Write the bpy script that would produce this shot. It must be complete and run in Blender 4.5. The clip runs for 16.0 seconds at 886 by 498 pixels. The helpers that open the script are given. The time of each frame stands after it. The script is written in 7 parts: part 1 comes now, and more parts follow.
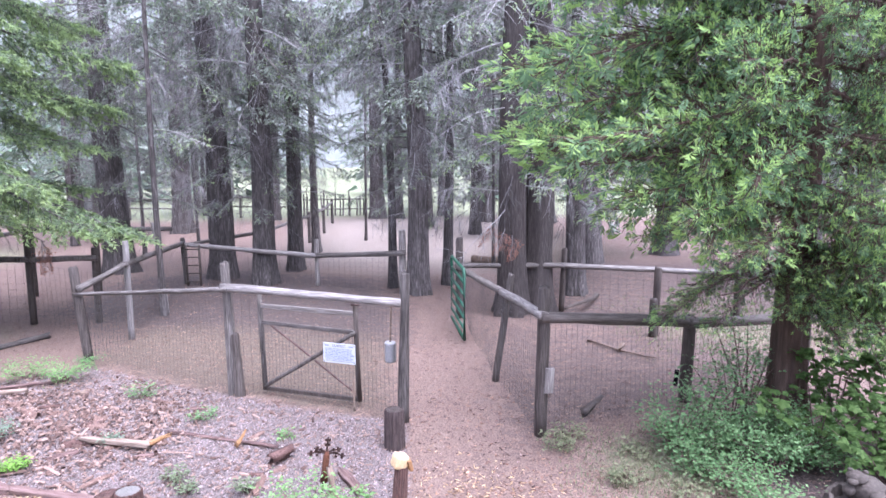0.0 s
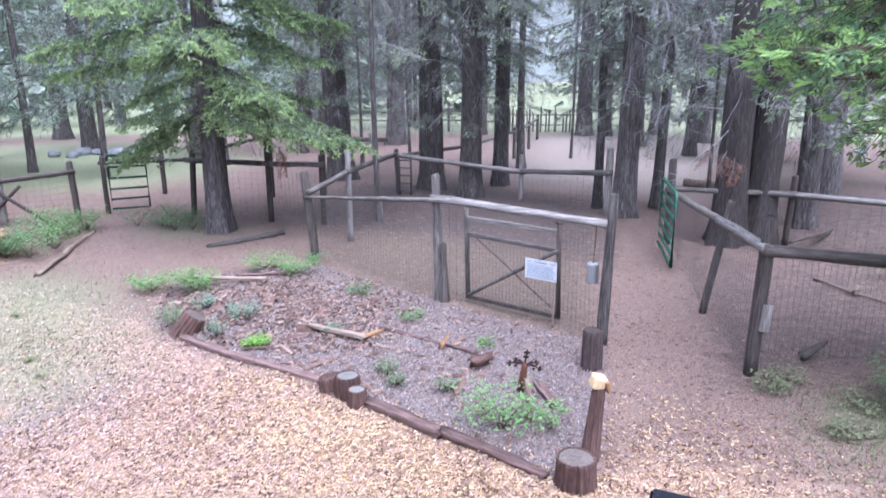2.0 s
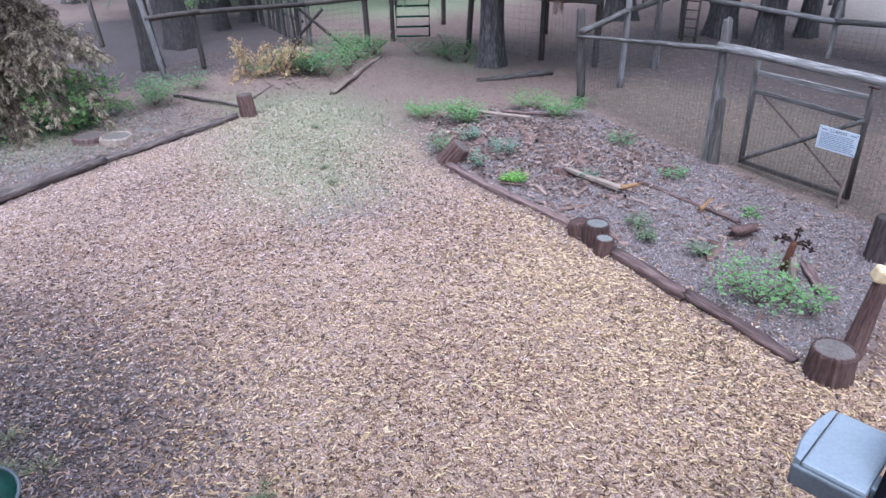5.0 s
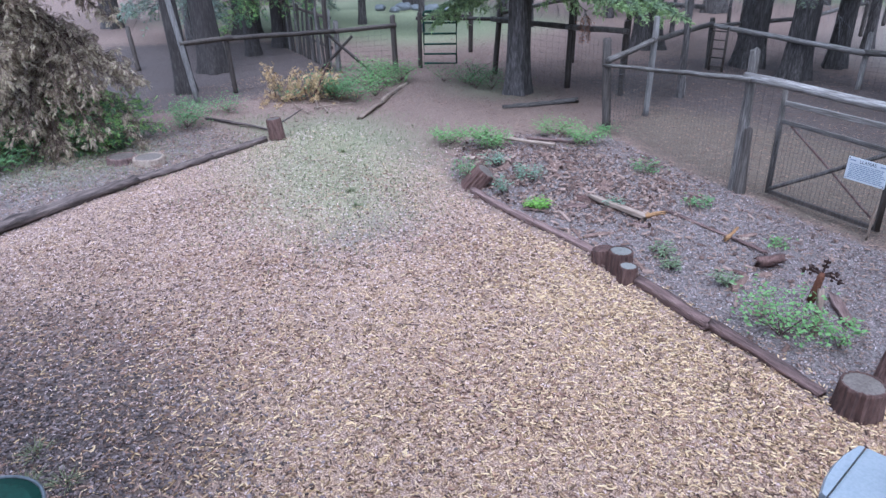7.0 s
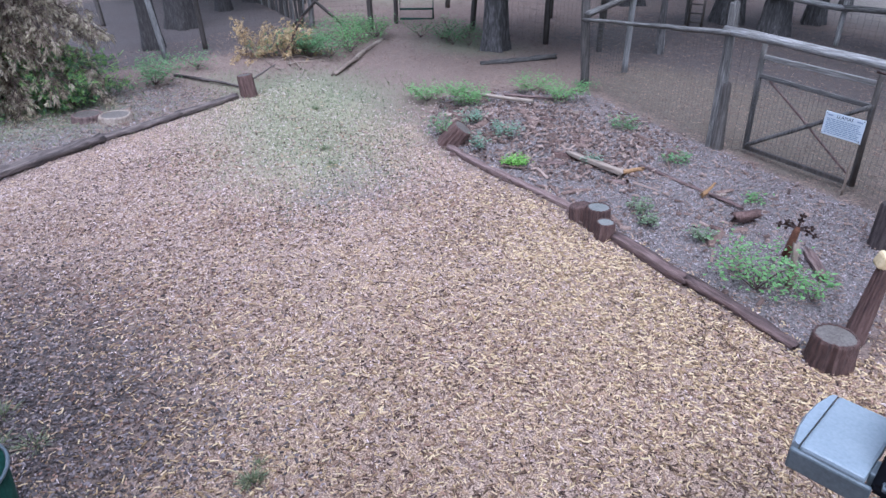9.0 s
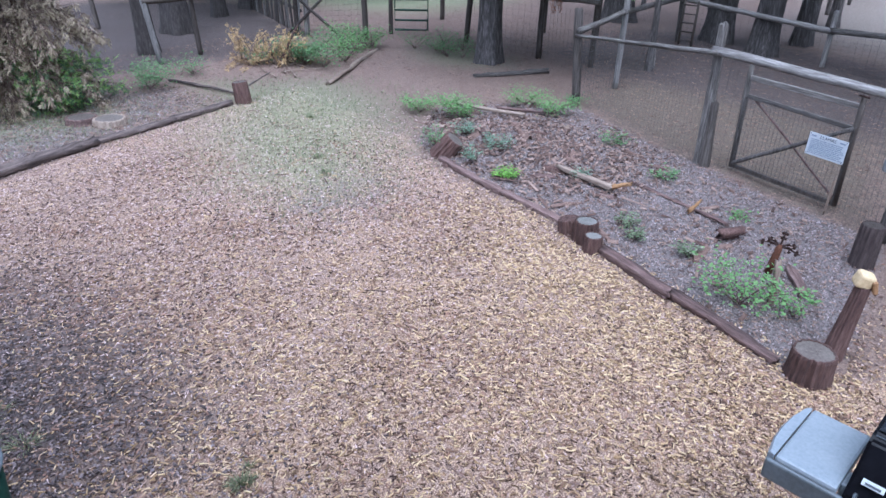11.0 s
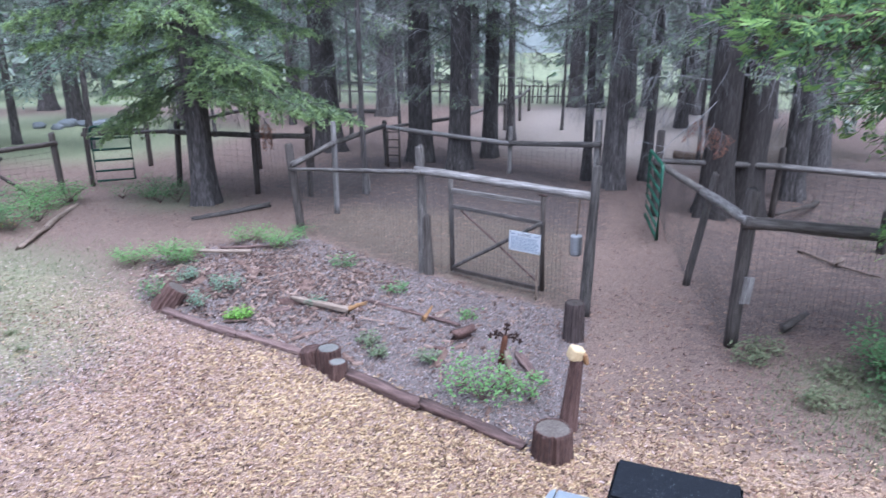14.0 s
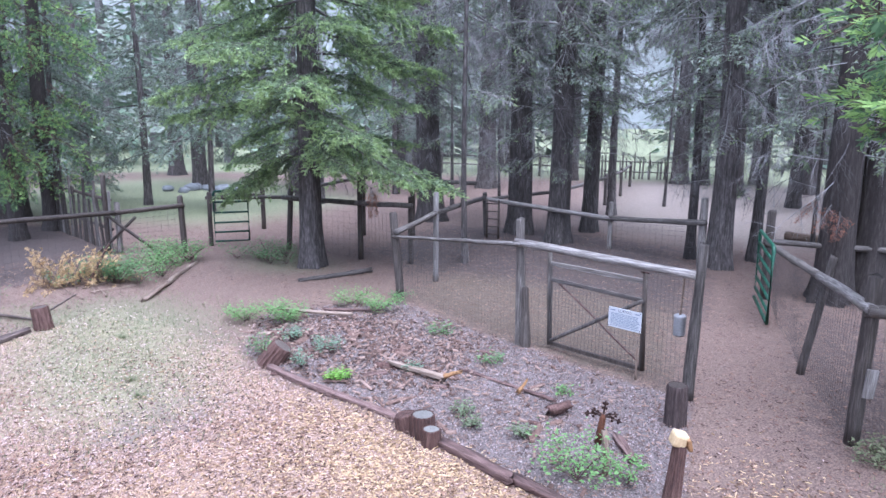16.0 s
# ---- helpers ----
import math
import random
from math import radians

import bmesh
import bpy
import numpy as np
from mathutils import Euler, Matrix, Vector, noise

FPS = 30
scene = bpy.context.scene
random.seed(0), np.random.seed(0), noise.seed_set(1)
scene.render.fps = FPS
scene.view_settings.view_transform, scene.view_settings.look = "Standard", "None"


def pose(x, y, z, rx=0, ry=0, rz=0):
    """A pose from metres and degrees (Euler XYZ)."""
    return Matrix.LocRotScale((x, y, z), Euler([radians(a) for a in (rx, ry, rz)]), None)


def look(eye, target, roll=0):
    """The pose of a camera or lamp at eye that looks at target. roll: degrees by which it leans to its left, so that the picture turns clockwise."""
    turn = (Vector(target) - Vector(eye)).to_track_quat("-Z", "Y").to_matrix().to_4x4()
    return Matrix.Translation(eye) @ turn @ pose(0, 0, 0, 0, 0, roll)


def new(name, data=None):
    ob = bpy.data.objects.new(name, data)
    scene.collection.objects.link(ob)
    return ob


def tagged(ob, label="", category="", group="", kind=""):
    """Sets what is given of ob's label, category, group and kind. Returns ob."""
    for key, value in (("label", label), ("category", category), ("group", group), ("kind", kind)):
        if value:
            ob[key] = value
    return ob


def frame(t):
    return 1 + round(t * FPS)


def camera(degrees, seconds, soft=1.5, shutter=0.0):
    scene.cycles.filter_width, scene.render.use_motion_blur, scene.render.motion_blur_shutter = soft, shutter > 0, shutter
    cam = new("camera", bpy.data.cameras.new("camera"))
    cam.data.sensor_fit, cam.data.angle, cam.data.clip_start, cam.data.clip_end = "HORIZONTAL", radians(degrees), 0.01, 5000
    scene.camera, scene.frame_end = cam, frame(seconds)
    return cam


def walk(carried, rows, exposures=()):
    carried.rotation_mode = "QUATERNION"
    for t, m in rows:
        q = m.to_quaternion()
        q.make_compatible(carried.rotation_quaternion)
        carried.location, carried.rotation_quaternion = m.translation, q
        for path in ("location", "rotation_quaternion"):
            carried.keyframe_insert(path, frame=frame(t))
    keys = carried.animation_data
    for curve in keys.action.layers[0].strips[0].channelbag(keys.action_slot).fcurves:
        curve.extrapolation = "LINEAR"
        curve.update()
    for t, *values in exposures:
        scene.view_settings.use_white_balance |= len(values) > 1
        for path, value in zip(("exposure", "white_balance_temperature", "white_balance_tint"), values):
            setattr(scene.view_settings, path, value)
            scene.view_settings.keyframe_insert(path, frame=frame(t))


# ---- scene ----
cam = camera(66.5, 16.0, shutter=0.4)
PATH = [
    (0, (0.028, 0.174, 2.999), (0.137, 2.153, 2.726), -0.4),
    (0.5, (0.027, 0.199, 3.015), (0.121, 2.165, 2.664), -0.9),
    (1, (-0.004, 0.168, 3.036), (-0.076, 2.127, 2.639), -0.3),
    (1.5, (0.029, 0.194, 3.02), (-0.331, 2.114, 2.587), -1.1),
    (2, (-0.048, 0.202, 2.993), (-0.514, 2.079, 2.484), -0.3),
    (2.5, (-0.095, 0.206, 2.984), (-0.575, 2.021, 2.294), -0.1),
    (3, (-0.088, 0.197, 2.996), (-0.711, 1.913, 2.18), 1.0),
    (3.5, (-0.077, 0.184, 3.003), (-0.875, 1.786, 2.111), 0.7),
    (4, (-0.064, 0.164, 2.984), (-0.967, 1.691, 2.06), -0.3),
    (4.5, (-0.069, 0.153, 2.977), (-1.056, 1.623, 2.047), -0.5),
    (5, (-0.068, 0.155, 2.985), (-1.126, 1.578, 2.06), -0.7),
    (7.3, (-0.049, 0.132, 2.993), (-1.181, 1.541, 2.137), -0.5),
    (7.5, (-0.058, 0.157, 2.985), (-1.183, 1.57, 2.127), -0.7),
    (8, (-0.084, 0.187, 2.957), (-1.168, 1.611, 2.063), -0.7),
    (8.5, (-0.102, 0.195, 2.918), (-1.158, 1.609, 1.977), -0.4),
    (8.7, (-0.081, 0.198, 2.916), (-1.135, 1.603, 1.959), -0.3),
    (10.8, (-0.03, 0.13, 2.963), (-1.068, 1.556, 2.012), 1.2),
    (11, (-0.027, 0.127, 2.965), (-1.062, 1.561, 2.031), 1.6),
    (11.5, (-0.021, 0.135, 2.974), (-1.042, 1.606, 2.083), 1.6),
    (12, (-0.002, 0.131, 2.973), (-0.954, 1.671, 2.123), 0.5),
    (12.5, (0.023, 0.163, 2.976), (-0.811, 1.789, 2.164), 0.6),
    (13, (0.038, 0.193, 2.974), (-0.665, 1.908, 2.221), 0.6),
    (13.5, (0.057, 0.227, 2.959), (-0.518, 2.026, 2.298), -0.6),
    (14, (0.062, 0.264, 2.98), (-0.381, 2.124, 2.393), -0.2),
    (14.5, (0.073, 0.25, 2.994), (-0.27, 2.155, 2.491), 1.5),
    (15, (0.044, 0.182, 3.016), (-0.397, 2.08, 2.568), 1.1),
    (15.5, (0.06, 0.181, 2.999), (-0.688, 1.99, 2.589), 1.5),
    (16, (0.03, 0.164, 3.004), (-0.692, 1.989, 2.618), 0.4),
]
EXPOSURES = [(0, 2.53, 5540, 25), (1.5, 2.35, 5390, 22), (2.5, 2.01, 5240, 17), (3, 1.91, 5200, 14), (3.5, 1.82, 5150, 11), (5, 1.61, 5090, 12), (7.5, 1.5, 4970, 11), (8.5, 1.47, 4970, 11), (11, 1.5, 5020, 10), (13, 1.53, 5050, 10), (14.5, 1.87, 5170, 15), (16, 1.98, 5210, 18)]
walk(cam, [(t, look(eye, target, roll)) for t, eye, target, roll in PATH],
     EXPOSURES)

# ---- light: an overcast, rainy afternoon ----
world = bpy.data.worlds.new("sky")
scene.world = world
world.use_nodes = True
wn = world.node_tree
sky = wn.nodes.new("ShaderNodeTexSky")
sky.sky_type = "NISHITA"
sky.sun_disc = False
sky.sun_elevation = radians(68)
sky.sun_rotation = radians(143)
sky.dust_density = 1.5
sky.air_density = 1.0
cloud = wn.nodes.new("ShaderNodeHueSaturation")
cloud.inputs["Saturation"].default_value = 0.35
wn.links.new(sky.outputs[0], cloud.inputs["Color"])
wn.links.new(cloud.outputs[0], wn.nodes["Background"].inputs[0])
wn.nodes["Background"].inputs[1].default_value = 0.15
sun = new("sun", bpy.data.lights.new("sun", "SUN"))
sun.data.energy = 1.5
sun.data.angle = radians(60)
sun.data.color = (1.0, 0.96, 0.9)
sun.matrix_world = look((6, -8, 25), (0, 0, 0))

# ---- materials ----
def mat(name, stops, scale=4.0, stretch=(1, 1, 1), rough=0.8, bump=0.3, fine=30.0, island=0.0, obj=0.0,
        metal=0.0, spec=0.4, glow=0.0, patch=0.35, bump_dist=0.01, coords="Object"):
    """Two scales of noise into a colour ramp, with bump; island and obj vary the brightness piece by piece; glow: light let through a leaf."""
    m = bpy.data.materials.new(name)
    m.use_nodes = True
    n, l = m.node_tree.nodes, m.node_tree.links
    b = n["Principled BSDF"]
    b.inputs["Roughness"].default_value = rough
    b.inputs["Metallic"].default_value = metal
    b.inputs["Specular IOR Level"].default_value = spec
    tc, mp = n.new("ShaderNodeTexCoord"), n.new("ShaderNodeMapping")
    mp.inputs["Scale"].default_value = stretch
    l.new(tc.outputs[coords], mp.inputs["Vector"])
    n1, n2 = n.new("ShaderNodeTexNoise"), n.new("ShaderNodeTexNoise")
    n1.inputs["Scale"].default_value, n1.inputs["Detail"].default_value = scale, 6
    n2.inputs["Scale"].default_value, n2.inputs["Detail"].default_value = fine, 5
    n1.inputs["Roughness"].default_value = n2.inputs["Roughness"].default_value = 0.65
    for q in (n1, n2):
        l.new(mp.outputs[0], q.inputs["Vector"])
    mix = n.new("ShaderNodeMix")
    mix.inputs[0].default_value = 1 - patch
    l.new(n1.outputs[0], mix.inputs[2])
    l.new(n2.outputs[0], mix.inputs[3])
    val = mix.outputs[0]
    if island or obj:
        src = n.new("ShaderNodeNewGeometry").outputs["Random Per Island"] if island else n.new("ShaderNodeObjectInfo").outputs["Random"]
        k = n.new("ShaderNodeMath")
        k.operation = "MULTIPLY_ADD"
        l.new(src, k.inputs[0])
        amount = island or obj
        k.inputs[1].default_value = amount
        k.inputs[2].default_value = -amount / 2
        add = n.new("ShaderNodeMath")
        l.new(val, add.inputs[0])
        l.new(k.outputs[0], add.inputs[1])
        val = add.outputs[0]
    ramp = n.new("ShaderNodeValToRGB")
    el = ramp.color_ramp.elements
    while len(el) < len(stops):
        el.new(0.5)
    for e, (p, c) in zip(el, stops):
        e.position, e.color = p, (*c, 1)
    l.new(val, ramp.inputs[0])
    l.new(ramp.outputs[0], b.inputs["Base Color"])
    if bump:
        bp = n.new("ShaderNodeBump")
        bp.inputs["Strength"].default_value, bp.inputs["Distance"].default_value = bump, bump_dist
        l.new(mix.outputs[0], bp.inputs["Height"])
        l.new(bp.outputs[0], b.inputs["Normal"])
    if glow:
        tr, ms = n.new("ShaderNodeBsdfTranslucent"), n.new("ShaderNodeMixShader")
        ms.inputs[0].default_value = glow
        l.new(ramp.outputs[0], tr.inputs[0])
        l.new(b.outputs[0], ms.inputs[1])
        l.new(tr.outputs[0], ms.inputs[2])
        l.new(ms.outputs[0], n["Material Output"].inputs[0])
    return m


BARK = mat("fir_bark", [(0.34, (0.0209, 0.0175, 0.0167)), (0.5, (0.0723, 0.0621, 0.0588)), (0.68, (0.1977, 0.1729, 0.1661))], 9, (1, 1, 0.16), 0.85, 1.0, 34, obj=0.12, bump_dist=0.05)
DARKBARK = mat("dark_wet_bark", [(0.3, (0.015, 0.0115, 0.0106)), (0.5, (0.04, 0.032, 0.0292)), (0.72, (0.095, 0.08, 0.0735))], 9, (1, 1, 0.16), 0.85, 1.0, 34, bump_dist=0.05)
POSTWOOD = mat("dark_weathered_post", [(0.3, (0.0162, 0.0126, 0.0108)), (0.5, (0.054, 0.0432, 0.0378)), (0.72, (0.144, 0.1215, 0.108))], 9, (1, 1, 0.06), 0.75, 1.0, 70, obj=0.2, bump_dist=0.016)
POSTRAIL = mat("dark_weathered_rail", [(0.3, (0.02, 0.016, 0.014)), (0.5, (0.068, 0.055, 0.048)), (0.72, (0.18, 0.155, 0.14))], 9, (0.06, 1, 1), 0.75, 1.0, 70, obj=0.2, bump_dist=0.016)
PALESTONE = mat("pale_field_stone", [(0.25, (0.096, 0.102, 0.108)), (0.5, (0.18, 0.192, 0.204)), (0.8, (0.27, 0.282, 0.294))], 4, (1, 1, 1), 0.8, 0.6, 25, bump_dist=0.02)
CEDAR_BARK = mat("cedar_bark", [(0.3, (0.0255, 0.0161, 0.0127)), (0.52, (0.0765, 0.0467, 0.0357)), (0.75, (0.153, 0.102, 0.0808))], 8, (1, 1, 0.1), 0.85, 1.0, 30, bump_dist=0.05)
STUMP_BARK = mat("stump_bark", [(0.3, (0.024, 0.0125, 0.011)), (0.52, (0.09, 0.048, 0.04)), (0.75, (0.19, 0.115, 0.097))], 10, (1, 1, 0.2), 0.8, 0.9, 36, obj=0.1, bump_dist=0.03)
FENCE = mat("weathered_wood", [(0.33, (0.03, 0.025, 0.0225)), (0.48, (0.105, 0.091, 0.083)), (0.6, (0.21, 0.188, 0.175)), (0.74, (0.38, 0.35, 0.33))], 9, (1, 1, 0.06), 0.75, 1.0, 70, obj=0.22, bump_dist=0.016)
RAIL = mat("weathered_rail", [(0.33, (0.028, 0.023, 0.021)), (0.48, (0.105, 0.091, 0.083)), (0.6, (0.215, 0.193, 0.18)), (0.74, (0.4, 0.37, 0.35))], 9, (0.06, 1, 1), 0.75, 1.0, 70, obj=0.18, bump_dist=0.016)
DARKWOOD = mat("dark_wet_wood", [(0.3, (0.0181, 0.0131, 0.0111)), (0.52, (0.0554, 0.0423, 0.0353)), (0.75, (0.121, 0.0958, 0.0806))], 7, (1, 1, 0.15), 0.65, 0.6, 40, obj=0.15, bump_dist=0.008)
PALEPOST = mat("pale_weathered_post", [(0.3, (0.065, 0.058, 0.054)), (0.5, (0.16, 0.146, 0.138)), (0.72, (0.31, 0.29, 0.278))], 9, (1, 1, 0.1), 0.75, 1.0, 44, bump_dist=0.012)
PALEWOOD = mat("pale_dead_wood", [(0.3, (0.09, 0.062, 0.048)), (0.5, (0.2, 0.145, 0.112)), (0.75, (0.37, 0.295, 0.24))], 6, (0.15, 1, 1), 0.75, 0.5, 40, obj=0.2, bump_dist=0.006)
LOGBARK = mat("dark_weathered_log", [(0.32, (0.02, 0.015, 0.0135)), (0.48, (0.07, 0.051, 0.046)), (0.62, (0.16, 0.12, 0.107)), (0.78, (0.33, 0.265, 0.235))], 7, (0.12, 1, 1), 0.8, 1.0, 30, obj=0.15, bump_dist=0.04)
DARKSTUB = mat("dark_rotten_bark", [(0.3, (0.02, 0.013, 0.013)), (0.52, (0.06, 0.042, 0.039)), (0.75, (0.13, 0.096, 0.09))], 10, (1, 1, 0.2), 0.85, 0.9, 36, bump_dist=0.03)
EDGE = mat("edging_log_bark", [(0.3, (0.045, 0.027, 0.025)), (0.5, (0.14, 0.086, 0.077)), (0.75, (0.27, 0.185, 0.165))], 7, (0.12, 1, 1), 0.8, 1.0, 30, obj=0.2, bump_dist=0.05)
CUT = mat("cut_end_grain", [(0.3, (0.0467, 0.0353, 0.0296)), (0.5, (0.0978, 0.0779, 0.0672)), (0.75, (0.1785, 0.1517, 0.1344))], 6, (1, 1, 1), 0.7, 0.3, 60, obj=0.15)
GREYCUT = mat("weathered_grey_end_grain", [(0.3, (0.0928, 0.0883, 0.0812)), (0.5, (0.1624, 0.155, 0.1428)), (0.75, (0.2436, 0.2337, 0.2156))], 6, (1, 1, 1), 0.7, 0.3, 60, obj=0.15)
FRESHCUT = mat("fresh_cut_wood", [(0.3, (0.4, 0.28, 0.15)), (0.55, (0.58, 0.44, 0.26)), (0.8, (0.7, 0.57, 0.38))], 8, (1, 1, 1), 0.6, 0.2, 50)
ORANGE = mat("split_orange_wood", [(0.3, (0.17, 0.085, 0.0425)), (0.55, (0.306, 0.17, 0.0765)), (0.8, (0.425, 0.272, 0.1445))], 8, (1, 1, 1), 0.7, 0.4, 50)
NEEDLE = mat("fir_needles", [(0.25, (0.12, 0.1679, 0.0972)), (0.5, (0.2, 0.2699, 0.1544)), (0.8, (0.295, 0.3729, 0.2214))], 3, (1, 1, 1), 0.72, 0, 20, island=0.5, glow=0.5, spec=0.22)
# needles greyed and paled in place of rain haze over farther firs
PALENEEDLE = mat("grey_green_needles", [(0.25, (0.14, 0.164, 0.134)), (0.5, (0.23, 0.262, 0.215)), (0.8, (0.335, 0.37, 0.31))], 3, (1, 1, 1), 0.72, 0, 20, island=0.5, glow=0.3, spec=0.22)
# blue-green needles, paled for the mist over the young firs
BLUENEEDLE = mat("blue_grey_needles", [(0.25, (0.125, 0.166, 0.132)), (0.5, (0.21, 0.265, 0.214)), (0.8, (0.32, 0.38, 0.315))], 3, (1, 1, 1), 0.72, 0, 20, island=0.5, glow=0.3, spec=0.22)
FRESH = mat("fir_needles_new_growth", [(0.2, (0.2107, 0.2907, 0.1265)), (0.5, (0.3087, 0.4131, 0.1815)), (0.85, (0.4067, 0.5151, 0.242))], 3, (1, 1, 1), 0.72, 0, 20, island=0.5, glow=0.55, spec=0.22)
CEDAR = mat("cedar_leaf", [(0.2, (0.066, 0.1227, 0.0644)), (0.5, (0.1375, 0.2288, 0.115)), (0.85, (0.2365, 0.3484, 0.1898))], 3, (1, 1, 1), 0.72, 0, 20, island=0.5, glow=0.6, spec=0.22)
CEDARTIP = mat("cedar_leaf_tips", [(0.2, (0.1768, 0.295, 0.088)), (0.5, (0.286, 0.44, 0.1375)), (0.85, (0.39, 0.55, 0.2035))], 3, (1, 1, 1), 0.72, 0, 20, island=0.5, glow=0.55, spec=0.22)
DEADLEAF = mat("dead_brown_foliage", [(0.2, (0.13, 0.09, 0.066)), (0.5, (0.26, 0.192, 0.143)), (0.85, (0.4, 0.315, 0.245))], 3, (1, 1, 1), 0.7, 0, 20, island=0.6, glow=0.25)
TANLEAF = mat("tan_dead_foliage", [(0.2, (0.19, 0.15, 0.095)), (0.5, (0.345, 0.285, 0.185)), (0.85, (0.49, 0.415, 0.285))], 3, (1, 1, 1), 0.7, 0, 20, island=0.5, glow=0.25)
REDLEAF = mat("red_dead_needles", [(0.2, (0.14, 0.045, 0.025)), (0.5, (0.27, 0.1, 0.055)), (0.85, (0.38, 0.18, 0.1))], 3, (1, 1, 1), 0.7, 0, 20, island=0.6, glow=0.25)
DEADTWIG = mat("dead_lichen_twig", [(0.3, (0.075, 0.068, 0.067)), (0.5, (0.168, 0.157, 0.155)), (0.75, (0.36, 0.345, 0.343))], 5, (1, 1, 1), 0.85, 0, 30, obj=0.45)
STRAW = mat("dry_straw_foliage", [(0.2, (0.2799, 0.183, 0.0814)), (0.5, (0.4769, 0.3265, 0.1629)), (0.85, (0.6428, 0.4848, 0.2714))], 3, (1, 1, 1), 0.7, 0, 20, island=0.5, glow=0.25)
SHRUB = mat("shrub_leaf", [(0.2, (0.069, 0.1357, 0.0575)), (0.5, (0.138, 0.2415, 0.1035)), (0.85, (0.23, 0.3507, 0.161))], 3, (1, 1, 1), 0.72, 0, 20, island=0.5, glow=0.35, spec=0.22)
MAPLE = mat("broad_maple_leaf", [(0.2, (0.0348, 0.0684, 0.0163)), (0.5, (0.0653, 0.1208, 0.0299)), (0.85, (0.1088, 0.169, 0.0544))], 3, (1, 1, 1), 0.72, 0, 20, island=0.5, glow=0.35, spec=0.22)
BRIGHT = mat("bright_shrub_leaf", [(0.2, (0.1, 0.19, 0.068)), (0.5, (0.17, 0.305, 0.11)), (0.85, (0.27, 0.42, 0.175))], 3, (1, 1, 1), 0.72, 0, 20, island=0.4, glow=0.35, spec=0.22)
DUSTY = mat("grey_green_leaf", [(0.2, (0.09, 0.14, 0.09)), (0.5, (0.17, 0.25, 0.17)), (0.85, (0.28, 0.36, 0.26))], 3, (1, 1, 1), 0.72, 0, 20, island=0.4, glow=0.3, spec=0.22)
WEED = mat("dull_weed_leaf", [(0.2, (0.1, 0.13, 0.075)), (0.5, (0.18, 0.225, 0.13)), (0.85, (0.27, 0.32, 0.2))], 3, (1, 1, 1), 0.72, 0, 20, island=0.5, glow=0.3, spec=0.22)
MOSS = mat("bright_cushion_leaf", [(0.2, (0.13, 0.26, 0.045)), (0.5, (0.22, 0.41, 0.08)), (0.85, (0.32, 0.52, 0.13))], 3, (1, 1, 1), 0.72, 0, 20, island=0.4, glow=0.35, spec=0.22)
GRASS = mat("grass_blade", [(0.2, (0.105, 0.122, 0.066)), (0.5, (0.185, 0.205, 0.115)), (0.85, (0.29, 0.3, 0.18))], 3, (1, 1, 1), 0.72, 0, 20, island=0.5, glow=0.3, spec=0.22)
CHIP = mat("wood_chip", [(0.1, (0.0407, 0.0209, 0.0147)), (0.35, (0.1778, 0.1037, 0.0681)), (0.6, (0.3761, 0.2421, 0.1509)), (0.9, (0.5906, 0.4293, 0.2773))], 0.7, (1, 1, 1), 0.75, 0.2, 60, island=0.85, patch=0.55)
GOLDCHIP = mat("fresh_wood_chip", [(0.1, (0.0824, 0.0479, 0.0258)), (0.35, (0.2781, 0.1785, 0.0938)), (0.6, (0.4738, 0.3315, 0.184)), (0.9, (0.6159, 0.4712, 0.2834))], 0.7, (1, 1, 1), 0.75, 0.2, 60, island=0.85, patch=0.55)
SOIL = mat("wet_soil_crumb", [(0.15, (0.0336, 0.0252, 0.0252)), (0.5, (0.102, 0.0768, 0.0756)), (0.85, (0.24, 0.186, 0.1836))], 6, (1, 1, 1), 0.7, 0, 60, island=0.7)
LITTER = mat("needle_litter", [(0.15, (0.055, 0.033, 0.027)), (0.5, (0.155, 0.096, 0.074)), (0.85, (0.32, 0.216, 0.168))], 5, (1, 1, 1), 0.85, 0, 60, island=0.7)
REDCHIP = mat("red_brown_wood_chip", [(0.12, (0.04, 0.02, 0.016)), (0.4, (0.13, 0.068, 0.05)), (0.7, (0.27, 0.152, 0.108)), (0.92, (0.4, 0.25, 0.18))], 0.7, (1, 1, 1), 0.75, 0.2, 60, island=0.85, patch=0.55)
OLDCHIP = mat("old_wood_chip", [(0.1, (0.0535, 0.033, 0.0318)), (0.35, (0.2087, 0.137, 0.1251)), (0.6, (0.4066, 0.2863, 0.2608)), (0.9, (0.6217, 0.4851, 0.4526))], 0.7, (1, 1, 1), 0.75, 0.2, 60, island=0.85, patch=0.55)
STUMP_CHUNK = mat("bark_chunk", [(0.15, (0.04, 0.024, 0.02)), (0.5, (0.13, 0.078, 0.062)), (0.85, (0.33, 0.235, 0.195))], 6, (1, 1, 1), 0.8, 0.5, 50, island=0.6)
STONE = mat("gravel_stone", [(0.15, (0.0582, 0.0432, 0.041)), (0.45, (0.1538, 0.1163, 0.1125)), (0.72, (0.3116, 0.2434, 0.2375)), (0.92, (0.5, 0.45, 0.455))], 8, (1, 1, 1), 0.7, 0.2, 60, island=0.6)
CARVED = mat("weathered_carving", [(0.25, (0.026, 0.021, 0.018)), (0.5, (0.07, 0.058, 0.05)), (0.8, (0.15, 0.128, 0.11))], 6, (1, 1, 1), 0.85, 0.8, 30, bump_dist=0.012)
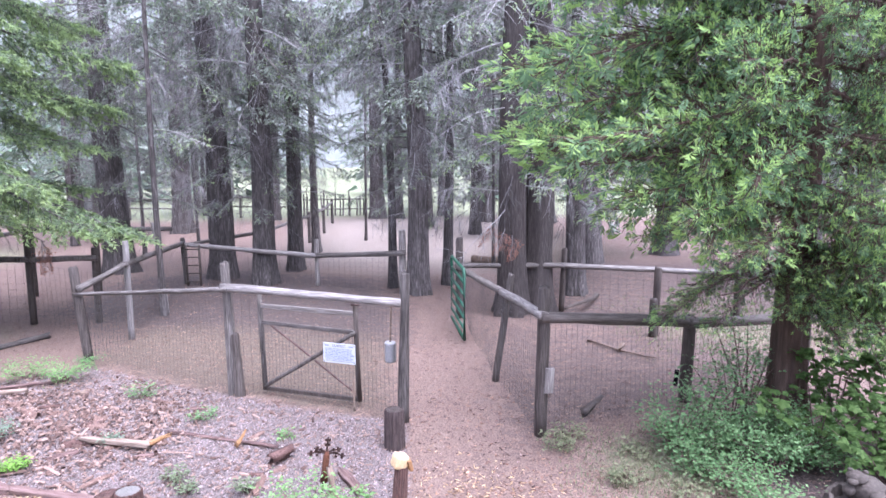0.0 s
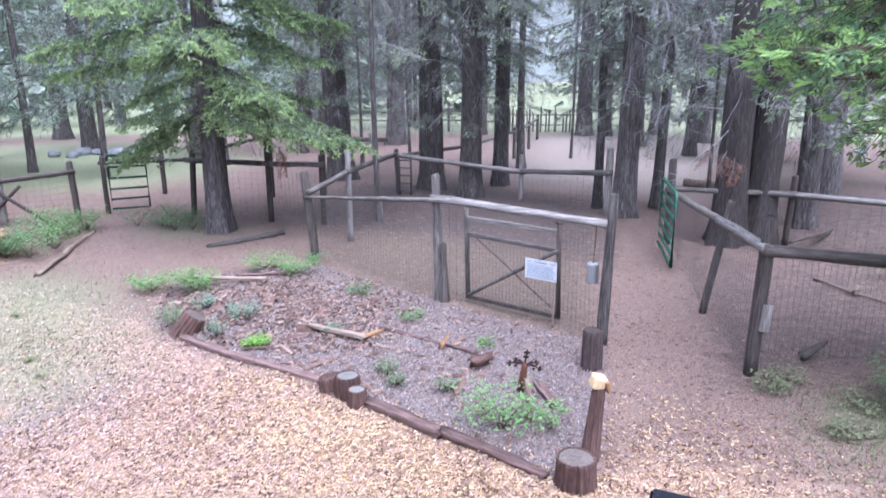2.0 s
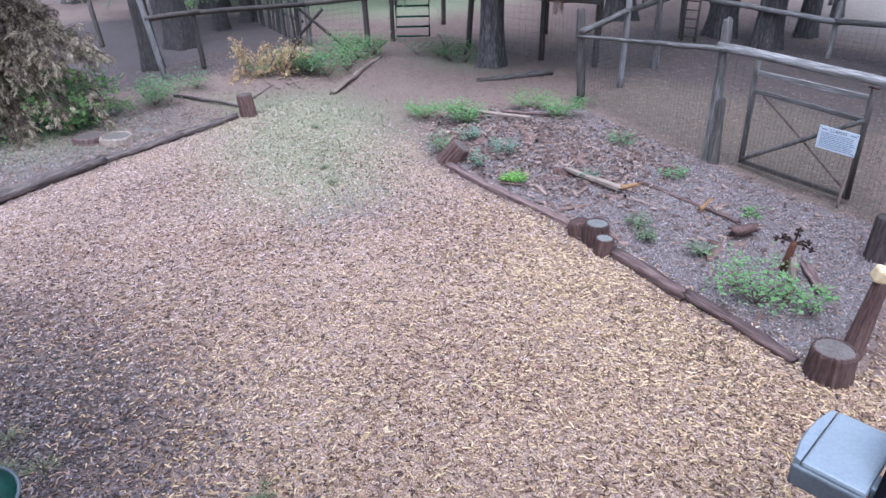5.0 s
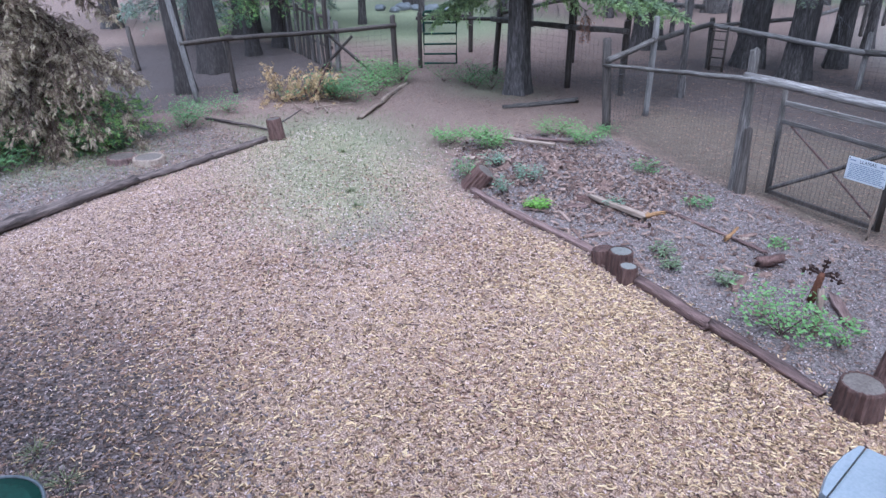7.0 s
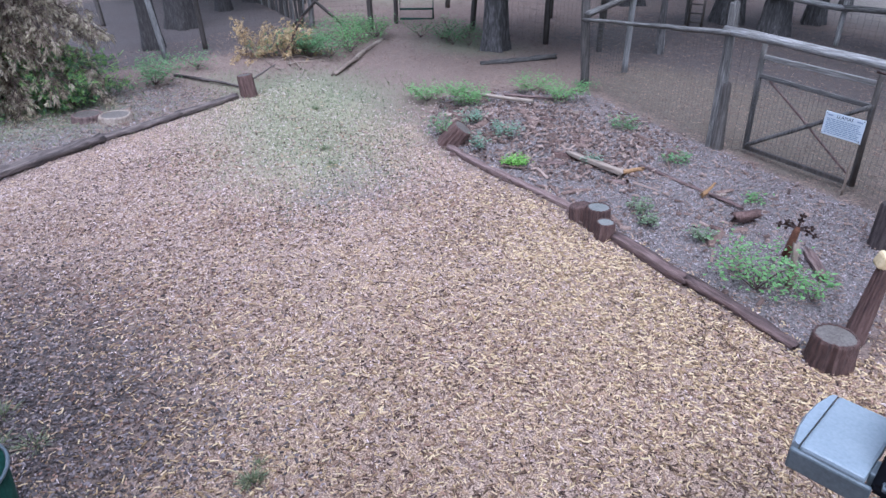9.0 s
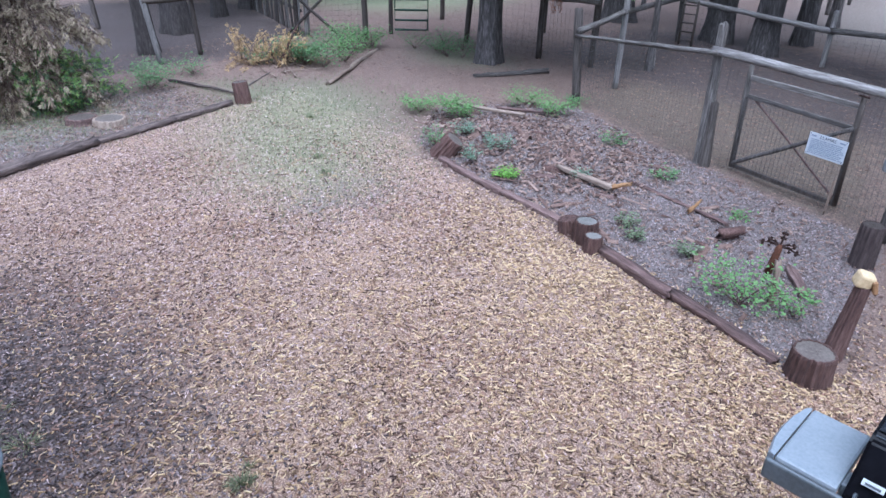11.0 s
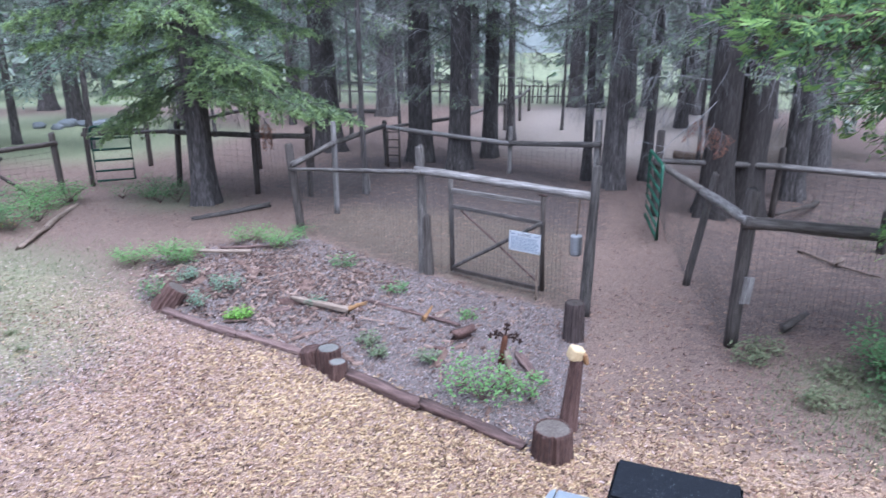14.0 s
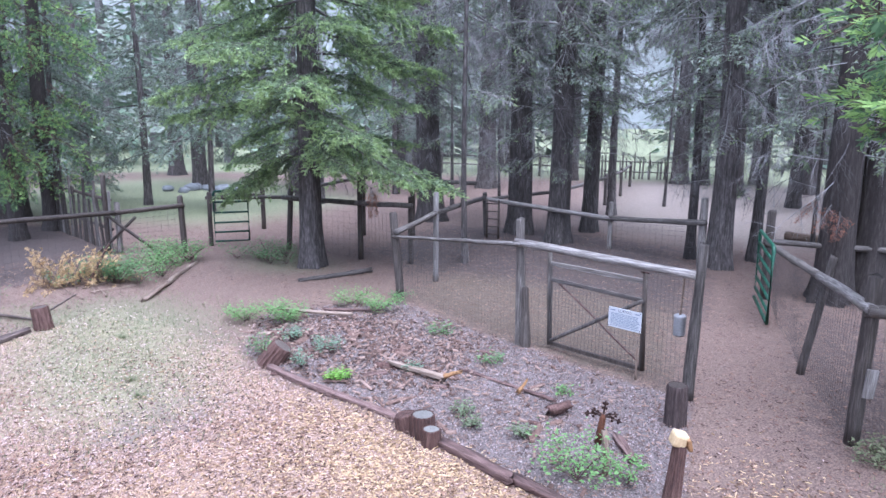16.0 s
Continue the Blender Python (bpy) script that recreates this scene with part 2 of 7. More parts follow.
RUST = mat("rusted_iron", [(0.25, (0.03, 0.015, 0.01)), (0.5, (0.1, 0.04, 0.022)), (0.8, (0.2, 0.085, 0.045))], 12, (1, 1, 1), 0.8, 0.4, 70, metal=0.3)
BLACKIRON = mat("dark_iron", [(0.3, (0.0204, 0.012, 0.011)), (0.7, (0.068, 0.036, 0.0297))], 12, (1, 1, 1), 0.6, 0.2, 70, metal=0.5)
GREEN = mat("green_enamel", [(0.3, (0.01, 0.05, 0.03)), (0.55, (0.02, 0.1, 0.06)), (0.8, (0.05, 0.17, 0.1))], 6, (1, 1, 1), 0.4, 0.1, 40, spec=0.5)
DKGREEN = mat("dark_green_enamel", [(0.3, (0.006, 0.022, 0.016)), (0.55, (0.011, 0.045, 0.032)), (0.8, (0.022, 0.075, 0.052))], 6, (1, 1, 1), 0.6, 0.1, 40, spec=0.2)
BLACK = mat("black_enamel", [(0.3, (0.003, 0.003, 0.004)), (0.7, (0.009, 0.009, 0.012))], 6, (1, 1, 1), 0.22, 0.05, 40, spec=0.1)
SIDING = mat("brown_stained_siding", [(0.3, (0.05, 0.036, 0.028)), (0.5, (0.1, 0.075, 0.06)), (0.75, (0.16, 0.125, 0.102))], 3, (0.2, 1, 6), 0.7, 0.5, 30, bump_dist=0.01)
WATER = mat("rain_drop", [(0.3, (0.2, 0.21, 0.23)), (0.7, (0.32, 0.34, 0.37))], 5, (1, 1, 1), 0.08, 0, 40, spec=0.8)
BLACKTOP = mat("wet_black_lid", [(0.4, (0.006, 0.007, 0.01)), (0.62, (0.015, 0.017, 0.023)), (0.75, (0.07, 0.08, 0.1))], 20, (1, 1, 1), 0.4, 0.5, 90, patch=0.2, spec=0.2)
GREYPLASTIC = mat("grey_moulded_plastic", [(0.3, (0.16, 0.184, 0.208)), (0.55, (0.216, 0.24, 0.268)), (0.8, (0.264, 0.288, 0.312))], 5, (1, 1, 1), 0.35, 0.1, 60)
GREYDARK = mat("dark_grey_plastic", [(0.3, (0.07, 0.08, 0.09)), (0.7, (0.13, 0.145, 0.16))], 5, (1, 1, 1), 0.4, 0.1, 60)
WIRE = mat("galvanised_wire", [(0.3, (0.05, 0.046, 0.045)), (0.7, (0.12, 0.112, 0.11))], 8, (1, 1, 1), 0.6, 0, 60, metal=0.3)
WHITE = mat("white_sign_face", [(0.3, (0.492, 0.5084, 0.533)), (0.7, (0.574, 0.5904, 0.615))], 5, (1, 1, 1), 0.5, 0.05, 50)
INK = mat("grey_blue_print", [(0.3, (0.17, 0.2, 0.26)), (0.7, (0.25, 0.29, 0.36))], 20, (1, 1, 1), 0.6, 0, 60)
INKDARK = mat("dark_print", [(0.3, (0.05, 0.055, 0.07)), (0.7, (0.1, 0.11, 0.13))], 20, (1, 1, 1), 0.6, 0, 60)
TIN = mat("dull_tin", [(0.3, (0.187, 0.187, 0.1955)), (0.7, (0.34, 0.34, 0.3485))], 9, (1, 1, 1), 0.55, 0.2, 60, metal=0.1)

# ---- mesh helpers ----
class Geo:
    """Vertices, faces and a material slot for each face."""
    def __init__(self):
        self.v, self.f, self.m = [], [], []

    def face(self, pts, slot=0):
        i = len(self.v)
        self.v += [tuple(p) for p in pts]
        self.f.append(tuple(range(i, i + len(pts))))
        self.m.append(slot)

    def tube(self, pts, radii, sides=8, slot=0, wobble=0.0, rng=random, caps=True, cap_slot=None):
        pts = [Vector(p) for p in pts]
        start, n = len(self.v), len(pts)
        up = Vector((0, 0, 1)) if abs((pts[-1] - pts[0]).normalized().z) < 0.9 else Vector((1, 0, 0))
        for i, p in enumerate(pts):
            d = (pts[min(i + 1, n - 1)] - pts[max(i - 1, 0)]).normalized()
            a = d.cross(up).normalized()
            b = a.cross(d)
            for k in range(sides):
                th = 2 * math.pi * k / sides
                r = radii[i] * (1 + wobble * (rng.random() * 2 - 1))
                self.v.append(tuple(p + (a * math.cos(th) + b * math.sin(th)) * r))
        for i in range(n - 1):
            for k in range(sides):
                q = start + i * sides
                self.f.append((q + k, q + (k + 1) % sides, q + sides + (k + 1) % sides, q + sides + k))
                self.m.append(slot)
        if caps:
            cs = slot if cap_slot is None else cap_slot
            self.f.append(tuple(start + k for k in reversed(range(sides))))
            self.f.append(tuple(start + (n - 1) * sides + k for k in range(sides)))
            self.m += [cs, cs]

    def box(self, c, s, slot=0, bevel=0.0, turn=None):
        bm = bmesh.new()
        bmesh.ops.create_cube(bm, size=1)
        for v in bm.verts:
            v.co = Vector((v.co.x * s[0], v.co.y * s[1], v.co.z * s[2]))
        if bevel:
            bmesh.ops.bevel(bm, geom=bm.edges[:], offset=bevel, segments=2, profile=0.5, affect="EDGES")
        bm.verts.index_update()
        start = len(self.v)
        for v in bm.verts:
            p = v.co if turn is None else turn @ v.co
            self.v.append(tuple(p + Vector(c)))
        for fc in bm.faces:
            self.f.append(tuple(start + v.index for v in fc.verts))
            self.m.append(slot)
        bm.free()

    def mesh(self, name, mats, smooth=False):
        me = bpy.data.meshes.new(name)
        me.from_pydata(self.v, [], self.f)
        for x in mats if isinstance(mats, (list, tuple)) else [mats]:
            me.materials.append(x)
        me.polygons.foreach_set("material_index", self.m)
        if smooth:
            me.polygons.foreach_set("use_smooth", [True] * len(self.f))
        me.update()
        return me


def part(name, geo, mats, parent, label="", smooth=False):
    """One mesh under a thing or a part; geo may be a ready mesh."""
    me = geo if isinstance(geo, bpy.types.Mesh) else geo.mesh(name, mats, smooth)
    ob = new(name, me)
    ob.parent = parent
    return tagged(ob, label)


def thing(name, label, category, x=0, y=0, z=0, rz=0, group="", kind=""):
    e = new(name)
    e.empty_display_size = 0.2
    e.matrix_basis = pose(x, y, z, 0, 0, rz)
    return tagged(e, label, category, group, kind)


def solid(name, geo, mats, label, category, m=None, group="", kind="", smooth=False):
    ob = new(name, geo if isinstance(geo, bpy.types.Mesh) else geo.mesh(name, mats, smooth))
    if m is not None:
        ob.matrix_basis = m
    return tagged(ob, label, category, group, kind)


def scatter(name, verts, faces, places, mats):
    """Many small alike pieces in one mesh. places: rows of (3x3 matrix, place)."""
    tv = np.array(verts, float)
    nv, n = len(tv), len(places[0])
    co = np.einsum("nij,vj->nvi", places[0], tv) + places[1][:, None, :]
    sizes = np.array([len(f) for f in faces])
    loops = np.concatenate([np.array(f) for f in faces])
    allv = (loops[None, :] + nv * np.arange(n)[:, None]).ravel()
    me = bpy.data.meshes.new(name)
    me.vertices.add(nv * n)
    me.vertices.foreach_set("co", co.ravel())
    me.loops.add(len(allv))
    me.loops.foreach_set("vertex_index", allv)
    me.polygons.add(len(faces) * n)
    tot = np.tile(sizes, n)
    me.polygons.foreach_set("loop_start", np.concatenate([[0], np.cumsum(tot)[:-1]]))
    me.update(calc_edges=True)
    me.validate()
    for x in mats:
        me.materials.append(x)
    return me


def turns(n, rng, tilt=0.3):
    """n random turns about z with some tilt, as 3x3 matrices."""
    a = rng.uniform(0, 2 * np.pi, n)
    tx, ty = rng.normal(0, tilt, n), rng.normal(0, tilt, n)
    ca, sa = np.cos(a), np.sin(a)
    z0 = np.zeros(n)
    rz = np.stack([np.stack([ca, -sa, z0], 1), np.stack([sa, ca, z0], 1), np.stack([z0, z0, z0 + 1], 1)], 1)
    cx, sx = np.cos(tx), np.sin(tx)
    rx = np.stack([np.stack([z0 + 1, z0, z0], 1), np.stack([z0, cx, -sx], 1), np.stack([z0, sx, cx], 1)], 1)
    cy, sy = np.cos(ty), np.sin(ty)
    ry = np.stack([np.stack([cy, z0, sy], 1), np.stack([z0, z0 + 1, z0], 1), np.stack([-sy, z0, cy], 1)], 1)
    return rz @ rx @ ry


# ---- ground ----
# the gravel bed in front of the gate: its near edge and its back edge
BED_EDGE = [(-5.07, 6.73), (-3.68, 6.19), (-2.84, 5.92), (-2.15, 5.63), (-1.40, 5.23), (-0.84, 4.98), (-0.30, 4.68)]
BED = [(-5.4, 6.95)] + BED_EDGE + [(0.0, 5.2), (0.0, 7.5), (-2.2, 8.55), (-4.6, 9.9), (-5.6, 9.2), (-6.2, 8.4)]
LEFT_EDGE = [(-7.83, 1.2), (-8.16, 2.9), (-8.42, 4.15), (-8.54, 5.35), (-8.6, 6.4)]
CHIP_AREA = LEFT_EDGE + [(-8.9, 7.8), (-8.3, 9.6), (-6.4, 9.3), (-5.5, 7.5)] + BED_EDGE + [(0.1, 5.0), (0.2, 7.2), (0.9, 7.0), (1.2, 6.2), (2.4, 5.2), (2.2, -0.2), (-7.6, -0.2)]


def inside(poly, x, y):
    x, y = np.asarray(x, float), np.asarray(y, float)
    res = np.zeros(x.shape, bool)
    for (x0, y0), (x1, y1) in zip(poly, poly[1:] + poly[:1]):
        cross = ((y0 > y) != (y1 > y)) & (x < (x1 - x0) * (y - y0) / ((y1 - y0) or 1e-9) + x0)
        res ^= cross
    return res


def edge_dist(poly, x, y):
    x, y = np.asarray(x, float), np.asarray(y, float)
    best = np.full(x.shape, 1e9)
    for (x0, y0), (x1, y1) in zip(poly, poly[1:] + poly[:1]):
        dx, dy = x1 - x0, y1 - y0
        t = np.clip(((x - x0) * dx + (y - y0) * dy) / (dx * dx + dy * dy + 1e-9), 0, 1)
        best = np.minimum(best, np.hypot(x - x0 - t * dx, y - y0 - t * dy))
    return best


def soft(poly, x, y, w):
    """1 inside the polygon, 0 outside, over a border w wide."""
    d = edge_dist(poly, x, y) * np.where(inside(poly, x, y), 1, -1)
    return np.clip(0.5 + d / w, 0, 1)


def height(x, y):
    """The lie of the ground: nearly flat, with a low heap at the back of the bed."""
    near = np.exp(-((np.asarray(y) - 6) / 14) ** 2)
    h = 0.02 * np.sin(x * 1.7 + 0.4 * y) * np.sin(y * 1.3 - 0.6 * x) * near + 0.012 * np.sin(x * 4.1) * np.sin(y * 3.7 + x) * near
    return h + 0.09 * np.exp(-((x + 4.7) / 0.9) ** 2 - ((y - 7.7) / 0.7) ** 2)


# where thin grass comes up through the chips
GREEN_PATCH = [(-10.0, 7.0), (-8.6, 8.5), (-7.0, 8.2), (-5.5, 6.6), (-4.7, 5.5), (-5.0, 4.5), (-6.3, 4.3), (-7.8, 5.2), (-8.8, 6.3)]


def chips_fade(x, y):
    """The chips thin out towards the path."""
    return 1 / (1 + np.exp(np.clip((y + 0.25 * x - 5.5) * 2.2, -30, 30)))


def build_ground():
    def axis(a, b, step, far):
        inner = list(np.arange(a, b, step))
        lo, hi, d = [], [], step
        p = a
        while p > -far:
            d *= 1.25
            p -= d
            lo.append(p)
        d, p = step, inner[-1]
        while p < far:
            d *= 1.25
            p += d
            hi.append(p)
        return np.array(lo[::-1] + inner + hi)
    xs, ys = axis(-14, 8, 0.14, 2500), axis(-2, 16, 0.14, 2500)
    X, Y = np.meshgrid(xs, ys)
    Z = height(X, Y)
    nx, ny = len(xs), len(ys)
    me = bpy.data.meshes.new("ground")
    co = np.stack([X, Y, Z], -1).reshape(-1, 3)
    idx = np.arange(nx * ny).reshape(ny, nx)
    quads = np.stack([idx[:-1, :-1], idx[:-1, 1:], idx[1:, 1:], idx[1:, :-1]], -1).reshape(-1, 4)
    me.from_pydata(co.tolist(), [], quads.tolist())
    me.polygons.foreach_set("use_smooth", [True] * len(quads))
    x, y = co[:, 0], co[:, 1]
    cover = np.zeros((len(co), 4), np.float32)
    cover[:, 0] = soft(CHIP_AREA, x, y, 0.7) * chips_fade(x, y) * np.where(x > 0, 1 / (1 + np.exp(np.clip(y - 6.1, -9, 9) * 2.5)), 1) * (1 - 0.75 * np.exp(-((x + 4.8) / 2.2) ** 2 - ((y - 1.5) / 1.2) ** 2))
    gravel = np.maximum(soft(BED, x, y, 0.3), soft([(-8.2, 1), (-8.5, 4.2), (-8.9, 6.4), (-10.2, 6.5), (-11.5, 4.5), (-12, 1)], x, y, 0.8) * 0.6)
    gravel = np.maximum(gravel, 0.5 * np.exp(-((x + 4.9) / 0.8) ** 2 - ((y - 4.9) / 1.3) ** 2))
    cover[:, 1] = np.maximum(gravel, 0.42 * np.exp(-((x + 4.6) / 2.0) ** 2 - ((y - 1.7) / 1.0) ** 2))
    green = 0.6 * soft(GREEN_PATCH, x, y, 1.6) + 0.85 * np.exp(-((x + 15.5) / 4.0) ** 4 - ((y - 19.0) / 4.6) ** 4) + 0.85 * np.exp(-((x + 21) / 5.0) ** 4 - ((y - 20) / 6.5) ** 4) + 0.7 * np.exp(-((x + 10.3) / 1.4) ** 2 - ((y - 4.2) / 1.4) ** 2)
    green += 0.45 * np.exp(-((x - 5.6) / 1.6) ** 2 - ((y - 11.2) / 1.5) ** 2) + 0.5 * np.exp(-((x + 7.9) / 1.4) ** 2 - ((y - 11.6) / 1.0) ** 2)
    green += 0.6 * np.exp(-((x - 2.6) / 0.8) ** 2 - ((y - 6.3) / 0.6) ** 2)
    far = np.clip((np.hypot(x * 0.75, y) - 33) / 3, 0, 1)
    cover[:, 2] = np.clip(green, 0, 1) + 1.0 * far
    cover[:, 3] = soft([(-4.7, 10.2), (-2.2, 8.6), (-0.2, 7.75), (-0.3, 10), (-0.3, 13), (-0.5, 14.5), (-3, 15), (-4.6, 12)], x, y, 1.6)
    cover[:, 3] = np.maximum(cover[:, 3], soft([(-2.5, 19), (3, 17.5), (7, 20), (5, 34), (-4, 34), (-3.4, 24)], x, y, 4.0))
    at = me.attributes.new("cover", "FLOAT_COLOR", "POINT")
    at.data.foreach_set("color", np.clip(cover, 0, 1).ravel())
    # wet soil near the camera, laid on stronger for the shade there
    soil_shade = 0.8 * np.exp(-((x + 4.2) / 1.6) ** 2 - ((y - 0.9) / 0.9) ** 2) + 0.25 * np.exp(-((x + 3.7) / 1.0) ** 2 - ((y - 2.0) / 0.6) ** 2)
    # the same dark colour painted over pens and thicket as shade under trees
    soil_shade = np.maximum(soil_shade, 0.95 * soft([(-17, 3.5), (-11.9, 5.4), (-11.5, 7.2), (-11.2, 8.4), (-11.9, 11.3), (-17, 13.3), (-20, 10)], x, y, 1.2))
    soil_shade = np.maximum(soil_shade, 0.5 * soft([(0.9, 6.6), (3.4, 7.7), (6, 9.2), (5.6, 11.0), (1.2, 12.2)], x, y, 1.2))
    soil_shade = np.maximum(soil_shade, 0.72 * soft([(-7.2, 13.2), (-5.0, 12.0), (-2.0, 11.6), (0.2, 10.6), (0.3, 14.0), (-0.6, 17.0), (-4.2, 18.4), (-7.0, 17.5)], x, y, 1.6))
    soil_shade = np.maximum(soil_shade, 0.55 * soft([(1.2, 12.0), (3.6, 10.5), (9, 11), (11, 17), (5.0, 20), (2.2, 16.5)], x, y, 2.2))
    soil_shade = np.maximum(soil_shade, 0.85 * soft([(3.0, 4.6), (5.5, 4.2), (6, 6.8), (3.2, 6.6)], x, y, 0.8))
    # far ground painted paler, for the open light of the clearing
    dust = soft([(-3.0, 20.0), (-0.2, 18.0), (1.6, 18.0), (4.0, 22.0), (5, 33), (-4, 33.5), (-3.6, 24)], x, y, 3.5)
    me.attributes.new("dust", "FLOAT", "POINT").data.foreach_set("value", dust.astype(np.float32))
    me.attributes.new("soil", "FLOAT", "POINT").data.foreach_set("value", soil_shade.astype(np.float32))
    me.materials.append(ground_material())
    ob = new("ground", me)
    return tagged(ob, "forest floor of needles, wood chips and gravel", "ground", "", "structure")


def ground_material():
    m = bpy.data.materials.new("forest_floor")
    m.use_nodes = True
    n, l = m.node_tree.nodes, m.node_tree.links
    b = n["Principled BSDF"]
    b.inputs["Roughness"].default_value = 0.85
    b.inputs["Specular IOR Level"].default_value = 0.3
    tc, at, sep = n.new("ShaderNodeTexCoord"), n.new("ShaderNodeAttribute"), n.new("ShaderNodeSeparateColor")
    at.attribute_name = "cover"
    l.new(at.outputs["Color"], sep.inputs[0])

    def tex(scale, detail=5, rough=0.65):
        q = n.new("ShaderNodeTexNoise")
        q.inputs["Scale"].default_value, q.inputs["Detail"].default_value, q.inputs["Roughness"].default_value = scale, detail, rough
        l.new(tc.outputs["Object"], q.inputs["Vector"])
        return q.outputs[0]

    def ramp(src, stops):
        r = n.new("ShaderNodeValToRGB")
        while len(r.color_ramp.elements) < len(stops):
            r.color_ramp.elements.new(0.5)
        for e, (p, c) in zip(r.color_ramp.elements, stops):
            e.position, e.color = p, (*c, 1)
        l.new(src, r.inputs[0])
        return r.outputs[0]

    def blend(fac, a, c):
        q = n.new("ShaderNodeMix")
        q.data_type = "RGBA"
        l.new(fac, q.inputs[0])
        l.new(a, q.inputs[6])
        l.new(c, q.inputs[7])
        return q.outputs[2]

    def mask(src, grain, width=0.3):
        """The cover's amount against a noise, so that its border breaks up."""
        q = n.new("ShaderNodeMapRange")
        s = n.new("ShaderNodeMath")
        s.operation = "SUBTRACT"
        l.new(src, s.inputs[0])
        l.new(grain, s.inputs[1])
        q.inputs[1].default_value, q.inputs[2].default_value = -width / 2, width / 2
        l.new(s.outputs[0], q.inputs[0])
        return q.outputs[0]

    fine, mid, big, grain = tex(55), tex(14), tex(1.1), tex(5)
    litter = ramp(fine, [(0.3, (0.064, 0.043, 0.036)), (0.5, (0.158, 0.106, 0.088)), (0.7, (0.31, 0.214, 0.178))])
    litter = blend(mask(big, mid, 0.6), litter, ramp(fine, [(0.3, (0.076, 0.052, 0.043)), (0.5, (0.18, 0.126, 0.102)), (0.7, (0.335, 0.244, 0.2))]))
    straw = ramp(fine, [(0.3, (0.042, 0.031, 0.0235)), (0.5, (0.108, 0.08, 0.06)), (0.7, (0.22, 0.172, 0.135))])
    shred = tex(95, 3, 0.7)
    chips = ramp(shred, [(0.36, (0.075, 0.047, 0.04)), (0.5, (0.265, 0.178, 0.145)), (0.64, (0.52, 0.39, 0.315))])
    chips = blend(mask(tex(1.7), mid, 0.5), chips, ramp(shred, [(0.36, (0.09, 0.055, 0.041)), (0.5, (0.31, 0.2, 0.138)), (0.64, (0.57, 0.41, 0.28))]))
    stone = ramp(tex(70), [(0.3, (0.07, 0.057, 0.055)), (0.5, (0.143, 0.118, 0.114)), (0.7, (0.28, 0.244, 0.238))])
    green = ramp(mid, [(0.3, (0.115, 0.123, 0.075)), (0.5, (0.205, 0.222, 0.13)), (0.7, (0.31, 0.33, 0.205))])
    col = blend(mask(at.outputs["Alpha"], grain), litter, straw)
    col = blend(mask(sep.outputs[0], grain), col, chips)
    col = blend(mask(sep.outputs[1], grain), col, stone)
    col = blend(mask(sep.outputs[2], mid, 0.7), col, green)
    # light earth colours brighten the far clearing
    du = n.new("ShaderNodeAttribute")
    du.attribute_name = "dust"
    col = blend(mask(du.outputs["Fac"], grain, 0.9), col, ramp(tex(22), [(0.3, (0.17, 0.134, 0.114)), (0.5, (0.285, 0.232, 0.2)), (0.7, (0.4, 0.335, 0.295))]))
    # dark soil colour, which also carries the painted tree shade
    so = n.new("ShaderNodeAttribute")
    so.attribute_name = "soil"
    col = blend(mask(so.outputs["Fac"], grain, 0.5), col, ramp(fine, [(0.3, (0.027, 0.02, 0.0185)), (0.5, (0.07, 0.053, 0.049)), (0.7, (0.165, 0.13, 0.121))]))
    l.new(col, b.inputs["Base Color"])
    bp = n.new("ShaderNodeBump")
    bp.inputs["Strength"].default_value, bp.inputs["Distance"].default_value = 0.8, 0.02
    l.new(fine, bp.inputs["Height"])
    l.new(bp.outputs[0], b.inputs["Normal"])
    return m


build_ground()

# ---- an unseen plain wall and eave behind the camera, added to shade the near ground ----
def shade_wall():
    g = Geo()
    g.box((-1.5, -1.0, 2.1), (12.0, 0.2, 4.2), 0, 0.01)
    g.box((-1.5, -0.9, 4.26), (12.6, 0.7, 0.12), 0, 0.01)
    solid("wall_south", g, [SIDING], "unseen plain brown wall with an eave that shades the near ground", "wall", kind="structure")


shade_wall()

# ---- trees ----
def trunk_geo(h, r, seed, lean=(0, 0), flare=0.45, sides=22, flutes=5, top=0.25):
    rng = random.Random(seed)
    g = Geo()
    ph = [rng.uniform(0, 6.28) for _ in range(3)]
    bend = rng.uniform(-0.08, 0.08), rng.uniform(-0.08, 0.08)
    zs = [0, 0.06, 0.14, 0.25, 0.4, 0.6, 0.85, 1.15, 1.5, 2, 2.5, 3, 3.6, 4.3, 5, 6, 7.2, 8.6, 10.2, 12, 14, 16.5, 19, 22, 26]
    zs = [z for z in zs if z < h] + [h]
    for i, z in enumerate(zs):
        f = math.exp(-z / 0.38)
        rad = r * (1 - (1 - top) * z / h) * (1 + flare * f)
        cx, cy = lean[0] * z + bend[0] * math.sin(z * 0.5), lean[1] * z + bend[1] * math.sin(z * 0.4 + 1)
        for k in range(sides):
            th = 2 * math.pi * k / sides
            q = 1 + (0.05 + 0.16 * f) * math.sin(flutes * th + ph[0]) + 0.035 * math.sin(9 * th + ph[1] + z * 0.7) + rng.uniform(-0.025, 0.025)
            g.v.append((cx + rad * q * math.cos(th), cy + rad * q * math.sin(th), z - (0.08 if i == 0 else 0)))
    for i in range(len(zs) - 1):
        for k in range(sides):
            q = i * sides
            g.f.append((q + k, q + (k + 1) % sides, q + sides + (k + 1) % sides, q + sides + k))
            g.m.append(0)
    g.f.append(tuple((len(zs) - 1) * sides + k for k in range(sides)))
    g.m.append(0)
    return g


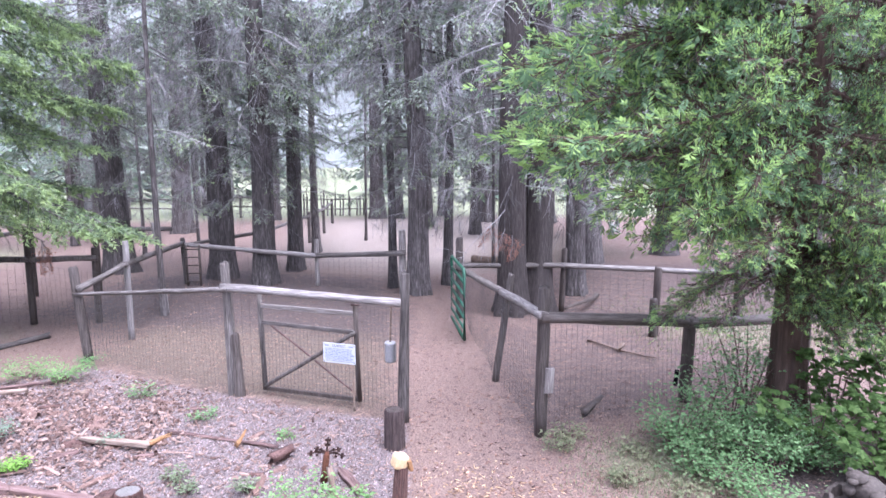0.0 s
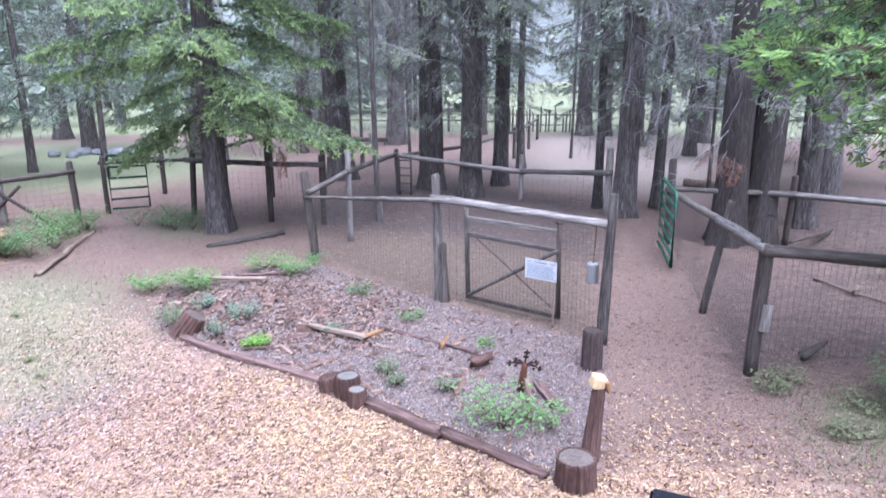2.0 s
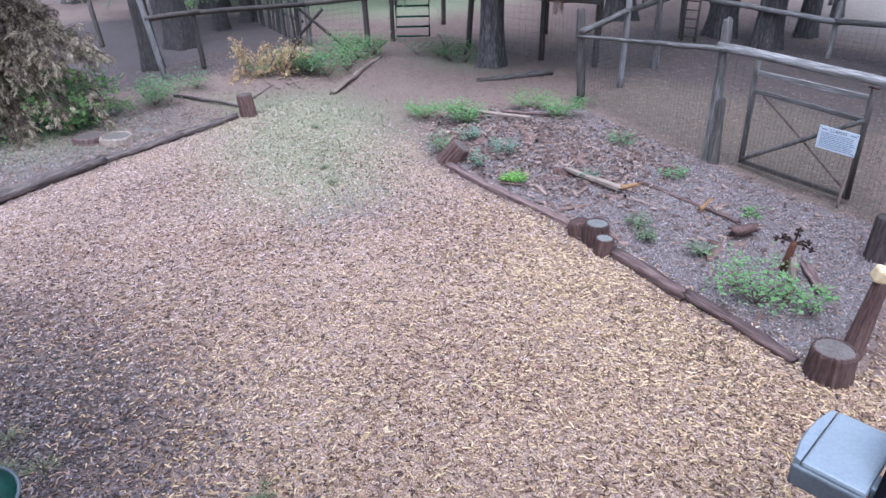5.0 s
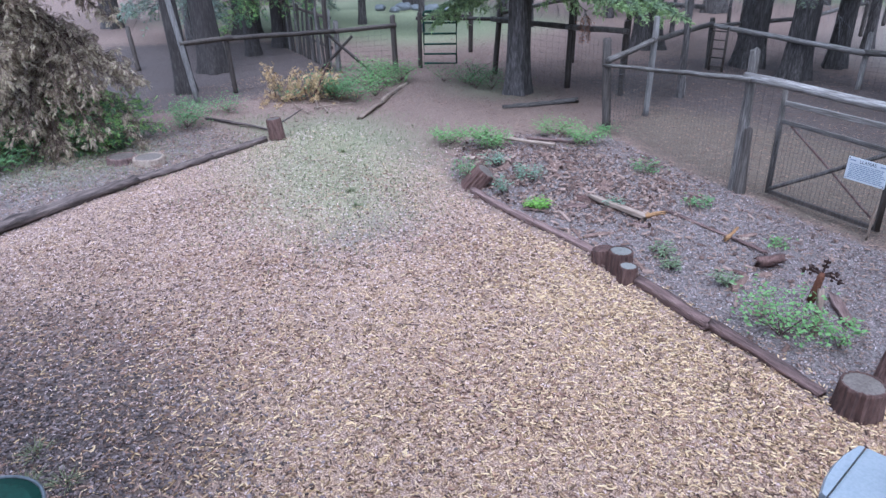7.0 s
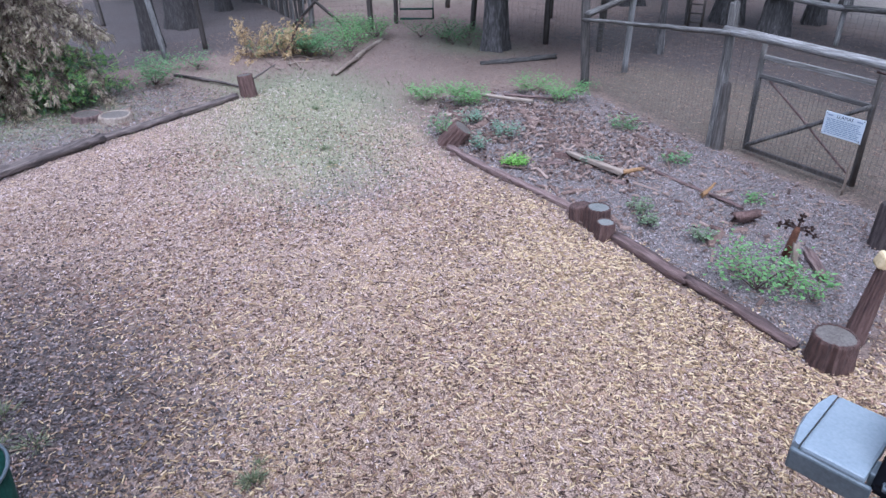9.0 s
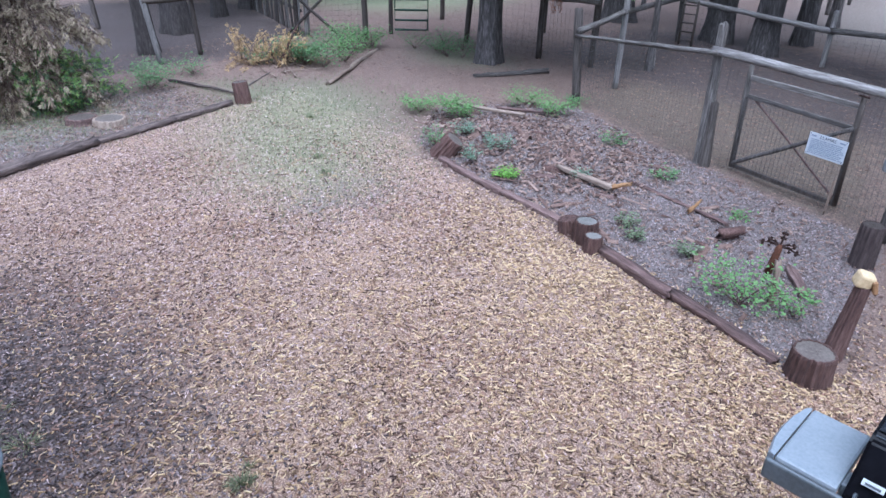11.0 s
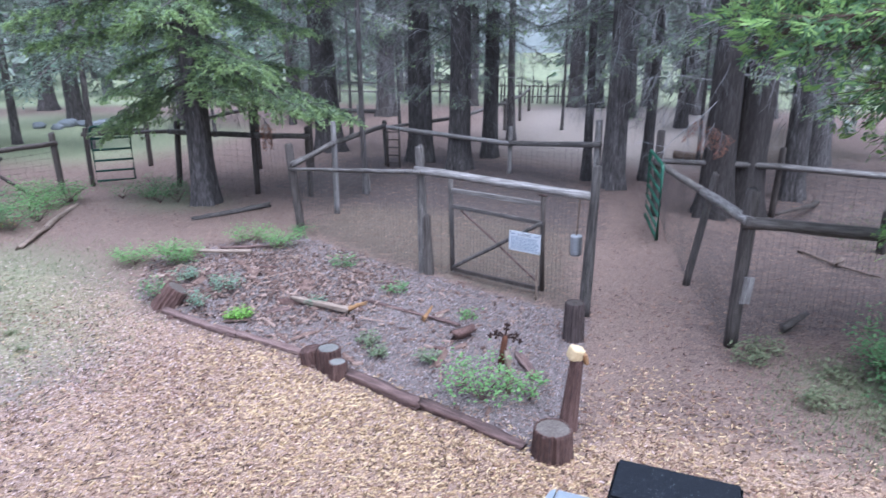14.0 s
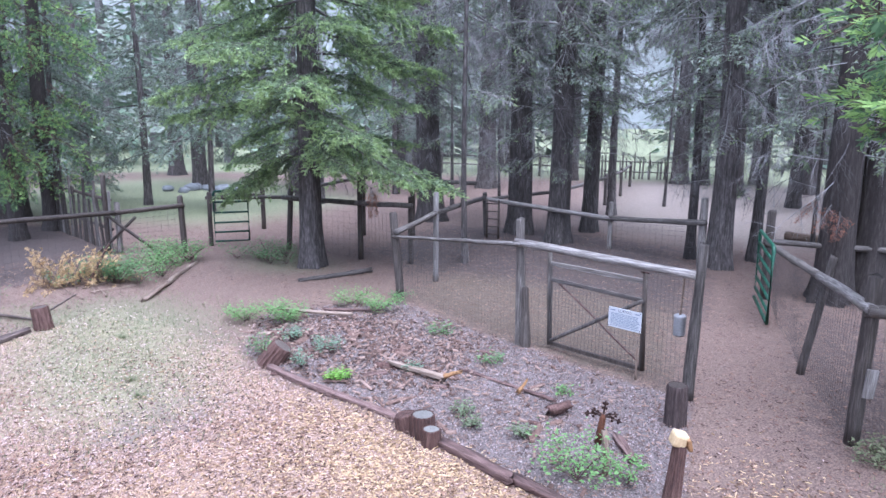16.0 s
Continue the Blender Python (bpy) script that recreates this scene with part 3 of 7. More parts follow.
def fir_bough(seed, needles, nlen, nwid, dead=0.0, droop=0.16, hang_down=0.3, bare=0.1, twigs=34, fresh=0.4):
    """A bough one metre long along x: limb, side twigs and that many needle tufts. dead: the share of bare twigs."""
    rng = random.Random(seed)
    g = Geo()

    def at(s):
        return Vector((s, 0.04 * math.sin(3 * s + seed), -droop * s ** 1.5 + 0.06 * max(0, s - 0.7)))
    g.tube([at(i / 5) for i in range(6)], [0.011 * (1 - 0.17 * i) for i in range(6)], 4, 0, caps=False)
    segs = []
    for i in range(twigs):
        s = bare + (1 - bare) * (i + rng.random()) / twigs
        side = 1 if i % 2 else -1
        p = at(s)
        length = (0.4 * (1 - s) ** 0.7 + 0.08) * rng.uniform(0.6, 1.2)
        ang = rng.uniform(0.6, 1.1) * side
        d = Vector((math.cos(ang), math.sin(ang), rng.uniform(-0.45, 0.12))).normalized()
        mid, end = p + d * length * 0.55, p + d * length + Vector((0, 0, -hang_down * length * rng.uniform(0.5, 1.3)))
        g.tube([p, mid, end], [0.0035, 0.0025, 0.001], 3, 0, caps=False)
        if rng.random() < dead:
            continue
        segs += [(p, mid, False), (mid, end, True)]
        k = 0.25
        while k < 1:
            q = p.lerp(mid, k / 0.55) if k < 0.55 else mid.lerp(end, (k - 0.55) / 0.45)
            a2 = ang + rng.choice((-1, 1)) * rng.uniform(0.5, 1.0)
            sl = (0.05 + 0.3 * length * (1 - k)) * rng.uniform(0.7, 1.3)
            dd = Vector((math.cos(a2), math.sin(a2), rng.uniform(-0.6, 0.1)))
            segs.append((q, q + dd * sl, k > 0.45))
            k += 0.16
    segs.append((at(0.85), at(1.0), True))
    lens = [max(0.02, (b - a).length) for a, b, _ in segs]
    for a, b, young in rng.choices(segs, lens, k=needles):
        t = rng.random()
        p = a.lerp(b, t)
        d = (b - a).normalized()
        out = Vector((rng.gauss(0, 1), rng.gauss(0, 1), rng.gauss(0, 0.55)))
        nd = (d * 0.8 + out.normalized() * 0.75).normalized()
        w = nd.cross(Vector((rng.gauss(0, 0.6), rng.gauss(0, 0.6), 1))).normalized() * nwid * rng.uniform(0.7, 1.3)
        slot = 2 if young and rng.random() < fresh * (0.6 + 0.8 * t) else 1
        g.face((p - w, p + w, p + nd * nlen * rng.uniform(0.7, 1.4)), slot)
    return g


def dead_limb(seed):
    """A bare, drooping lower limb one metre long with forked twigs."""
    rng = random.Random(seed)
    g = Geo()

    def grow(p, d, length, r, depth):
        n = (4, 2, 1)[depth]
        pts, q = [p], p
        for i in range(n):
            d = (d + Vector((rng.uniform(-0.2, 0.2), rng.uniform(-0.2, 0.2), rng.uniform(-0.3, 0.06)))).normalized()
            q = q + d * length / n
            pts.append(q)
        g.tube(pts, [r * (1 - 0.8 * i / n) for i in range(n + 1)], 4 if depth == 0 else 3, 0, caps=False)
        if depth < 2:
            for i in range(11 if depth == 0 else 4):
                s = rng.uniform(0.15, 0.95) * n
                k = min(n - 1, int(s))
                pp = pts[k].lerp(pts[k + 1], s - k)
                dd = (d * 0.8 + Vector((rng.uniform(-0.8, 0.8), rng.uniform(-0.9, 0.9), rng.uniform(-1.5, 0.2)))).normalized()
                grow(pp, dd, length * rng.uniform(0.3, 0.55), r * 0.5, depth + 1)
    grow(Vector((0, 0, 0)), Vector((1, 0, 0.05)), 1.0, 0.0058, 0)
    return g


def cedar_spray(g, p, d, size, rng, slots, tip):
    """A small fan of finger-like scale-leaved twigs that starts at p and points along d; tip: the share of pale new growth."""
    d = d.normalized()
    side = d.cross(Vector((rng.gauss(0, 1), rng.gauss(0, 1), rng.gauss(0, 1)))).normalized()
    face = side.cross(d)
    n = rng.randint(6, 9)
    for k in range(n):
        s = k / n
        a = (1 if k % 2 else -1) * rng.uniform(0.15, 0.95) * (1.15 - 0.6 * s)
        q = p + d * size * 0.65 * s
        dd = (d * math.cos(a) + side * math.sin(a) + face * rng.uniform(-0.4, 0.4)).normalized()
        ln = size * rng.uniform(0.34, 0.62)
        w = dd.cross(face).normalized() * size * rng.uniform(0.045, 0.075)
        slot = slots[1] if rng.random() < tip * (0.5 + 0.7 * s) else slots[0]
        g.face((q, q + dd * ln * 0.6 + w, q + dd * ln, q + dd * ln * 0.55 - w), slot)


def cedar_bough(seed, slots=(1, 2), size=0.078, count=215, droop=0.2, weep=False):
    """A bough one metre long hung with flat sprays: some hang in curtains, the newest point up and out."""
    rng = random.Random(seed)
    g = Geo()

    def at(s):
        return Vector((s, 0.06 * math.sin(4 * s + seed), -droop * s ** 1.4 + 0.12 * max(0, s - 0.65)))
    g.tube([at(i / 7) for i in range(8)], [0.013 * (1 - 0.8 * i / 7) for i in range(8)], 5, 0, caps=False)
    for i in range(count):
        s = 0.1 + 0.9 * (i + rng.random()) / count
        p = at(s)
        a = rng.choice((-1, 1)) * rng.uniform(0.4, 1.4)
        d = Vector((math.cos(a), math.sin(a), rng.uniform(-1.0, 0.6))).normalized()
        reach = rng.uniform(0.0, 0.34) * (1.1 - 0.6 * s)
        q = p + d * reach
        if reach > 0.12:
            g.tube([p, q], [0.003, 0.0015], 3, 0, caps=False)
        young = not weep and rng.random() < 0.3 + 0.35 * s
        up = rng.uniform(-0.1, 0.8) if young else rng.uniform(-1.3, -0.4)
        cedar_spray(g, q, d * (0.8 if young else 0.4) + Vector((rng.uniform(-0.4, 0.4), rng.uniform(-0.4, 0.4), up)), size * rng.uniform(0.6, 1.2), rng, slots, 0.9 if young else 0.6 if weep else 0.12)
    return g


FIR_LUSH = [fir_bough(15 + i, 4200, 0.027, 0.0055, fresh=0.8).mesh("bough", [BARK, NEEDLE, FRESH]) for i in range(4)]
FIR_MID = [fir_bough(21 + i, 560, 0.045, 0.009, 0.1, 0.2, 0.35, twigs=24, fresh=0.3).mesh("bough", [BARK, PALENEEDLE, NEEDLE]) for i in range(3)]
FIR_SPARSE = [fir_bough(31 + i, 400, 0.036, 0.006, 0.5, 0.25, 0.4, 0.3, twigs=26, fresh=0.4).mesh("bough", [DEADTWIG, PALENEEDLE, FRESH]) for i in range(3)]
FIR_GREY = [fir_bough(27 + i, 1150, 0.034, 0.0062, 0.08, 0.22, 0.4, twigs=26, fresh=0.3).mesh("bough", [BARK, BLUENEEDLE, NEEDLE]) for i in range(3)]
FIR_FAR = [fir_bough(41 + i, 260, 0.08, 0.018, 0.1, 0.22, 0.3, twigs=14, fresh=0.25).mesh("bough", [BARK, PALENEEDLE, NEEDLE]) for i in range(2)]
FIR_RED = [fir_bough(51, 500, 0.05, 0.007, 0.2, 0.45).mesh("bough", [DEADTWIG, REDLEAF, REDLEAF])]
DEAD = [dead_limb(61 + i).mesh("dead_limb", [DEADTWIG]) for i in range(4)]
CEDAR_FINE = [cedar_bough(71 + i).mesh("bough", [CEDAR_BARK, CEDAR, CEDARTIP]) for i in range(4)]
CEDAR_LITE = [cedar_bough(77 + i, size=0.105, count=105).mesh("bough", [CEDAR_BARK, CEDAR, CEDARTIP]) for i in range(3)]
CEDAR_DEAD = [cedar_bough(81 + i, size=0.11, count=170, droop=0.5, weep=True).mesh("bough", [CEDAR_BARK, DEADLEAF, TANLEAF]) for i in range(2)]


def hang(tree, mesh, z, az, tilt, length, r=0.0, lean=(0, 0), roll=0.0, thick=None):
    """One bough on a trunk at height z."""
    ob = new(mesh.name.split(".")[0], mesh)
    ob.parent = tree
    a = radians(az)
    t = thick or length
    ob.matrix_basis = Matrix.LocRotScale((lean[0] * z + r * math.cos(a), lean[1] * z + r * math.sin(a), z), Euler((radians(roll), radians(-tilt), a)), (length, t, t))
    return ob


def fir(x, y, r, h, seed, label, boughs, lean=(0, 0), sides=22, bark=BARK, flare=0.3):
    """boughs: rows of (meshes, count, z from, z to, length low, length high, tilt low, tilt high)."""
    t = thing("fir_tree", label, "tree", x, y, 0, 0, "forest firs")
    rng = random.Random(seed)
    part("trunk", trunk_geo(h, r, seed, lean, flare, sides), bark, t, smooth=True)
    az = rng.uniform(0, 360)
    for meshes, count, z0, z1, l0, l1, t0, t1 in boughs:
        for i in range(count):
            z = z0 + (z1 - z0) * (i + rng.uniform(0.2, 0.8)) / count
            az += 137.5 + rng.uniform(-25, 25)
            q = (z - z0) / (z1 - z0)
            hang(t, rng.choice(meshes), z, az, rng.uniform(t0, t1), (l0 + (l1 - l0) * q) * rng.uniform(0.75, 1.2), r * 0.6, lean, rng.uniform(-15, 15))
    return t


# Boughs above the view; their counts are set to shade or open the ground.
def crown(count):
    return (FIR_FAR, count, 8.5, 18, 2.8, 1.0, -15, 15)


# firs round the pens, with mostly bare lower stems
MIDDLE = [(-3.37, 16.32, 0.27, (0.0, 0)), (-4.54, 17.2, 0.30, (-0.03, 0)), (-8.93, 27.76, 0.38, (0.0, 0)), (-2.92, 18.21, 0.20, (0, 0)),
          (-2.80, 21.6, 0.125, (0, 0)), (-0.28, 15.6, 0.10, (-0.03, 0)), (0.29, 14.77, 0.235, (-0.02, 0)), (0.98, 15.76, 0.12, (0.015, 0)),
          (3.68, 14.45, 0.21, (0, 0)), (-7.51, 18.33, 0.36, (-0.03, 0)), (-4.64, 13.18, 0.06, (0.0, 0))]
for i, (x, y, r, lean) in enumerate(MIDDLE):
    thin = r < 0.15
    fir(x, y, r, 11 if thin else 19, 100 + i, "slender fir with bare dead lower limbs" if thin else "tall fir with dark furrowed bark and dead lower limbs",
        [(DEAD, 26 if thin else 66, 1.7, 7.2, 0.9, 2.2, -40, 15), (FIR_SPARSE, 9 if thin else 22, 1.9, 7.2, 1.0, 2.5, -30, 10), (FIR_MID, 2 if thin else 10, 3.2, 7.5, 1.4, 2.6, -30, 5)] + ([crown(6 if x < -4 else 12 if x < 0 else 22)] if not thin else [(FIR_FAR, 10, 6, 11, 1.8, 0.8, -10, 15)]), lean)

# the double-stemmed fir by the green gate
dbl = fir(2.02, 12.75, 0.28, 20, 131, "broad double-stemmed fir with thick furrowed bark", [(DEAD, 50, 2.0, 8, 1.4, 2.0, -40, 5), (FIR_SPARSE, 16, 2.6, 8, 1.6, 2.4, -25, 5), crown(18)], (0.012, 0), flare=0.35, bark=DARKBARK)
part("trunk", trunk_geo(19, 0.28, 132, (0.012, 0), 0.5), DARKBARK, dbl, smooth=True).location = (0.48, 0.25, 0)
for i, az in enumerate((200, 235, 260)):
    hang(dbl, FIR_RED[0], 1.75 - 0.1 * i, az, -25, 0.5, 0.3)

# the fir beside the path, feathered with green boughs down to eye height
path_fir = fir(-7.38, 11.72, 0.225, 19, 140, "fir beside the path with feathery green boughs",
    [(FIR_LUSH, 30, 2.75, 6.8, 2.3, 2.7, -16, 4), (DEAD, 22, 1.8, 5, 0.9, 1.5, -30, 0), (FIR_MID, 10, 6.6, 12, 2.2, 1.3, -10, 10), (FIR_FAR, 6, 12, 18, 1.4, 0.6, 0, 20)])

for k, (z, az, tilt, ln) in enumerate([(2.75, 8, -14, 2.9), (2.85, -14, -15, 2.6), (2.7, 30, -14, 2.7), (2.3, 196, -24, 1.9), (2.4, 218, -22, 1.8), (2.35, 172, -20, 2.0), (2.6, 240, -10, 1.6), (2.5, 100, -15, 2.0), (2.65, -40, -8, 2.0)]):
    hang(path_fir, FIR_LUSH[k % 4], z, az, tilt, ln, 0.16, (0, 0), 0)

g = Geo()
g.tube([(0.1, 0.02, 2.05), (0.6, 0.1, 1.95), (1.1, 0.15, 1.72), (1.3, 0.17, 1.6)], [0.02, 0.014, 0.009, 0.005], 5, caps=False)
part("limb", g, [DEADTWIG], path_fir, "bare dead limb")
for az, tilt in ((20, -55), (60, -70), (-30, -65)):
    ob = hang(path_fir, FIR_RED[0], 1.62, 0, tilt, 0.5, 1.25)
    ob.location.y = 0.16
    ob.rotation_euler.z = radians(az)

# ---- young and far firs that close the view ----
for i, (x, y, r, h) in enumerate([(-17.5, 17.5, 0.13, 11), (-19.5, 14.5, 0.15, 13), (-14.2, 21.5, 0.12, 11), (-22, 19, 0.2, 15), (-12.6, 27, 0.2, 15), (-16.6, 13.6, 0.1, 9), (-18.6, 11.6, 0.12, 10), (-14.6, 17.2, 0.1, 9), (-20.5, 16.3, 0.14, 12), (-23.5, 15, 0.16, 13), (-16.4, 24.5, 0.14, 12), (-11.4, 24.0, 0.11, 10)]):
    fir(x, y, r, h, 160 + i, "young fir clothed to the ground in grey-green boughs", [(FIR_GREY, 28, 2.3 if x > -17.6 else 1.1, h - 0.5, 2.5, 0.4, -22, 0), (FIR_MID, 6, 2.6, h - 0.5, 2.3, 0.4, -18, 8)], sides=12)
fir(-18.6, 13.6, 0.36, 19, 170, "stout dark fir behind the picket fence", [(DEAD, 20, 2, 7, 1.5, 2, -30, 5), (FIR_MID, 16, 2.2, 8, 2.6, 2.4, -25, 0), crown(6)], (-0.03, 0), bark=DARKBARK)
fir(-14.35, 9.4, 0.29, 18, 171, "stout dark leaning fir behind another one", [(DEAD, 10, 2.5, 7, 1.2, 1.6, -30, 5), (FIR_FAR, 18, 6, 15, 2.4, 0.8, -10, 10)], (-0.1, 0.0), bark=DARKBARK)
fir(-12.8, 7.62, 0.17, 15, 172, "dark leaning fir behind the pole fence", [(DEAD, 10, 2.5, 7, 1.2, 1.6, -30, 5), (FIR_FAR, 18, 6, 15, 2.4, 0.8, -10, 10)], (-0.12, 0.0), bark=DARKBARK)
for i, (x, y, r) in enumerate([(-19.56, 22.44, 0.3), (-20.3, 23.3, 0.25), (-1.35, 33.4, 0.36), (-0.27, 33.2, 0.2), (1.85, 34.5, 0.2), (-11.05, 37, 0.16), (-10.4, 36, 0.12),
                               (4.6, 24, 0.3), (7.8, 20, 0.32), (10.5, 17, 0.3), (6.4, 30, 0.3), (12.5, 24, 0.35), (-6.2, 33, 0.2), (-14.5, 33, 0.25), (-25, 27, 0.35), (-28, 20, 0.35), (-24, 12, 0.3), (9.5, 13.5, 0.24), (2.7, 26, 0.22), (3.7, 31, 0.26), (1.1, 29, 0.12), (5.2, 18.5, 0.26), (7.0, 25, 0.24), (0.6, 40, 0.25)]):
    fir(x, y, r, 20, 180 + i, "far fir with a bare lower stem", [(DEAD, 17, 1.8, 10, 1.5, 2.6, -35, 10), (FIR_FAR, 12, 2.8, 11, 2.6, 2.4, -25, 5), (FIR_FAR, 7, 8, 18, 2.4, 1.0, -25, 10)], sides=12)


# bare dead poles standing thin among the firs
for i, (x, y, r, h) in enumerate([(-8.1, 21.5, 0.06, 8), (-7.2, 24.0, 0.055, 9), (-6.3, 22.3, 0.05, 8), (-9.9, 24.6, 0.07, 9), (-5.2, 26.5, 0.06, 9), (-1.4, 24.5, 0.05, 8), (1.4, 21.0, 0.05, 8), (-12.4, 20.3, 0.06, 8), (-4.0, 29.5, 0.06, 9), (2.4, 18.2, 0.05, 8)]):
    fir(x, y, r, h, 260 + i, "thin bare dead fir pole with grey twigs", [(DEAD, 22, 1.2, h - 0.5, 1.3, 0.8, -45, 10)], (0.01 * (i % 3 - 1), 0), sides=8)


def far_woods():
    """The wood beyond the field: stems and ragged crowns, joined, in haze-paled colours."""
    rng = random.Random(5)
    g = Geo()
    for i in range(120):
        a = radians(rng.uniform(-80, 52))
        d = rng.uniform(44, 110)
        if -9 < math.degrees(a) < -3 and d < 95:
            continue
        x, y, h = d * math.sin(a), d * math.cos(a), rng.choice((rng.uniform(5, 10), rng.uniform(16, 26)))
        g.tube([(x, y, -0.1), (x, y, h * 0.5), (x, y, h)], [0.35, 0.22, 0.03], 6, 0, caps=False)
        z = rng.uniform(0.4, 2)
        while z < min(h, 16):
            ln = (1 - z / h) * min(4.2, h * 0.3) + 0.4
            for k in range(4):
                b = rng.uniform(0, 6.283)
                for s in (0.35, 0.65, 0.95):
                    p = Vector((x + ln * s * math.cos(b), y + ln * s * math.sin(b), z - 0.25 * ln * s + rng.uniform(-0.3, 0.3)))
                    dd = Vector((math.cos(b), math.sin(b), rng.uniform(-0.6, 0)))
                    sd = Vector((-math.sin(b), math.cos(b), rng.uniform(-0.4, 0.4)))
                    for q in range(3):
                        o = p + sd * rng.uniform(-0.7, 0.7) + dd * rng.uniform(-0.4, 0.4)
                        g.face((o - sd * 0.28, o + sd * 0.28 + Vector((0, 0, 0.1)), o + dd * rng.uniform(0.5, 0.9)), 1 + (q == 2))
            z += rng.uniform(0.55, 0.9)
    solid("far_woods", g, [DEADTWIG, PALENEEDLE, DUSTY], "distant conifer wood beyond the green field", "woods", kind="stuff")


far_woods()


def mist_backdrop():
    """A tall ragged sheet far behind everything, with rain haze painted into its colour."""
    rng = random.Random(6)
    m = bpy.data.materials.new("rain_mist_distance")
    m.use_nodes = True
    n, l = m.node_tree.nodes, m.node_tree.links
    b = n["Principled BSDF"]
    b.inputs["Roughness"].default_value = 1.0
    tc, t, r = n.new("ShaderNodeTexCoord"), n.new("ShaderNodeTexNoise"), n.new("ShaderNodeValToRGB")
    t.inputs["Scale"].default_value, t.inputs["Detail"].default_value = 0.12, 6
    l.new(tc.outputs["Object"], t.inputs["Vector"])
    # pale greys stand in for mist; the weak emission keeps them light
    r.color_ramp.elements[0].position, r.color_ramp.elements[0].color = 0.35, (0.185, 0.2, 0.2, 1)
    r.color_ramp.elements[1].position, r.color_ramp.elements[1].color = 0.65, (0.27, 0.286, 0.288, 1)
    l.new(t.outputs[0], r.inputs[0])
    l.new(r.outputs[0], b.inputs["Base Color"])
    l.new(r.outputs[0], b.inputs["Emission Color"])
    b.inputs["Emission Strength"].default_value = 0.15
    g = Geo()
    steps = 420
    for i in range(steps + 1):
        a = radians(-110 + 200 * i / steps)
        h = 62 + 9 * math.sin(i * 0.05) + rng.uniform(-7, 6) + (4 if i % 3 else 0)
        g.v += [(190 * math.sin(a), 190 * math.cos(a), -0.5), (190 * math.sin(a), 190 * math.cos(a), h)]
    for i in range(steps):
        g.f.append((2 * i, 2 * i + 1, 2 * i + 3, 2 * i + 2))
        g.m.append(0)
    solid("backdrop", g, [m], "faintly glowing backdrop with painted rain haze and a ragged treeline", "backdrop", kind="structure")


mist_backdrop()


# ---- the incense cedar over the right-hand pen ----
def big_cedar():
    t = thing("cedar_tree", "incense cedar with drooping bright green sprays", "tree", 4.09, 6.95)
    part("trunk", trunk_geo(16, 0.18, 201, (0.035, 0), 0.45, 24, 7), CEDAR_BARK, t, "reddish fibrous bark", True)
    rng = random.Random(9)
    for i in range(42):  # the long side, towards the gate
        z = 2.45 + 2.9 * (i + 0.5) / 42
        ln = min(rng.uniform(1.6, 3.4), 1.3 + (z - 2.3) * 1.75)
        hang(t, rng.choice(CEDAR_FINE), z, rng.uniform(158, 208 if ln > 2.3 else 230), rng.uniform(-8, 13), ln, 0.12, (0.035, 0), rng.uniform(-70, 70), 1.2 + 0.2 * ln)
    for i in range(30):
        z = 1.9 + 3.4 * (i + 0.5) / 30
        hang(t, rng.choice(CEDAR_FINE), z, rng.uniform(255, 385), rng.uniform(-12, 12), rng.uniform(1.1, 2.0), 0.12, (0.035, 0), rng.uniform(-70, 70), 1.45)
    for i in range(12):
        hang(t, rng.choice(CEDAR_FINE), rng.uniform(1.5, 2.2), rng.uniform(225, 300), rng.uniform(-35, -10), rng.uniform(0.6, 1.1), 0.1, (0.035, 0), rng.uniform(-70, 70), 0.95)
    for z, az, ln in ((2.0, 178, 1.5), (2.15, 196, 1.7), (1.95, 208, 1.3), (2.25, 186, 1.4)):
        hang(t, rng.choice(CEDAR_FINE), z, az, -24, ln, 0.1, (0.035, 0), rng.uniform(-60, 60), 0.9)
    for z, az, ln, drop in ((2.62, 190, 1.5, 0.1), (2.95, 214, 1.9, -0.05), (3.35, 180, 1.7, 0.1), (1.95, 205, 1.2, 0.3), (3.9, 225, 1.6, 0.1), (3.1, 300, 1.2, 0.0)):
        g, a = Geo(), radians(az)
        pts = [Vector((0.035 * z + ln * s * math.cos(a) + rng.uniform(-0.04, 0.04), ln * s * math.sin(a) + rng.uniform(-0.04, 0.04), z - drop * s + rng.uniform(-0.04, 0.04))) for s in (0.05, 0.25, 0.45, 0.65, 0.85, 1)]
        g.tube(pts, [0.026, 0.022, 0.018, 0.013, 0.009, 0.004], 7, 0, 0.05, rng)
        part("limb", g, [CEDAR_BARK], t, "bare brown limb", True)
    for i in range(14):
        hang(t, rng.choice(CEDAR_FINE), rng.uniform(1.3, 2.3), rng.uniform(290, 400), rng.uniform(-15, 5), rng.uniform(1.0, 1.6), 0.1, (0.035, 0), rng.uniform(-70, 70), 1.3)
    for i in range(10):
        hang(t, rng.choice(CEDAR_LITE), 2.5 + 0.28 * i, rng.uniform(30, 150), rng.uniform(-10, 12), rng.uniform(1.4, 2.2), 0.12, (0.035, 0))
    for i in range(10):
        z = 5.3 + 9 * i / 10
        hang(t, rng.choice(CEDAR_LITE), z, rng.uniform(0, 360), rng.uniform(-10, 15), 2.4 - 0.16 * (z - 5), 0.12, (0.035, 0))
    for i in range(4):
        hang(t, rng.choice(DEAD), rng.uniform(1.6, 3.0), rng.uniform(150, 210), rng.uniform(-20, 10), rng.uniform(0.7, 1.1), 0.15, (0.035, 0))


big_cedar()


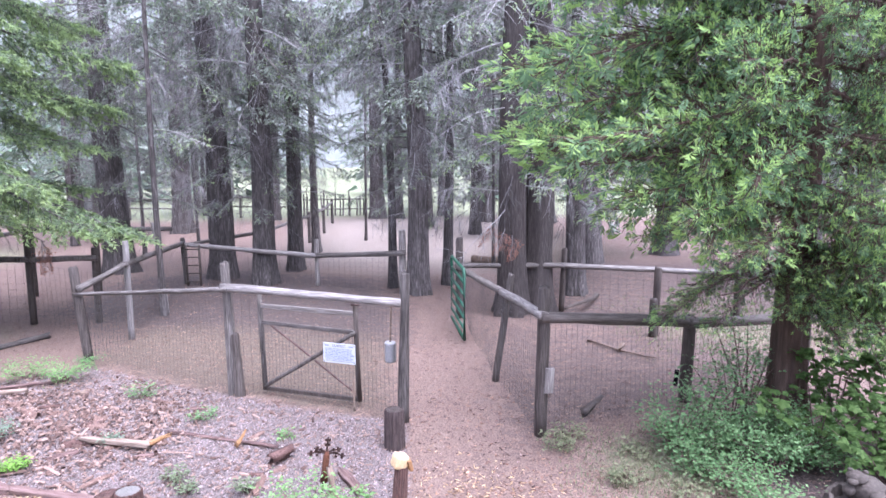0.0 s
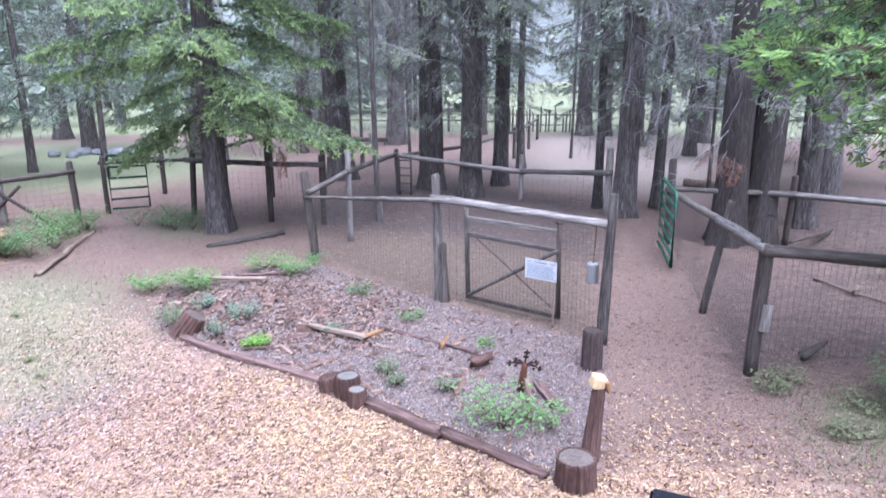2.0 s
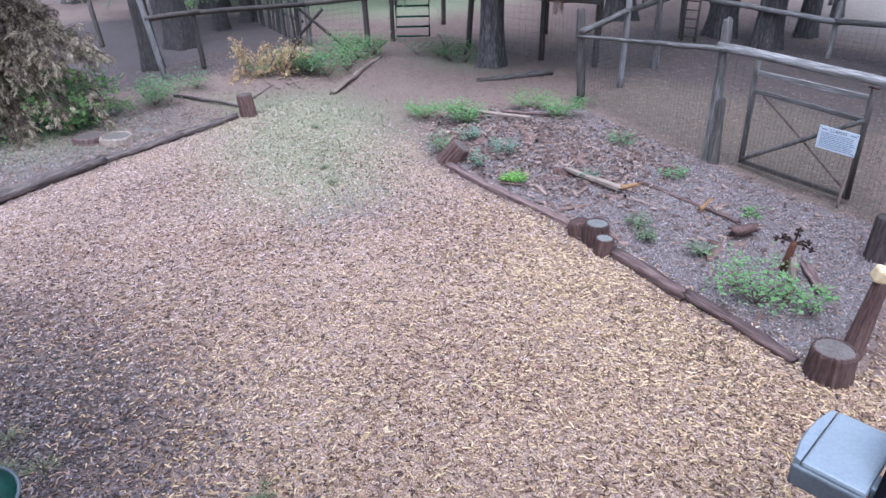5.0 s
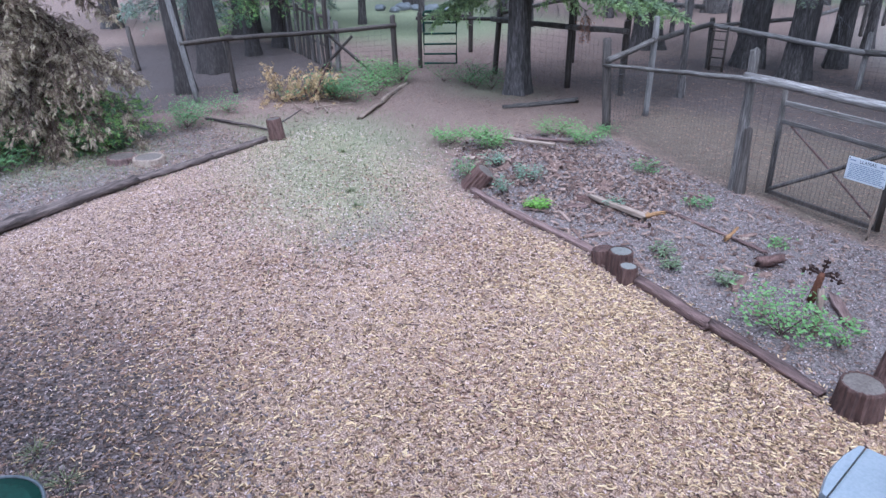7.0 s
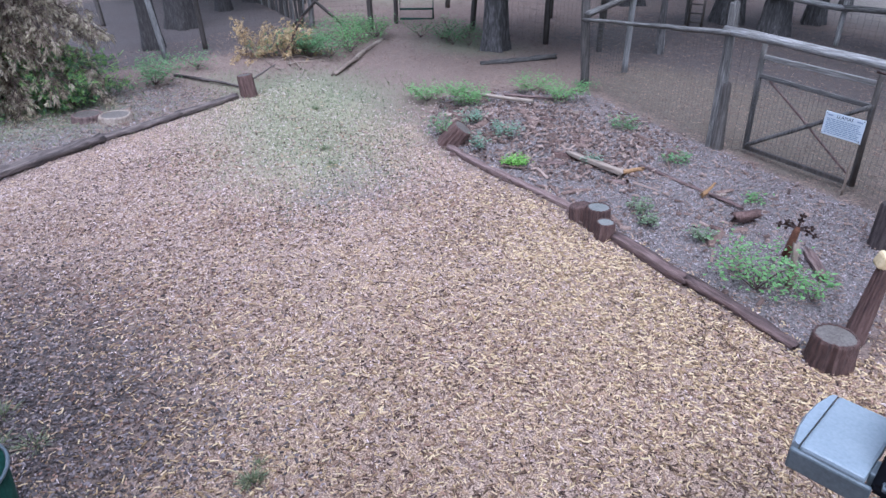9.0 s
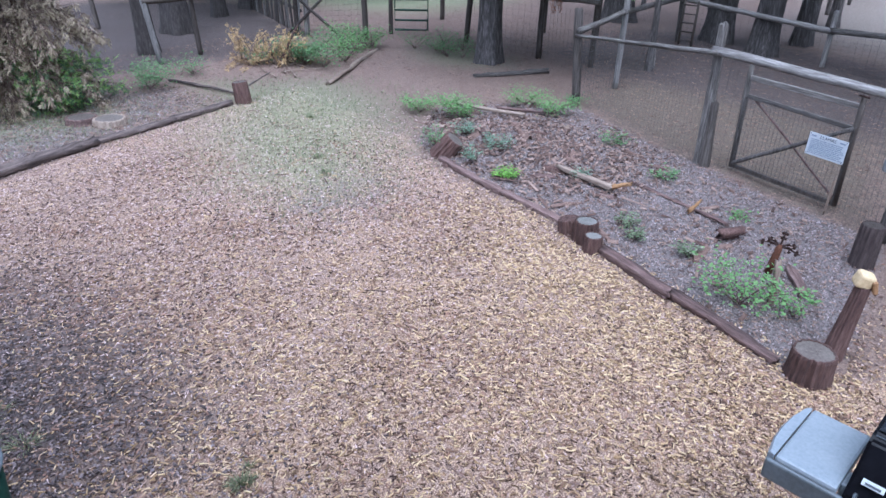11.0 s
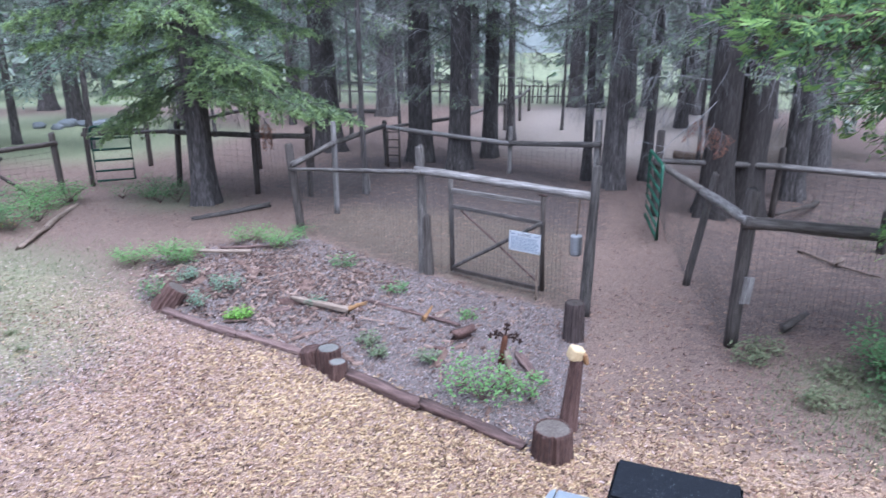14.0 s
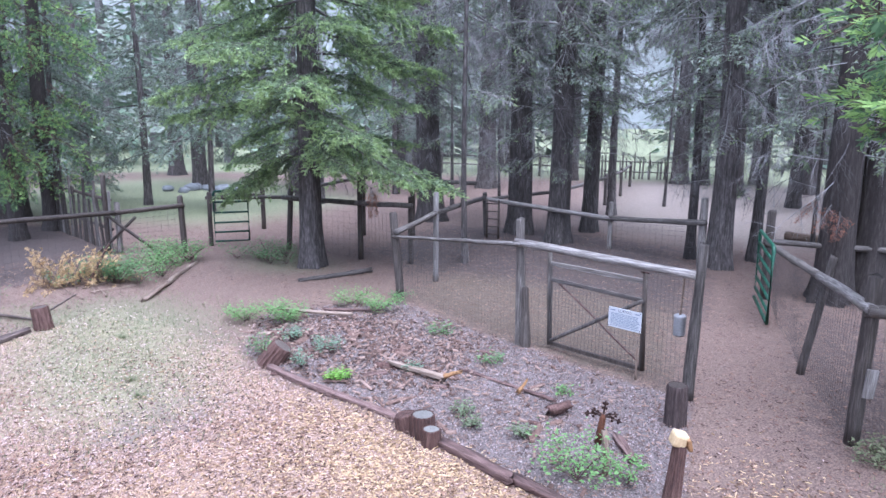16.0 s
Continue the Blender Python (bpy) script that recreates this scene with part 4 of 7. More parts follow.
def left_cedar():
    t = thing("cedar_tree", "small cedar with browned hanging sprays over green ones", "tree", -11.1, 4.3)
    part("trunk", trunk_geo(7, 0.13, 211, (0.0, 0), 0.4, 14), CEDAR_BARK, t, smooth=True)
    rng = random.Random(19)
    for i in range(96):  # browned curtains over the whole front
        z = 0.95 + 3.8 * (i + 0.5) / 96
        hang(t, rng.choice(CEDAR_DEAD), z, rng.uniform(200, 440), rng.uniform(-42, -6), rng.uniform(1.15, 1.6), 0.06, (0, 0), rng.uniform(-25, 25), 1.25)
    for i in range(26):  # green ones at the foot
        hang(t, rng.choice(CEDAR_LITE), rng.uniform(0.25, 0.75), rng.uniform(225, 420), rng.uniform(-25, 8), rng.uniform(1.2, 1.65), 0.06, (0, 0), rng.uniform(-40, 40), 1.0)
    for i in range(9):  # a green side towards the fence
        hang(t, rng.choice(CEDAR_LITE), rng.uniform(0.8, 1.25), rng.uniform(-15, 45), rng.uniform(-30, -5), rng.uniform(1.1, 1.5), 0.06, (0, 0), rng.uniform(-40, 40), 1.0)
    for i in range(16):  # and green among the brown higher up
        hang(t, rng.choice(CEDAR_LITE), rng.uniform(1.9, 4.8), rng.uniform(190, 330), rng.uniform(-30, 0), rng.uniform(0.9, 1.3), 0.06, (0, 0), rng.uniform(-40, 40), 1.0)


left_cedar()


def picket_cedar(x, y, r, lean, seed, count, label):
    t = thing("cedar_tree", label, "tree", x, y)
    part("trunk", trunk_geo(13, r, seed, lean, 0.3, 16), DARKBARK, t, smooth=True)
    rng = random.Random(seed)
    for i in range(count):
        z = 1.5 + 5.5 * (i + 0.5) / count
        hang(t, rng.choice(CEDAR_LITE), z, rng.uniform(215, 420), rng.uniform(-38, -5), rng.uniform(1.0, 2.0), r * 0.6, lean, rng.uniform(-40, 40), 1.3)


picket_cedar(-15.3, 11.3, 0.17, (-0.05, 0.0), 221, 34, "slender cedar with yellow-green sprays by the pickets")
picket_cedar(-15.9, 12.75, 0.22, (-0.01, 0.0), 222, 30, "stouter cedar with hanging green sprays behind the pickets")

# ---- fences ----
def wobble_line(p, q, n, amount, rng):
    p, q = Vector(p), Vector(q)
    return [p.lerp(q, i / n) + Vector((rng.uniform(-1, 1), rng.uniform(-1, 1), rng.uniform(-1, 1))) * (amount if 0 < i < n else 0) for i in range(n + 1)]


def post(parent, x, y, h, r, seed, lean=(0, 0), material=FENCE, square=False, split=0.0):
    """A round, weathered post; square: a split one with four rough faces. The top is worn."""
    rng = random.Random(seed)
    g = Geo()
    pts = [Vector((lean[0] * s, lean[1] * s, z)) for z, s in ((-0.05, 0), (h * 0.12, 0.12), (h * 0.4, 0.4), (h * 0.7, 0.7), (h - 0.02, 0.97), (h, 1))]
    w = r * (1.15 if split else 1)
    sides = 8 if square else 12
    g.tube(pts, [w * (1 + split), w * (1 + split * 0.7), w * (1 + split * 0.25), r, r * 0.97, r * 0.8], sides, 0, 0.04, rng)
    prof = [1 + rng.uniform(-0.13, 0.1) for _ in range(sides)]
    for i, v in enumerate(g.v):
        c0 = pts[i // sides]
        q = prof[i % sides]
        g.v[i] = (c0.x + (v[0] - c0.x) * q, c0.y + (v[1] - c0.y) * q, v[2])
    for i, v in enumerate(g.v):
        if v[2] > h - 0.01:
            g.v[i] = (v[0], v[1], v[2] + rng.uniform(-0.025, 0.02))
    ob = part("post", g, [material], parent, smooth=not square)
    ob.location = (x, y, 0)
    return ob


def rail(parent, p, q, r0, r1, seed, material=RAIL):
    """A barked pole between two points; its length runs along its own x."""
    rng = random.Random(seed)
    p, q = Vector(p), Vector(q)
    ln = (q - p).length
    g = Geo()
    n = max(5, int(ln / 0.35))
    line = wobble_line((-0.08, 0, 0), (ln + 0.08, 0, 0), n, 0.007, rng)
    g.tube(line, [(r0 + (r1 - r0) * i / n) * rng.uniform(0.93, 1.07) for i in range(n + 1)], 10, 0, 0.04, rng)
    prof = [1 + rng.uniform(-0.14, 0.1) for _ in range(10)]
    for i, v in enumerate(g.v):
        c0, s0 = line[i // 10], prof[i % 10]
        g.v[i] = (v[0], c0.y + (v[1] - c0.y) * s0, c0.z + (v[2] - c0.z) * s0)
    ob = part("rail", g, [material], parent, smooth=True)
    ob.matrix_basis = Matrix.Translation(p) @ (q - p).to_track_quat("X", "Z").to_matrix().to_4x4()
    return ob


def wire_panel(parent, p, q, h0, h1, dx=0.1, dz=0.1, r=0.002):
    """Welded wire between two posts, from the ground to h0 at p and h1 at q; it sags a little."""
    g = Geo()
    p, q = Vector((*p, 0)), Vector((*q, 0))
    ln = (q - p).length
    d = (q - p) / ln
    nrm = Vector((-d.y, d.x, 0))
    n = max(1, round(ln / dx))

    def bow(s, z):
        return nrm * 0.02 * math.sin(3.1 * s * ln + 2 * z)
    for i in range(n + 1):
        s = i / n
        top = h0 + (h1 - h0) * s
        g.tube([p + d * ln * s + bow(s, 0) + Vector((0, 0, 0.02)), p + d * ln * s + bow(s, top) + Vector((0, 0, top))], [r, r], 3, 0, caps=False)
    m = max(1, round(max(h0, h1) / dz))
    for j in range(m + 1):
        pts = []
        for i in range(0, n + 1, max(1, n // 8)):
            s = i / n
            z = 0.02 + (h0 + (h1 - h0) * s - 0.02) * j / m
            pts.append(p + d * ln * s + bow(s, z) + Vector((0, 0, z)))
        g.tube(pts, [r] * len(pts), 3, 0, caps=False)
    return part("wire_mesh", g, [WIRE], parent, "thin galvanised welded wire")


front = thing("gate_fence", "grey weathered post-and-rail fence with wire", "fence")
post(front, -4.73, 10.24, 1.42, 0.065, 1, (-0.13, 0), POSTWOOD)
post(front, -2.18, 8.6, 1.71, 0.06, 2, (-0.05, 0.0), FENCE, True, 0.2)
post(front, -2.1, 8.53, 0.82, 0.05, 6, (-0.03, 0.02), POSTWOOD, True, 0.25)
post(front, -0.03, 7.55, 1.73, 0.05, 3, (0.05, 0.0), FENCE, False, 0.15)
rail(front, (-4.80, 10.18, 1.03), (-2.25, 8.52, 1.38), 0.03, 0.035, 4, RAIL)
rail(front, (-2.2, 8.52, 1.40), (-0.11, 7.57, 1.39), 0.055, 0.048, 5, RAIL)
wire_panel(front, (-4.73, 10.27), (-2.2, 8.64), 1.0, 1.3, 0.07, 0.07, 0.0014)
wire_panel(front, (-2.15, 8.62), (-1.86, 8.65), 1.3, 1.3)
wire_panel(front, (-0.5, 8.05), (-0.05, 7.62), 1.35, 1.35, 0.07, 0.07, 0.0014)

back = thing("pen_fence", "grey pole fence round the wire pen", "fence")
post(back, -4.56, 11.42, 1.66, 0.05, 11, (0.0, 0), PALEPOST)
post(back, -5.2, 16.35, 1.12, 0.06, 12, (-0.05, 0))
post(back, -3.3, 16.2, 1.1, 0.05, 13)
post(back, -2.06, 15.94, 1.1, 0.055, 14)
post(back, -0.06, 14.79, 1.42, 0.075, 15)
rail(back, (-4.74, 10.2, 1.12), (-4.56, 11.36, 1.28), 0.055, 0.05, 16)
rail(back, (-4.56, 11.36, 1.28), (-5.23, 16.25, 1.0), 0.052, 0.06, 17)
rail(back, (-5.23, 16.27, 0.98), (-2.05, 15.86, 0.72), 0.055, 0.06, 18)
rail(back, (-2.05, 15.86, 0.72), (-0.07, 14.7, 0.92), 0.06, 0.065, 19)
wire_panel(back, (-4.7, 10.3), (-4.56, 11.4), 1.0, 1.15)
wire_panel(back, (-4.56, 11.45), (-5.2, 16.3), 1.15, 0.95, 0.15, 0.12)
wire_panel(back, (-5.2, 16.4), (-2.06, 16.0), 0.95, 0.7, 0.15, 0.12)
wire_panel(back, (-2.06, 16.0), (-0.06, 14.85), 0.7, 0.9, 0.15, 0.12)

right = thing("pen_fence", "pole fence of the wire pen under the cedar", "fence")
post(right, 1.01, 12.5, 1.5, 0.065, 21, (0, 0), POSTWOOD)
post(right, 1.19, 8.86, 1.45, 0.05, 22, (0.22, 0), POSTWOOD)
post(right, 1.45, 7.11, 1.62, 0.068, 23, (0.03, 0), POSTWOOD)
post(right, 3.38, 7.89, 1.1, 0.075, 24, (0.03, 0), DARKWOOD)
post(right, 5.6, 9.1, 1.0, 0.07, 25, (0, 0), DARKWOOD)
post(right, 7.4, 9.7, 1.0, 0.07, 26, (0, 0), DARKWOOD)
post(right, 3.02, 12.88, 1.22, 0.055, 27, (0.05, 0), DARKWOOD)
post(right, 4.15, 10.95, 1.16, 0.06, 28, (0.03, 0), DARKWOOD)
post(right, 4.08, 10.85, 0.65, 0.07, 29, (0, 0), DARKWOOD)
post(right, 6.15, 12.13, 1.0, 0.075, 30, (0, 0), DARKWOOD)
rail(right, (1.0, 12.4, 0.97), (1.30, 8.80, 1.21), 0.055, 0.055, 31, POSTRAIL)
rail(right, (1.30, 8.80, 1.21), (1.45, 7.1, 1.32), 0.055, 0.06, 32)
rail(right, (1.5, 7.06, 1.30), (3.39, 7.84, 1.02), 0.062, 0.068, 33, POSTRAIL)
rail(right, (3.39, 7.84, 1.02), (5.6, 9.0, 0.75), 0.068, 0.065, 34, POSTRAIL)
rail(right, (5.6, 9.0, 0.75), (7.4, 9.6, 0.6), 0.06, 0.06, 35, POSTRAIL)
rail(right, (1.0, 12.45, 0.99), (3.05, 12.82, 0.90), 0.05, 0.055, 36)
rail(right, (3.05, 12.82, 0.90), (6.12, 12.1, 0.82), 0.055, 0.055, 37)
rail(right, (6.12, 12.1, 0.82), (8.6, 12.2, 0.6), 0.05, 0.05, 38)
wire_panel(right, (1.05, 12.4), (1.22, 8.9), 0.95, 1.2, 0.07, 0.07, 0.0015)
wire_panel(right, (1.22, 8.8), (1.45, 7.15), 1.2, 1.3, 0.07, 0.07, 0.0015)
wire_panel(right, (1.5, 7.15), (3.38, 7.93), 1.28, 1.0, 0.07, 0.07, 0.0015)
wire_panel(right, (3.38, 7.93), (5.6, 9.1), 1.0, 0.72, 0.07, 0.07, 0.0015)
wire_panel(right, (3.02, 12.9), (6.15, 12.15), 0.9, 0.8, 0.15, 0.12)
stay = Geo()
stay.box((0, 0, 0), (0.1, 0.03, 0.28), 0, 0.006)
part("board", stay, [FENCE], right, "short grey nailed board").matrix_basis = pose(1.53, 7.04, 0.62, 0, 4, 12)

leftf = thing("pen_fence", "dark pole fence behind the path-side fir", "fence")
post(leftf, -8.8, 12.95, 1.4, 0.06, 41, (0.1, 0), DARKWOOD)
post(leftf, -6.8, 12.66, 1.75, 0.06, 42, (0, 0), DARKWOOD)
post(leftf, -5.6, 12.6, 1.4, 0.055, 43, (0, 0), DARKWOOD)
post(leftf, -8.1, 15.2, 1.55, 0.06, 44, (0, 0), DARKWOOD)
post(leftf, -6.9, 15.6, 1.3, 0.06, 45, (0, 0), DARKWOOD)
rail(leftf, (-8.82, 12.9, 1.19), (-6.8, 12.6, 1.2), 0.055, 0.055, 46, FENCE)
rail(leftf, (-6.8, 12.6, 1.2), (-5.6, 12.5, 1.22), 0.055, 0.05, 47, FENCE)
rail(leftf, (-8.8, 13.1, 1.3), (-8.1, 15.2, 1.5), 0.05, 0.05, 48, FENCE)
rail(leftf, (-8.1, 15.2, 1.5), (-5.5, 16.2, 1.35), 0.05, 0.055, 49, FENCE)
wire_panel(leftf, (-8.8, 13.0), (-6.8, 12.7), 1.1, 1.1, 0.15, 0.12)
wire_panel(leftf, (-6.8, 12.7), (-4.9, 11.5), 1.1, 1.1, 0.15, 0.12)

leftg = thing("pen_fence", "dark pole fence with braced posts by the path", "fence")
post(leftg, -10.72, 11.75, 1.25, 0.06, 51, (-0.05, 0), DARKWOOD)
post(leftg, -11.9, 11.08, 1.12, 0.06, 52, (0, 0), FENCE)
post(leftg, -12.1, 10.95, 1.72, 0.055, 53, (0, 0), DARKWOOD)
post(leftg, -12.0, 8.3, 1.1, 0.05, 54, (-0.1, 0), DARKWOOD)
post(leftg, -11.82, 7.3, 2.5, 0.055, 55, (-0.45, -0.1), PALEPOST)
post(leftg, -15.77, 8.31, 1.0, 0.055, 56, (-0.15, 0), DARKWOOD)
rail(leftg, (-10.72, 11.7, 1.05), (-11.9, 11.05, 0.9), 0.05, 0.055, 57, DARKWOOD)
rail(leftg, (-11.9, 11.05, 0.9), (-12.0, 8.3, 1.06), 0.05, 0.05, 58, DARKWOOD)
rail(leftg, (-12.0, 8.3, 1.06), (-12.0, 7.3, 1.08), 0.05, 0.05, 59, DARKWOOD)
rail(leftg, (-12.1, 10.9, 0.9), (-11.2, 11.4, 0.05), 0.035, 0.035, 61, DARKWOOD)
rail(leftg, (-12.2, 10.8, 0.05), (-11.6, 11.2, 0.75), 0.035, 0.035, 62, DARKWOOD)
rail(leftg, (-10.9, 13.0, 1.1), (-11.1, 15.1, 0.9), 0.05, 0.05, 63, DARKWOOD)
post(leftg, -11.06, 15.09, 1.1, 0.06, 64, (0, 0), DARKWOOD)
wire_panel(leftg, (-10.75, 11.75), (-11.9, 11.1), 1.0, 0.8, 0.15, 0.12)
wire_panel(leftg, (-11.9, 11.1), (-12.0, 8.35), 0.85, 1.0, 0.15, 0.12)

# weathered pickets running off behind the left pen
pick = thing("picket_fence", "dark uneven picket fence running into the trees", "fence")
_r = random.Random(3)
for i in range(24):
    s = i / 23 + _r.uniform(-0.012, 0.012)
    x, y, h = -12.25 - 4.6 * s, 11.15 + 2.0 * s, _r.uniform(1.05, 1.6)
    g = Geo()
    g.box((0, 0, h / 2), (0.115, 0.025, h), 0, 0.006)
    part("picket", g, [POSTWOOD if i % 3 else FENCE], pick).matrix_basis = pose(x, y, 0, _r.uniform(-4, 4), _r.uniform(-9, 9), -23)
for z in (0.5, 1.15):
    rail(pick, (-12.25, 11.2, z), (-16.85, 13.2, z), 0.035, 0.035, 70, DARKWOOD)

# the far fence at the edge of the field
farf = thing("picket_fence", "low grey picket fence at the field's edge", "fence")
for i in range(18):
    x = -5.2 + 3.8 * i / 17 + _r.uniform(-0.1, 0.1)
    y = 35.3 + 0.10 * x + _r.uniform(-0.1, 0.1)
    h = _r.uniform(0.95, 1.4)
    g = Geo()
    g.tube([(0, 0, -0.05), (0.02, 0, h * 0.6), (_r.uniform(-0.04, 0.04), 0, h)], [0.05, 0.045, 0.025], 5, 0, 0.1, _r)
    part("picket", g, [FENCE], farf).location = (x, y, 0)
for z in (0.35, 0.85):
    rail(farf, (-5.4, 34.75, z), (-1.2, 35.2, z), 0.035, 0.035, 71)
farp = thing("pole_fence", "grey pole fence along the field", "fence")
for k in range(5):
    post(farp, -16 + 2.6 * k, 33.6 + 0.26 * k, 1.15, 0.06, 170 + k)
    if k < 4:
        for z in (0.5, 0.95):
            rail(farp, (-16 + 2.6 * k, 33.55 + 0.26 * k, z + 0.08 * (k % 2)), (-13.4 + 2.6 * k, 33.8 + 0.26 * k, z + 0.08 * ((k + 1) % 2)), 0.045, 0.04, 175 + k)
midf = thing("pole_fence", "grey pole fence leading to the far field", "fence")
for k, (x, y) in enumerate([(-3.9, 19.1), (-3.6, 22), (-3.35, 24), (-3.2, 27), (-3.3, 31)]):
    post(midf, x, y, 1.1, 0.06, 80 + k)
for k, (p, q) in enumerate([((-5.2, 16.4), (-3.9, 19.1)), ((-3.9, 19.1), (-3.6, 22)), ((-3.6, 22), (-3.35, 24)), ((-3.35, 24), (-3.2, 27)), ((-3.2, 27), (-3.3, 31))]):
    rail(midf, (*p, 0.95), (*q, 0.95), 0.05, 0.05, 90 + k)

rack = thing("ladder_rack", "dark wooden ladder rack standing in the pen", "rack", -4.95, 16.1, 0, -10)
for x in (-0.16, 0.16):
    g = Geo()
    g.tube([(x, 0, -0.03), (x * 1.02, 0, 0.5), (x, 0, 0.98)], [0.032, 0.03, 0.027], 7, 0, 0.06, random.Random(12))
    part("stile", g, [DARKWOOD], rack, smooth=True)
for k in range(5):
    g = Geo()
    g.tube([(-0.18, -0.02, 0.12 + 0.19 * k), (0.18, -0.02, 0.13 + 0.19 * k)], [0.016, 0.016], 6)
    part("rung", g, [DARKWOOD], rack, smooth=True)

# ---- gates ----
def wooden_gate():
    ln, a = 1.33, -22.6
    t = thing("wire_gate", "wooden pole gate filled with wire mesh", "gate", -1.79, 8.6, 0.06, a)
    for name, x, h, mm in (("stile", 0.0, 1.28, FENCE), ("stile", ln, 1.27, DARKWOOD)):
        g = Geo()
        g.tube([(x, 0, 0), (x - 0.02, 0, h * 0.5), (x - 0.04 if x == 0 else x - 0.03, 0, h)], [0.035, 0.033, 0.03], 8, 0, 0.06, random.Random(4))
        part(name, g, [mm], t, smooth=True)
    for z0, z1, r in ((1.09, 1.08, 0.03), (0.88, 0.85, 0.026), (0.02, 0.02, 0.028)):
        g = Geo()
        g.box((ln / 2 - 0.01, 0, (z0 + z1) / 2), (ln + 0.02, 0.034, r * 1.9), 0, 0.006, Euler((0, math.atan2(z0 - z1, ln), 0)).to_matrix())
        part("crossbar", g, [RAIL if r != 0.028 else DARKWOOD], t)
    for p, q, r, mm in (((0.03, -0.03, 0.06), (ln - 0.02, -0.03, 0.86), 0.026, FENCE), ((ln - 0.03, 0.03, 0.06), (0.1, 0.03, 0.84), 0.014, EDGE)):
        g = Geo()
        g.tube(wobble_line(p, q, 5, 0.008, random.Random(6)), [r] * 6, 7, 0, 0.08, random.Random(7))
        part("brace", g, [mm], t, smooth=True)
    g = Geo()
    for i in range(27):
        x = ln * i / 26
        g.tube([(x, -0.045, 0), (x, -0.045, 0.88)], [0.0021] * 2, 3, 0, caps=False)
    for j in range(18):
        z = 0.88 * j / 17
        g.tube([(0, -0.045, z), (ln, -0.045, z)], [0.0021] * 2, 3, 0, caps=False)
    part("wire_mesh", g, [WIRE], t)
    g = Geo()
    g.tube([(ln - 0.06, -0.05, 1.2), (ln + 0.05, -0.06, 1.2)], [0.012, 0.012], 6)
    part("latch", g, [BLACKIRON], t, "dark iron latch", True)


wooden_gate()


def gate_sign():
    t = thing("gate_sign", "white printed notice wired to the gate", "sign", -0.79, 8.08, 0.665, -22.6)
    g = Geo()
    g.box((0, 0, 0), (0.43, 0.008, 0.245), 0, 0.003)
    part("board", g, [WHITE], t)
    fc = bpy.data.curves.new("heading", "FONT")
    fc.body, fc.size, fc.align_x, fc.extrude = "LLAMAS", 0.05, "CENTER", 0.0008
    tmp = new("heading_source", fc)
    dg = bpy.context.evaluated_depsgraph_get()
    me = bpy.data.meshes.new_from_object(tmp.evaluated_get(dg))
    bpy.data.objects.remove(tmp)
    me.materials.clear()
    me.materials.append(INKDARK)
    ob = part("heading", me, None, t, "dark printed heading")
    ob.matrix_basis = pose(0, -0.0065, 0.075, 90, 0, 0)
    g = Geo()
    for x in (-0.16, 0.16):
        g.box((x, -0.0055, 0.09), (0.06, 0.002, 0.014))
    rng = random.Random(8)
    for k in range(9):
        x = -0.185
        while x < 0.15:
            w = rng.uniform(0.02, 0.06)
            g.box((x + w / 2, -0.0055, 0.052 - 0.0185 * k), (w, 0.002, 0.009))
            x += w + 0.008
    part("print", g, [INK], t, "rows of pale blue print")
    g = Geo()
    for x in (-0.2, 0.2):
        for z in (-0.108, 0.108):
            g.tube([(x, -0.004, z), (x, -0.008, z)], [0.006, 0.005], 6)
    part("screw", g, [BLACKIRON], t)


gate_sign()


def tube_gate(x, y, rz, ln, h, material, label, bars=5):
    """A tubular metal gate that hangs from its left end."""
    t = thing("metal_gate", label, "gate", x, y, 0.1, rz)
    r = 0.027
    g = Geo()
    c = 0.06
    g.tube([(0, 0, 0.0), (0, 0, h - c), (c * 0.3, 0, h - c * 0.3), (c, 0, h), (ln - c, 0, h), (ln - c * 0.3, 0, h - c * 0.3), (ln, 0, h - c), (ln, 0, 0), (0, 0, 0)], [r] * 9, 8)
    part("gate_tube", g, [material], t, smooth=True)
    for i in range(1, bars):
        z = h * i / bars * (0.9 + 0.1 * i / bars)
        g = Geo()
        g.tube([(0, 0, z), (ln, 0, z)], [r * 0.85] * 2, 8)
        part("bar", g, [material], t, smooth=True)
    return t


tube_gate(0.84, 12.15, -86.6, 1.55, 1.12, GREEN, "green tubular metal gate standing open", 6)
tube_gate(-10.6, 12.62, 40, 0.76, 1.17, DKGREEN, "dark green tubular metal gate at the path", 5)
gpost = thing("gate_post", "dark gate post with a pole lintel", "post", -10.67, 12.56)
post(gpost, 0, 0, 1.25, 0.05, 97, (0, 0), DARKWOOD)
rail(gpost, (0, 0, 1.12), (2.0, 1.1, 1.12), 0.04, 0.04, 98, DARKWOOD)


STONES = (-18.4, 21.6)


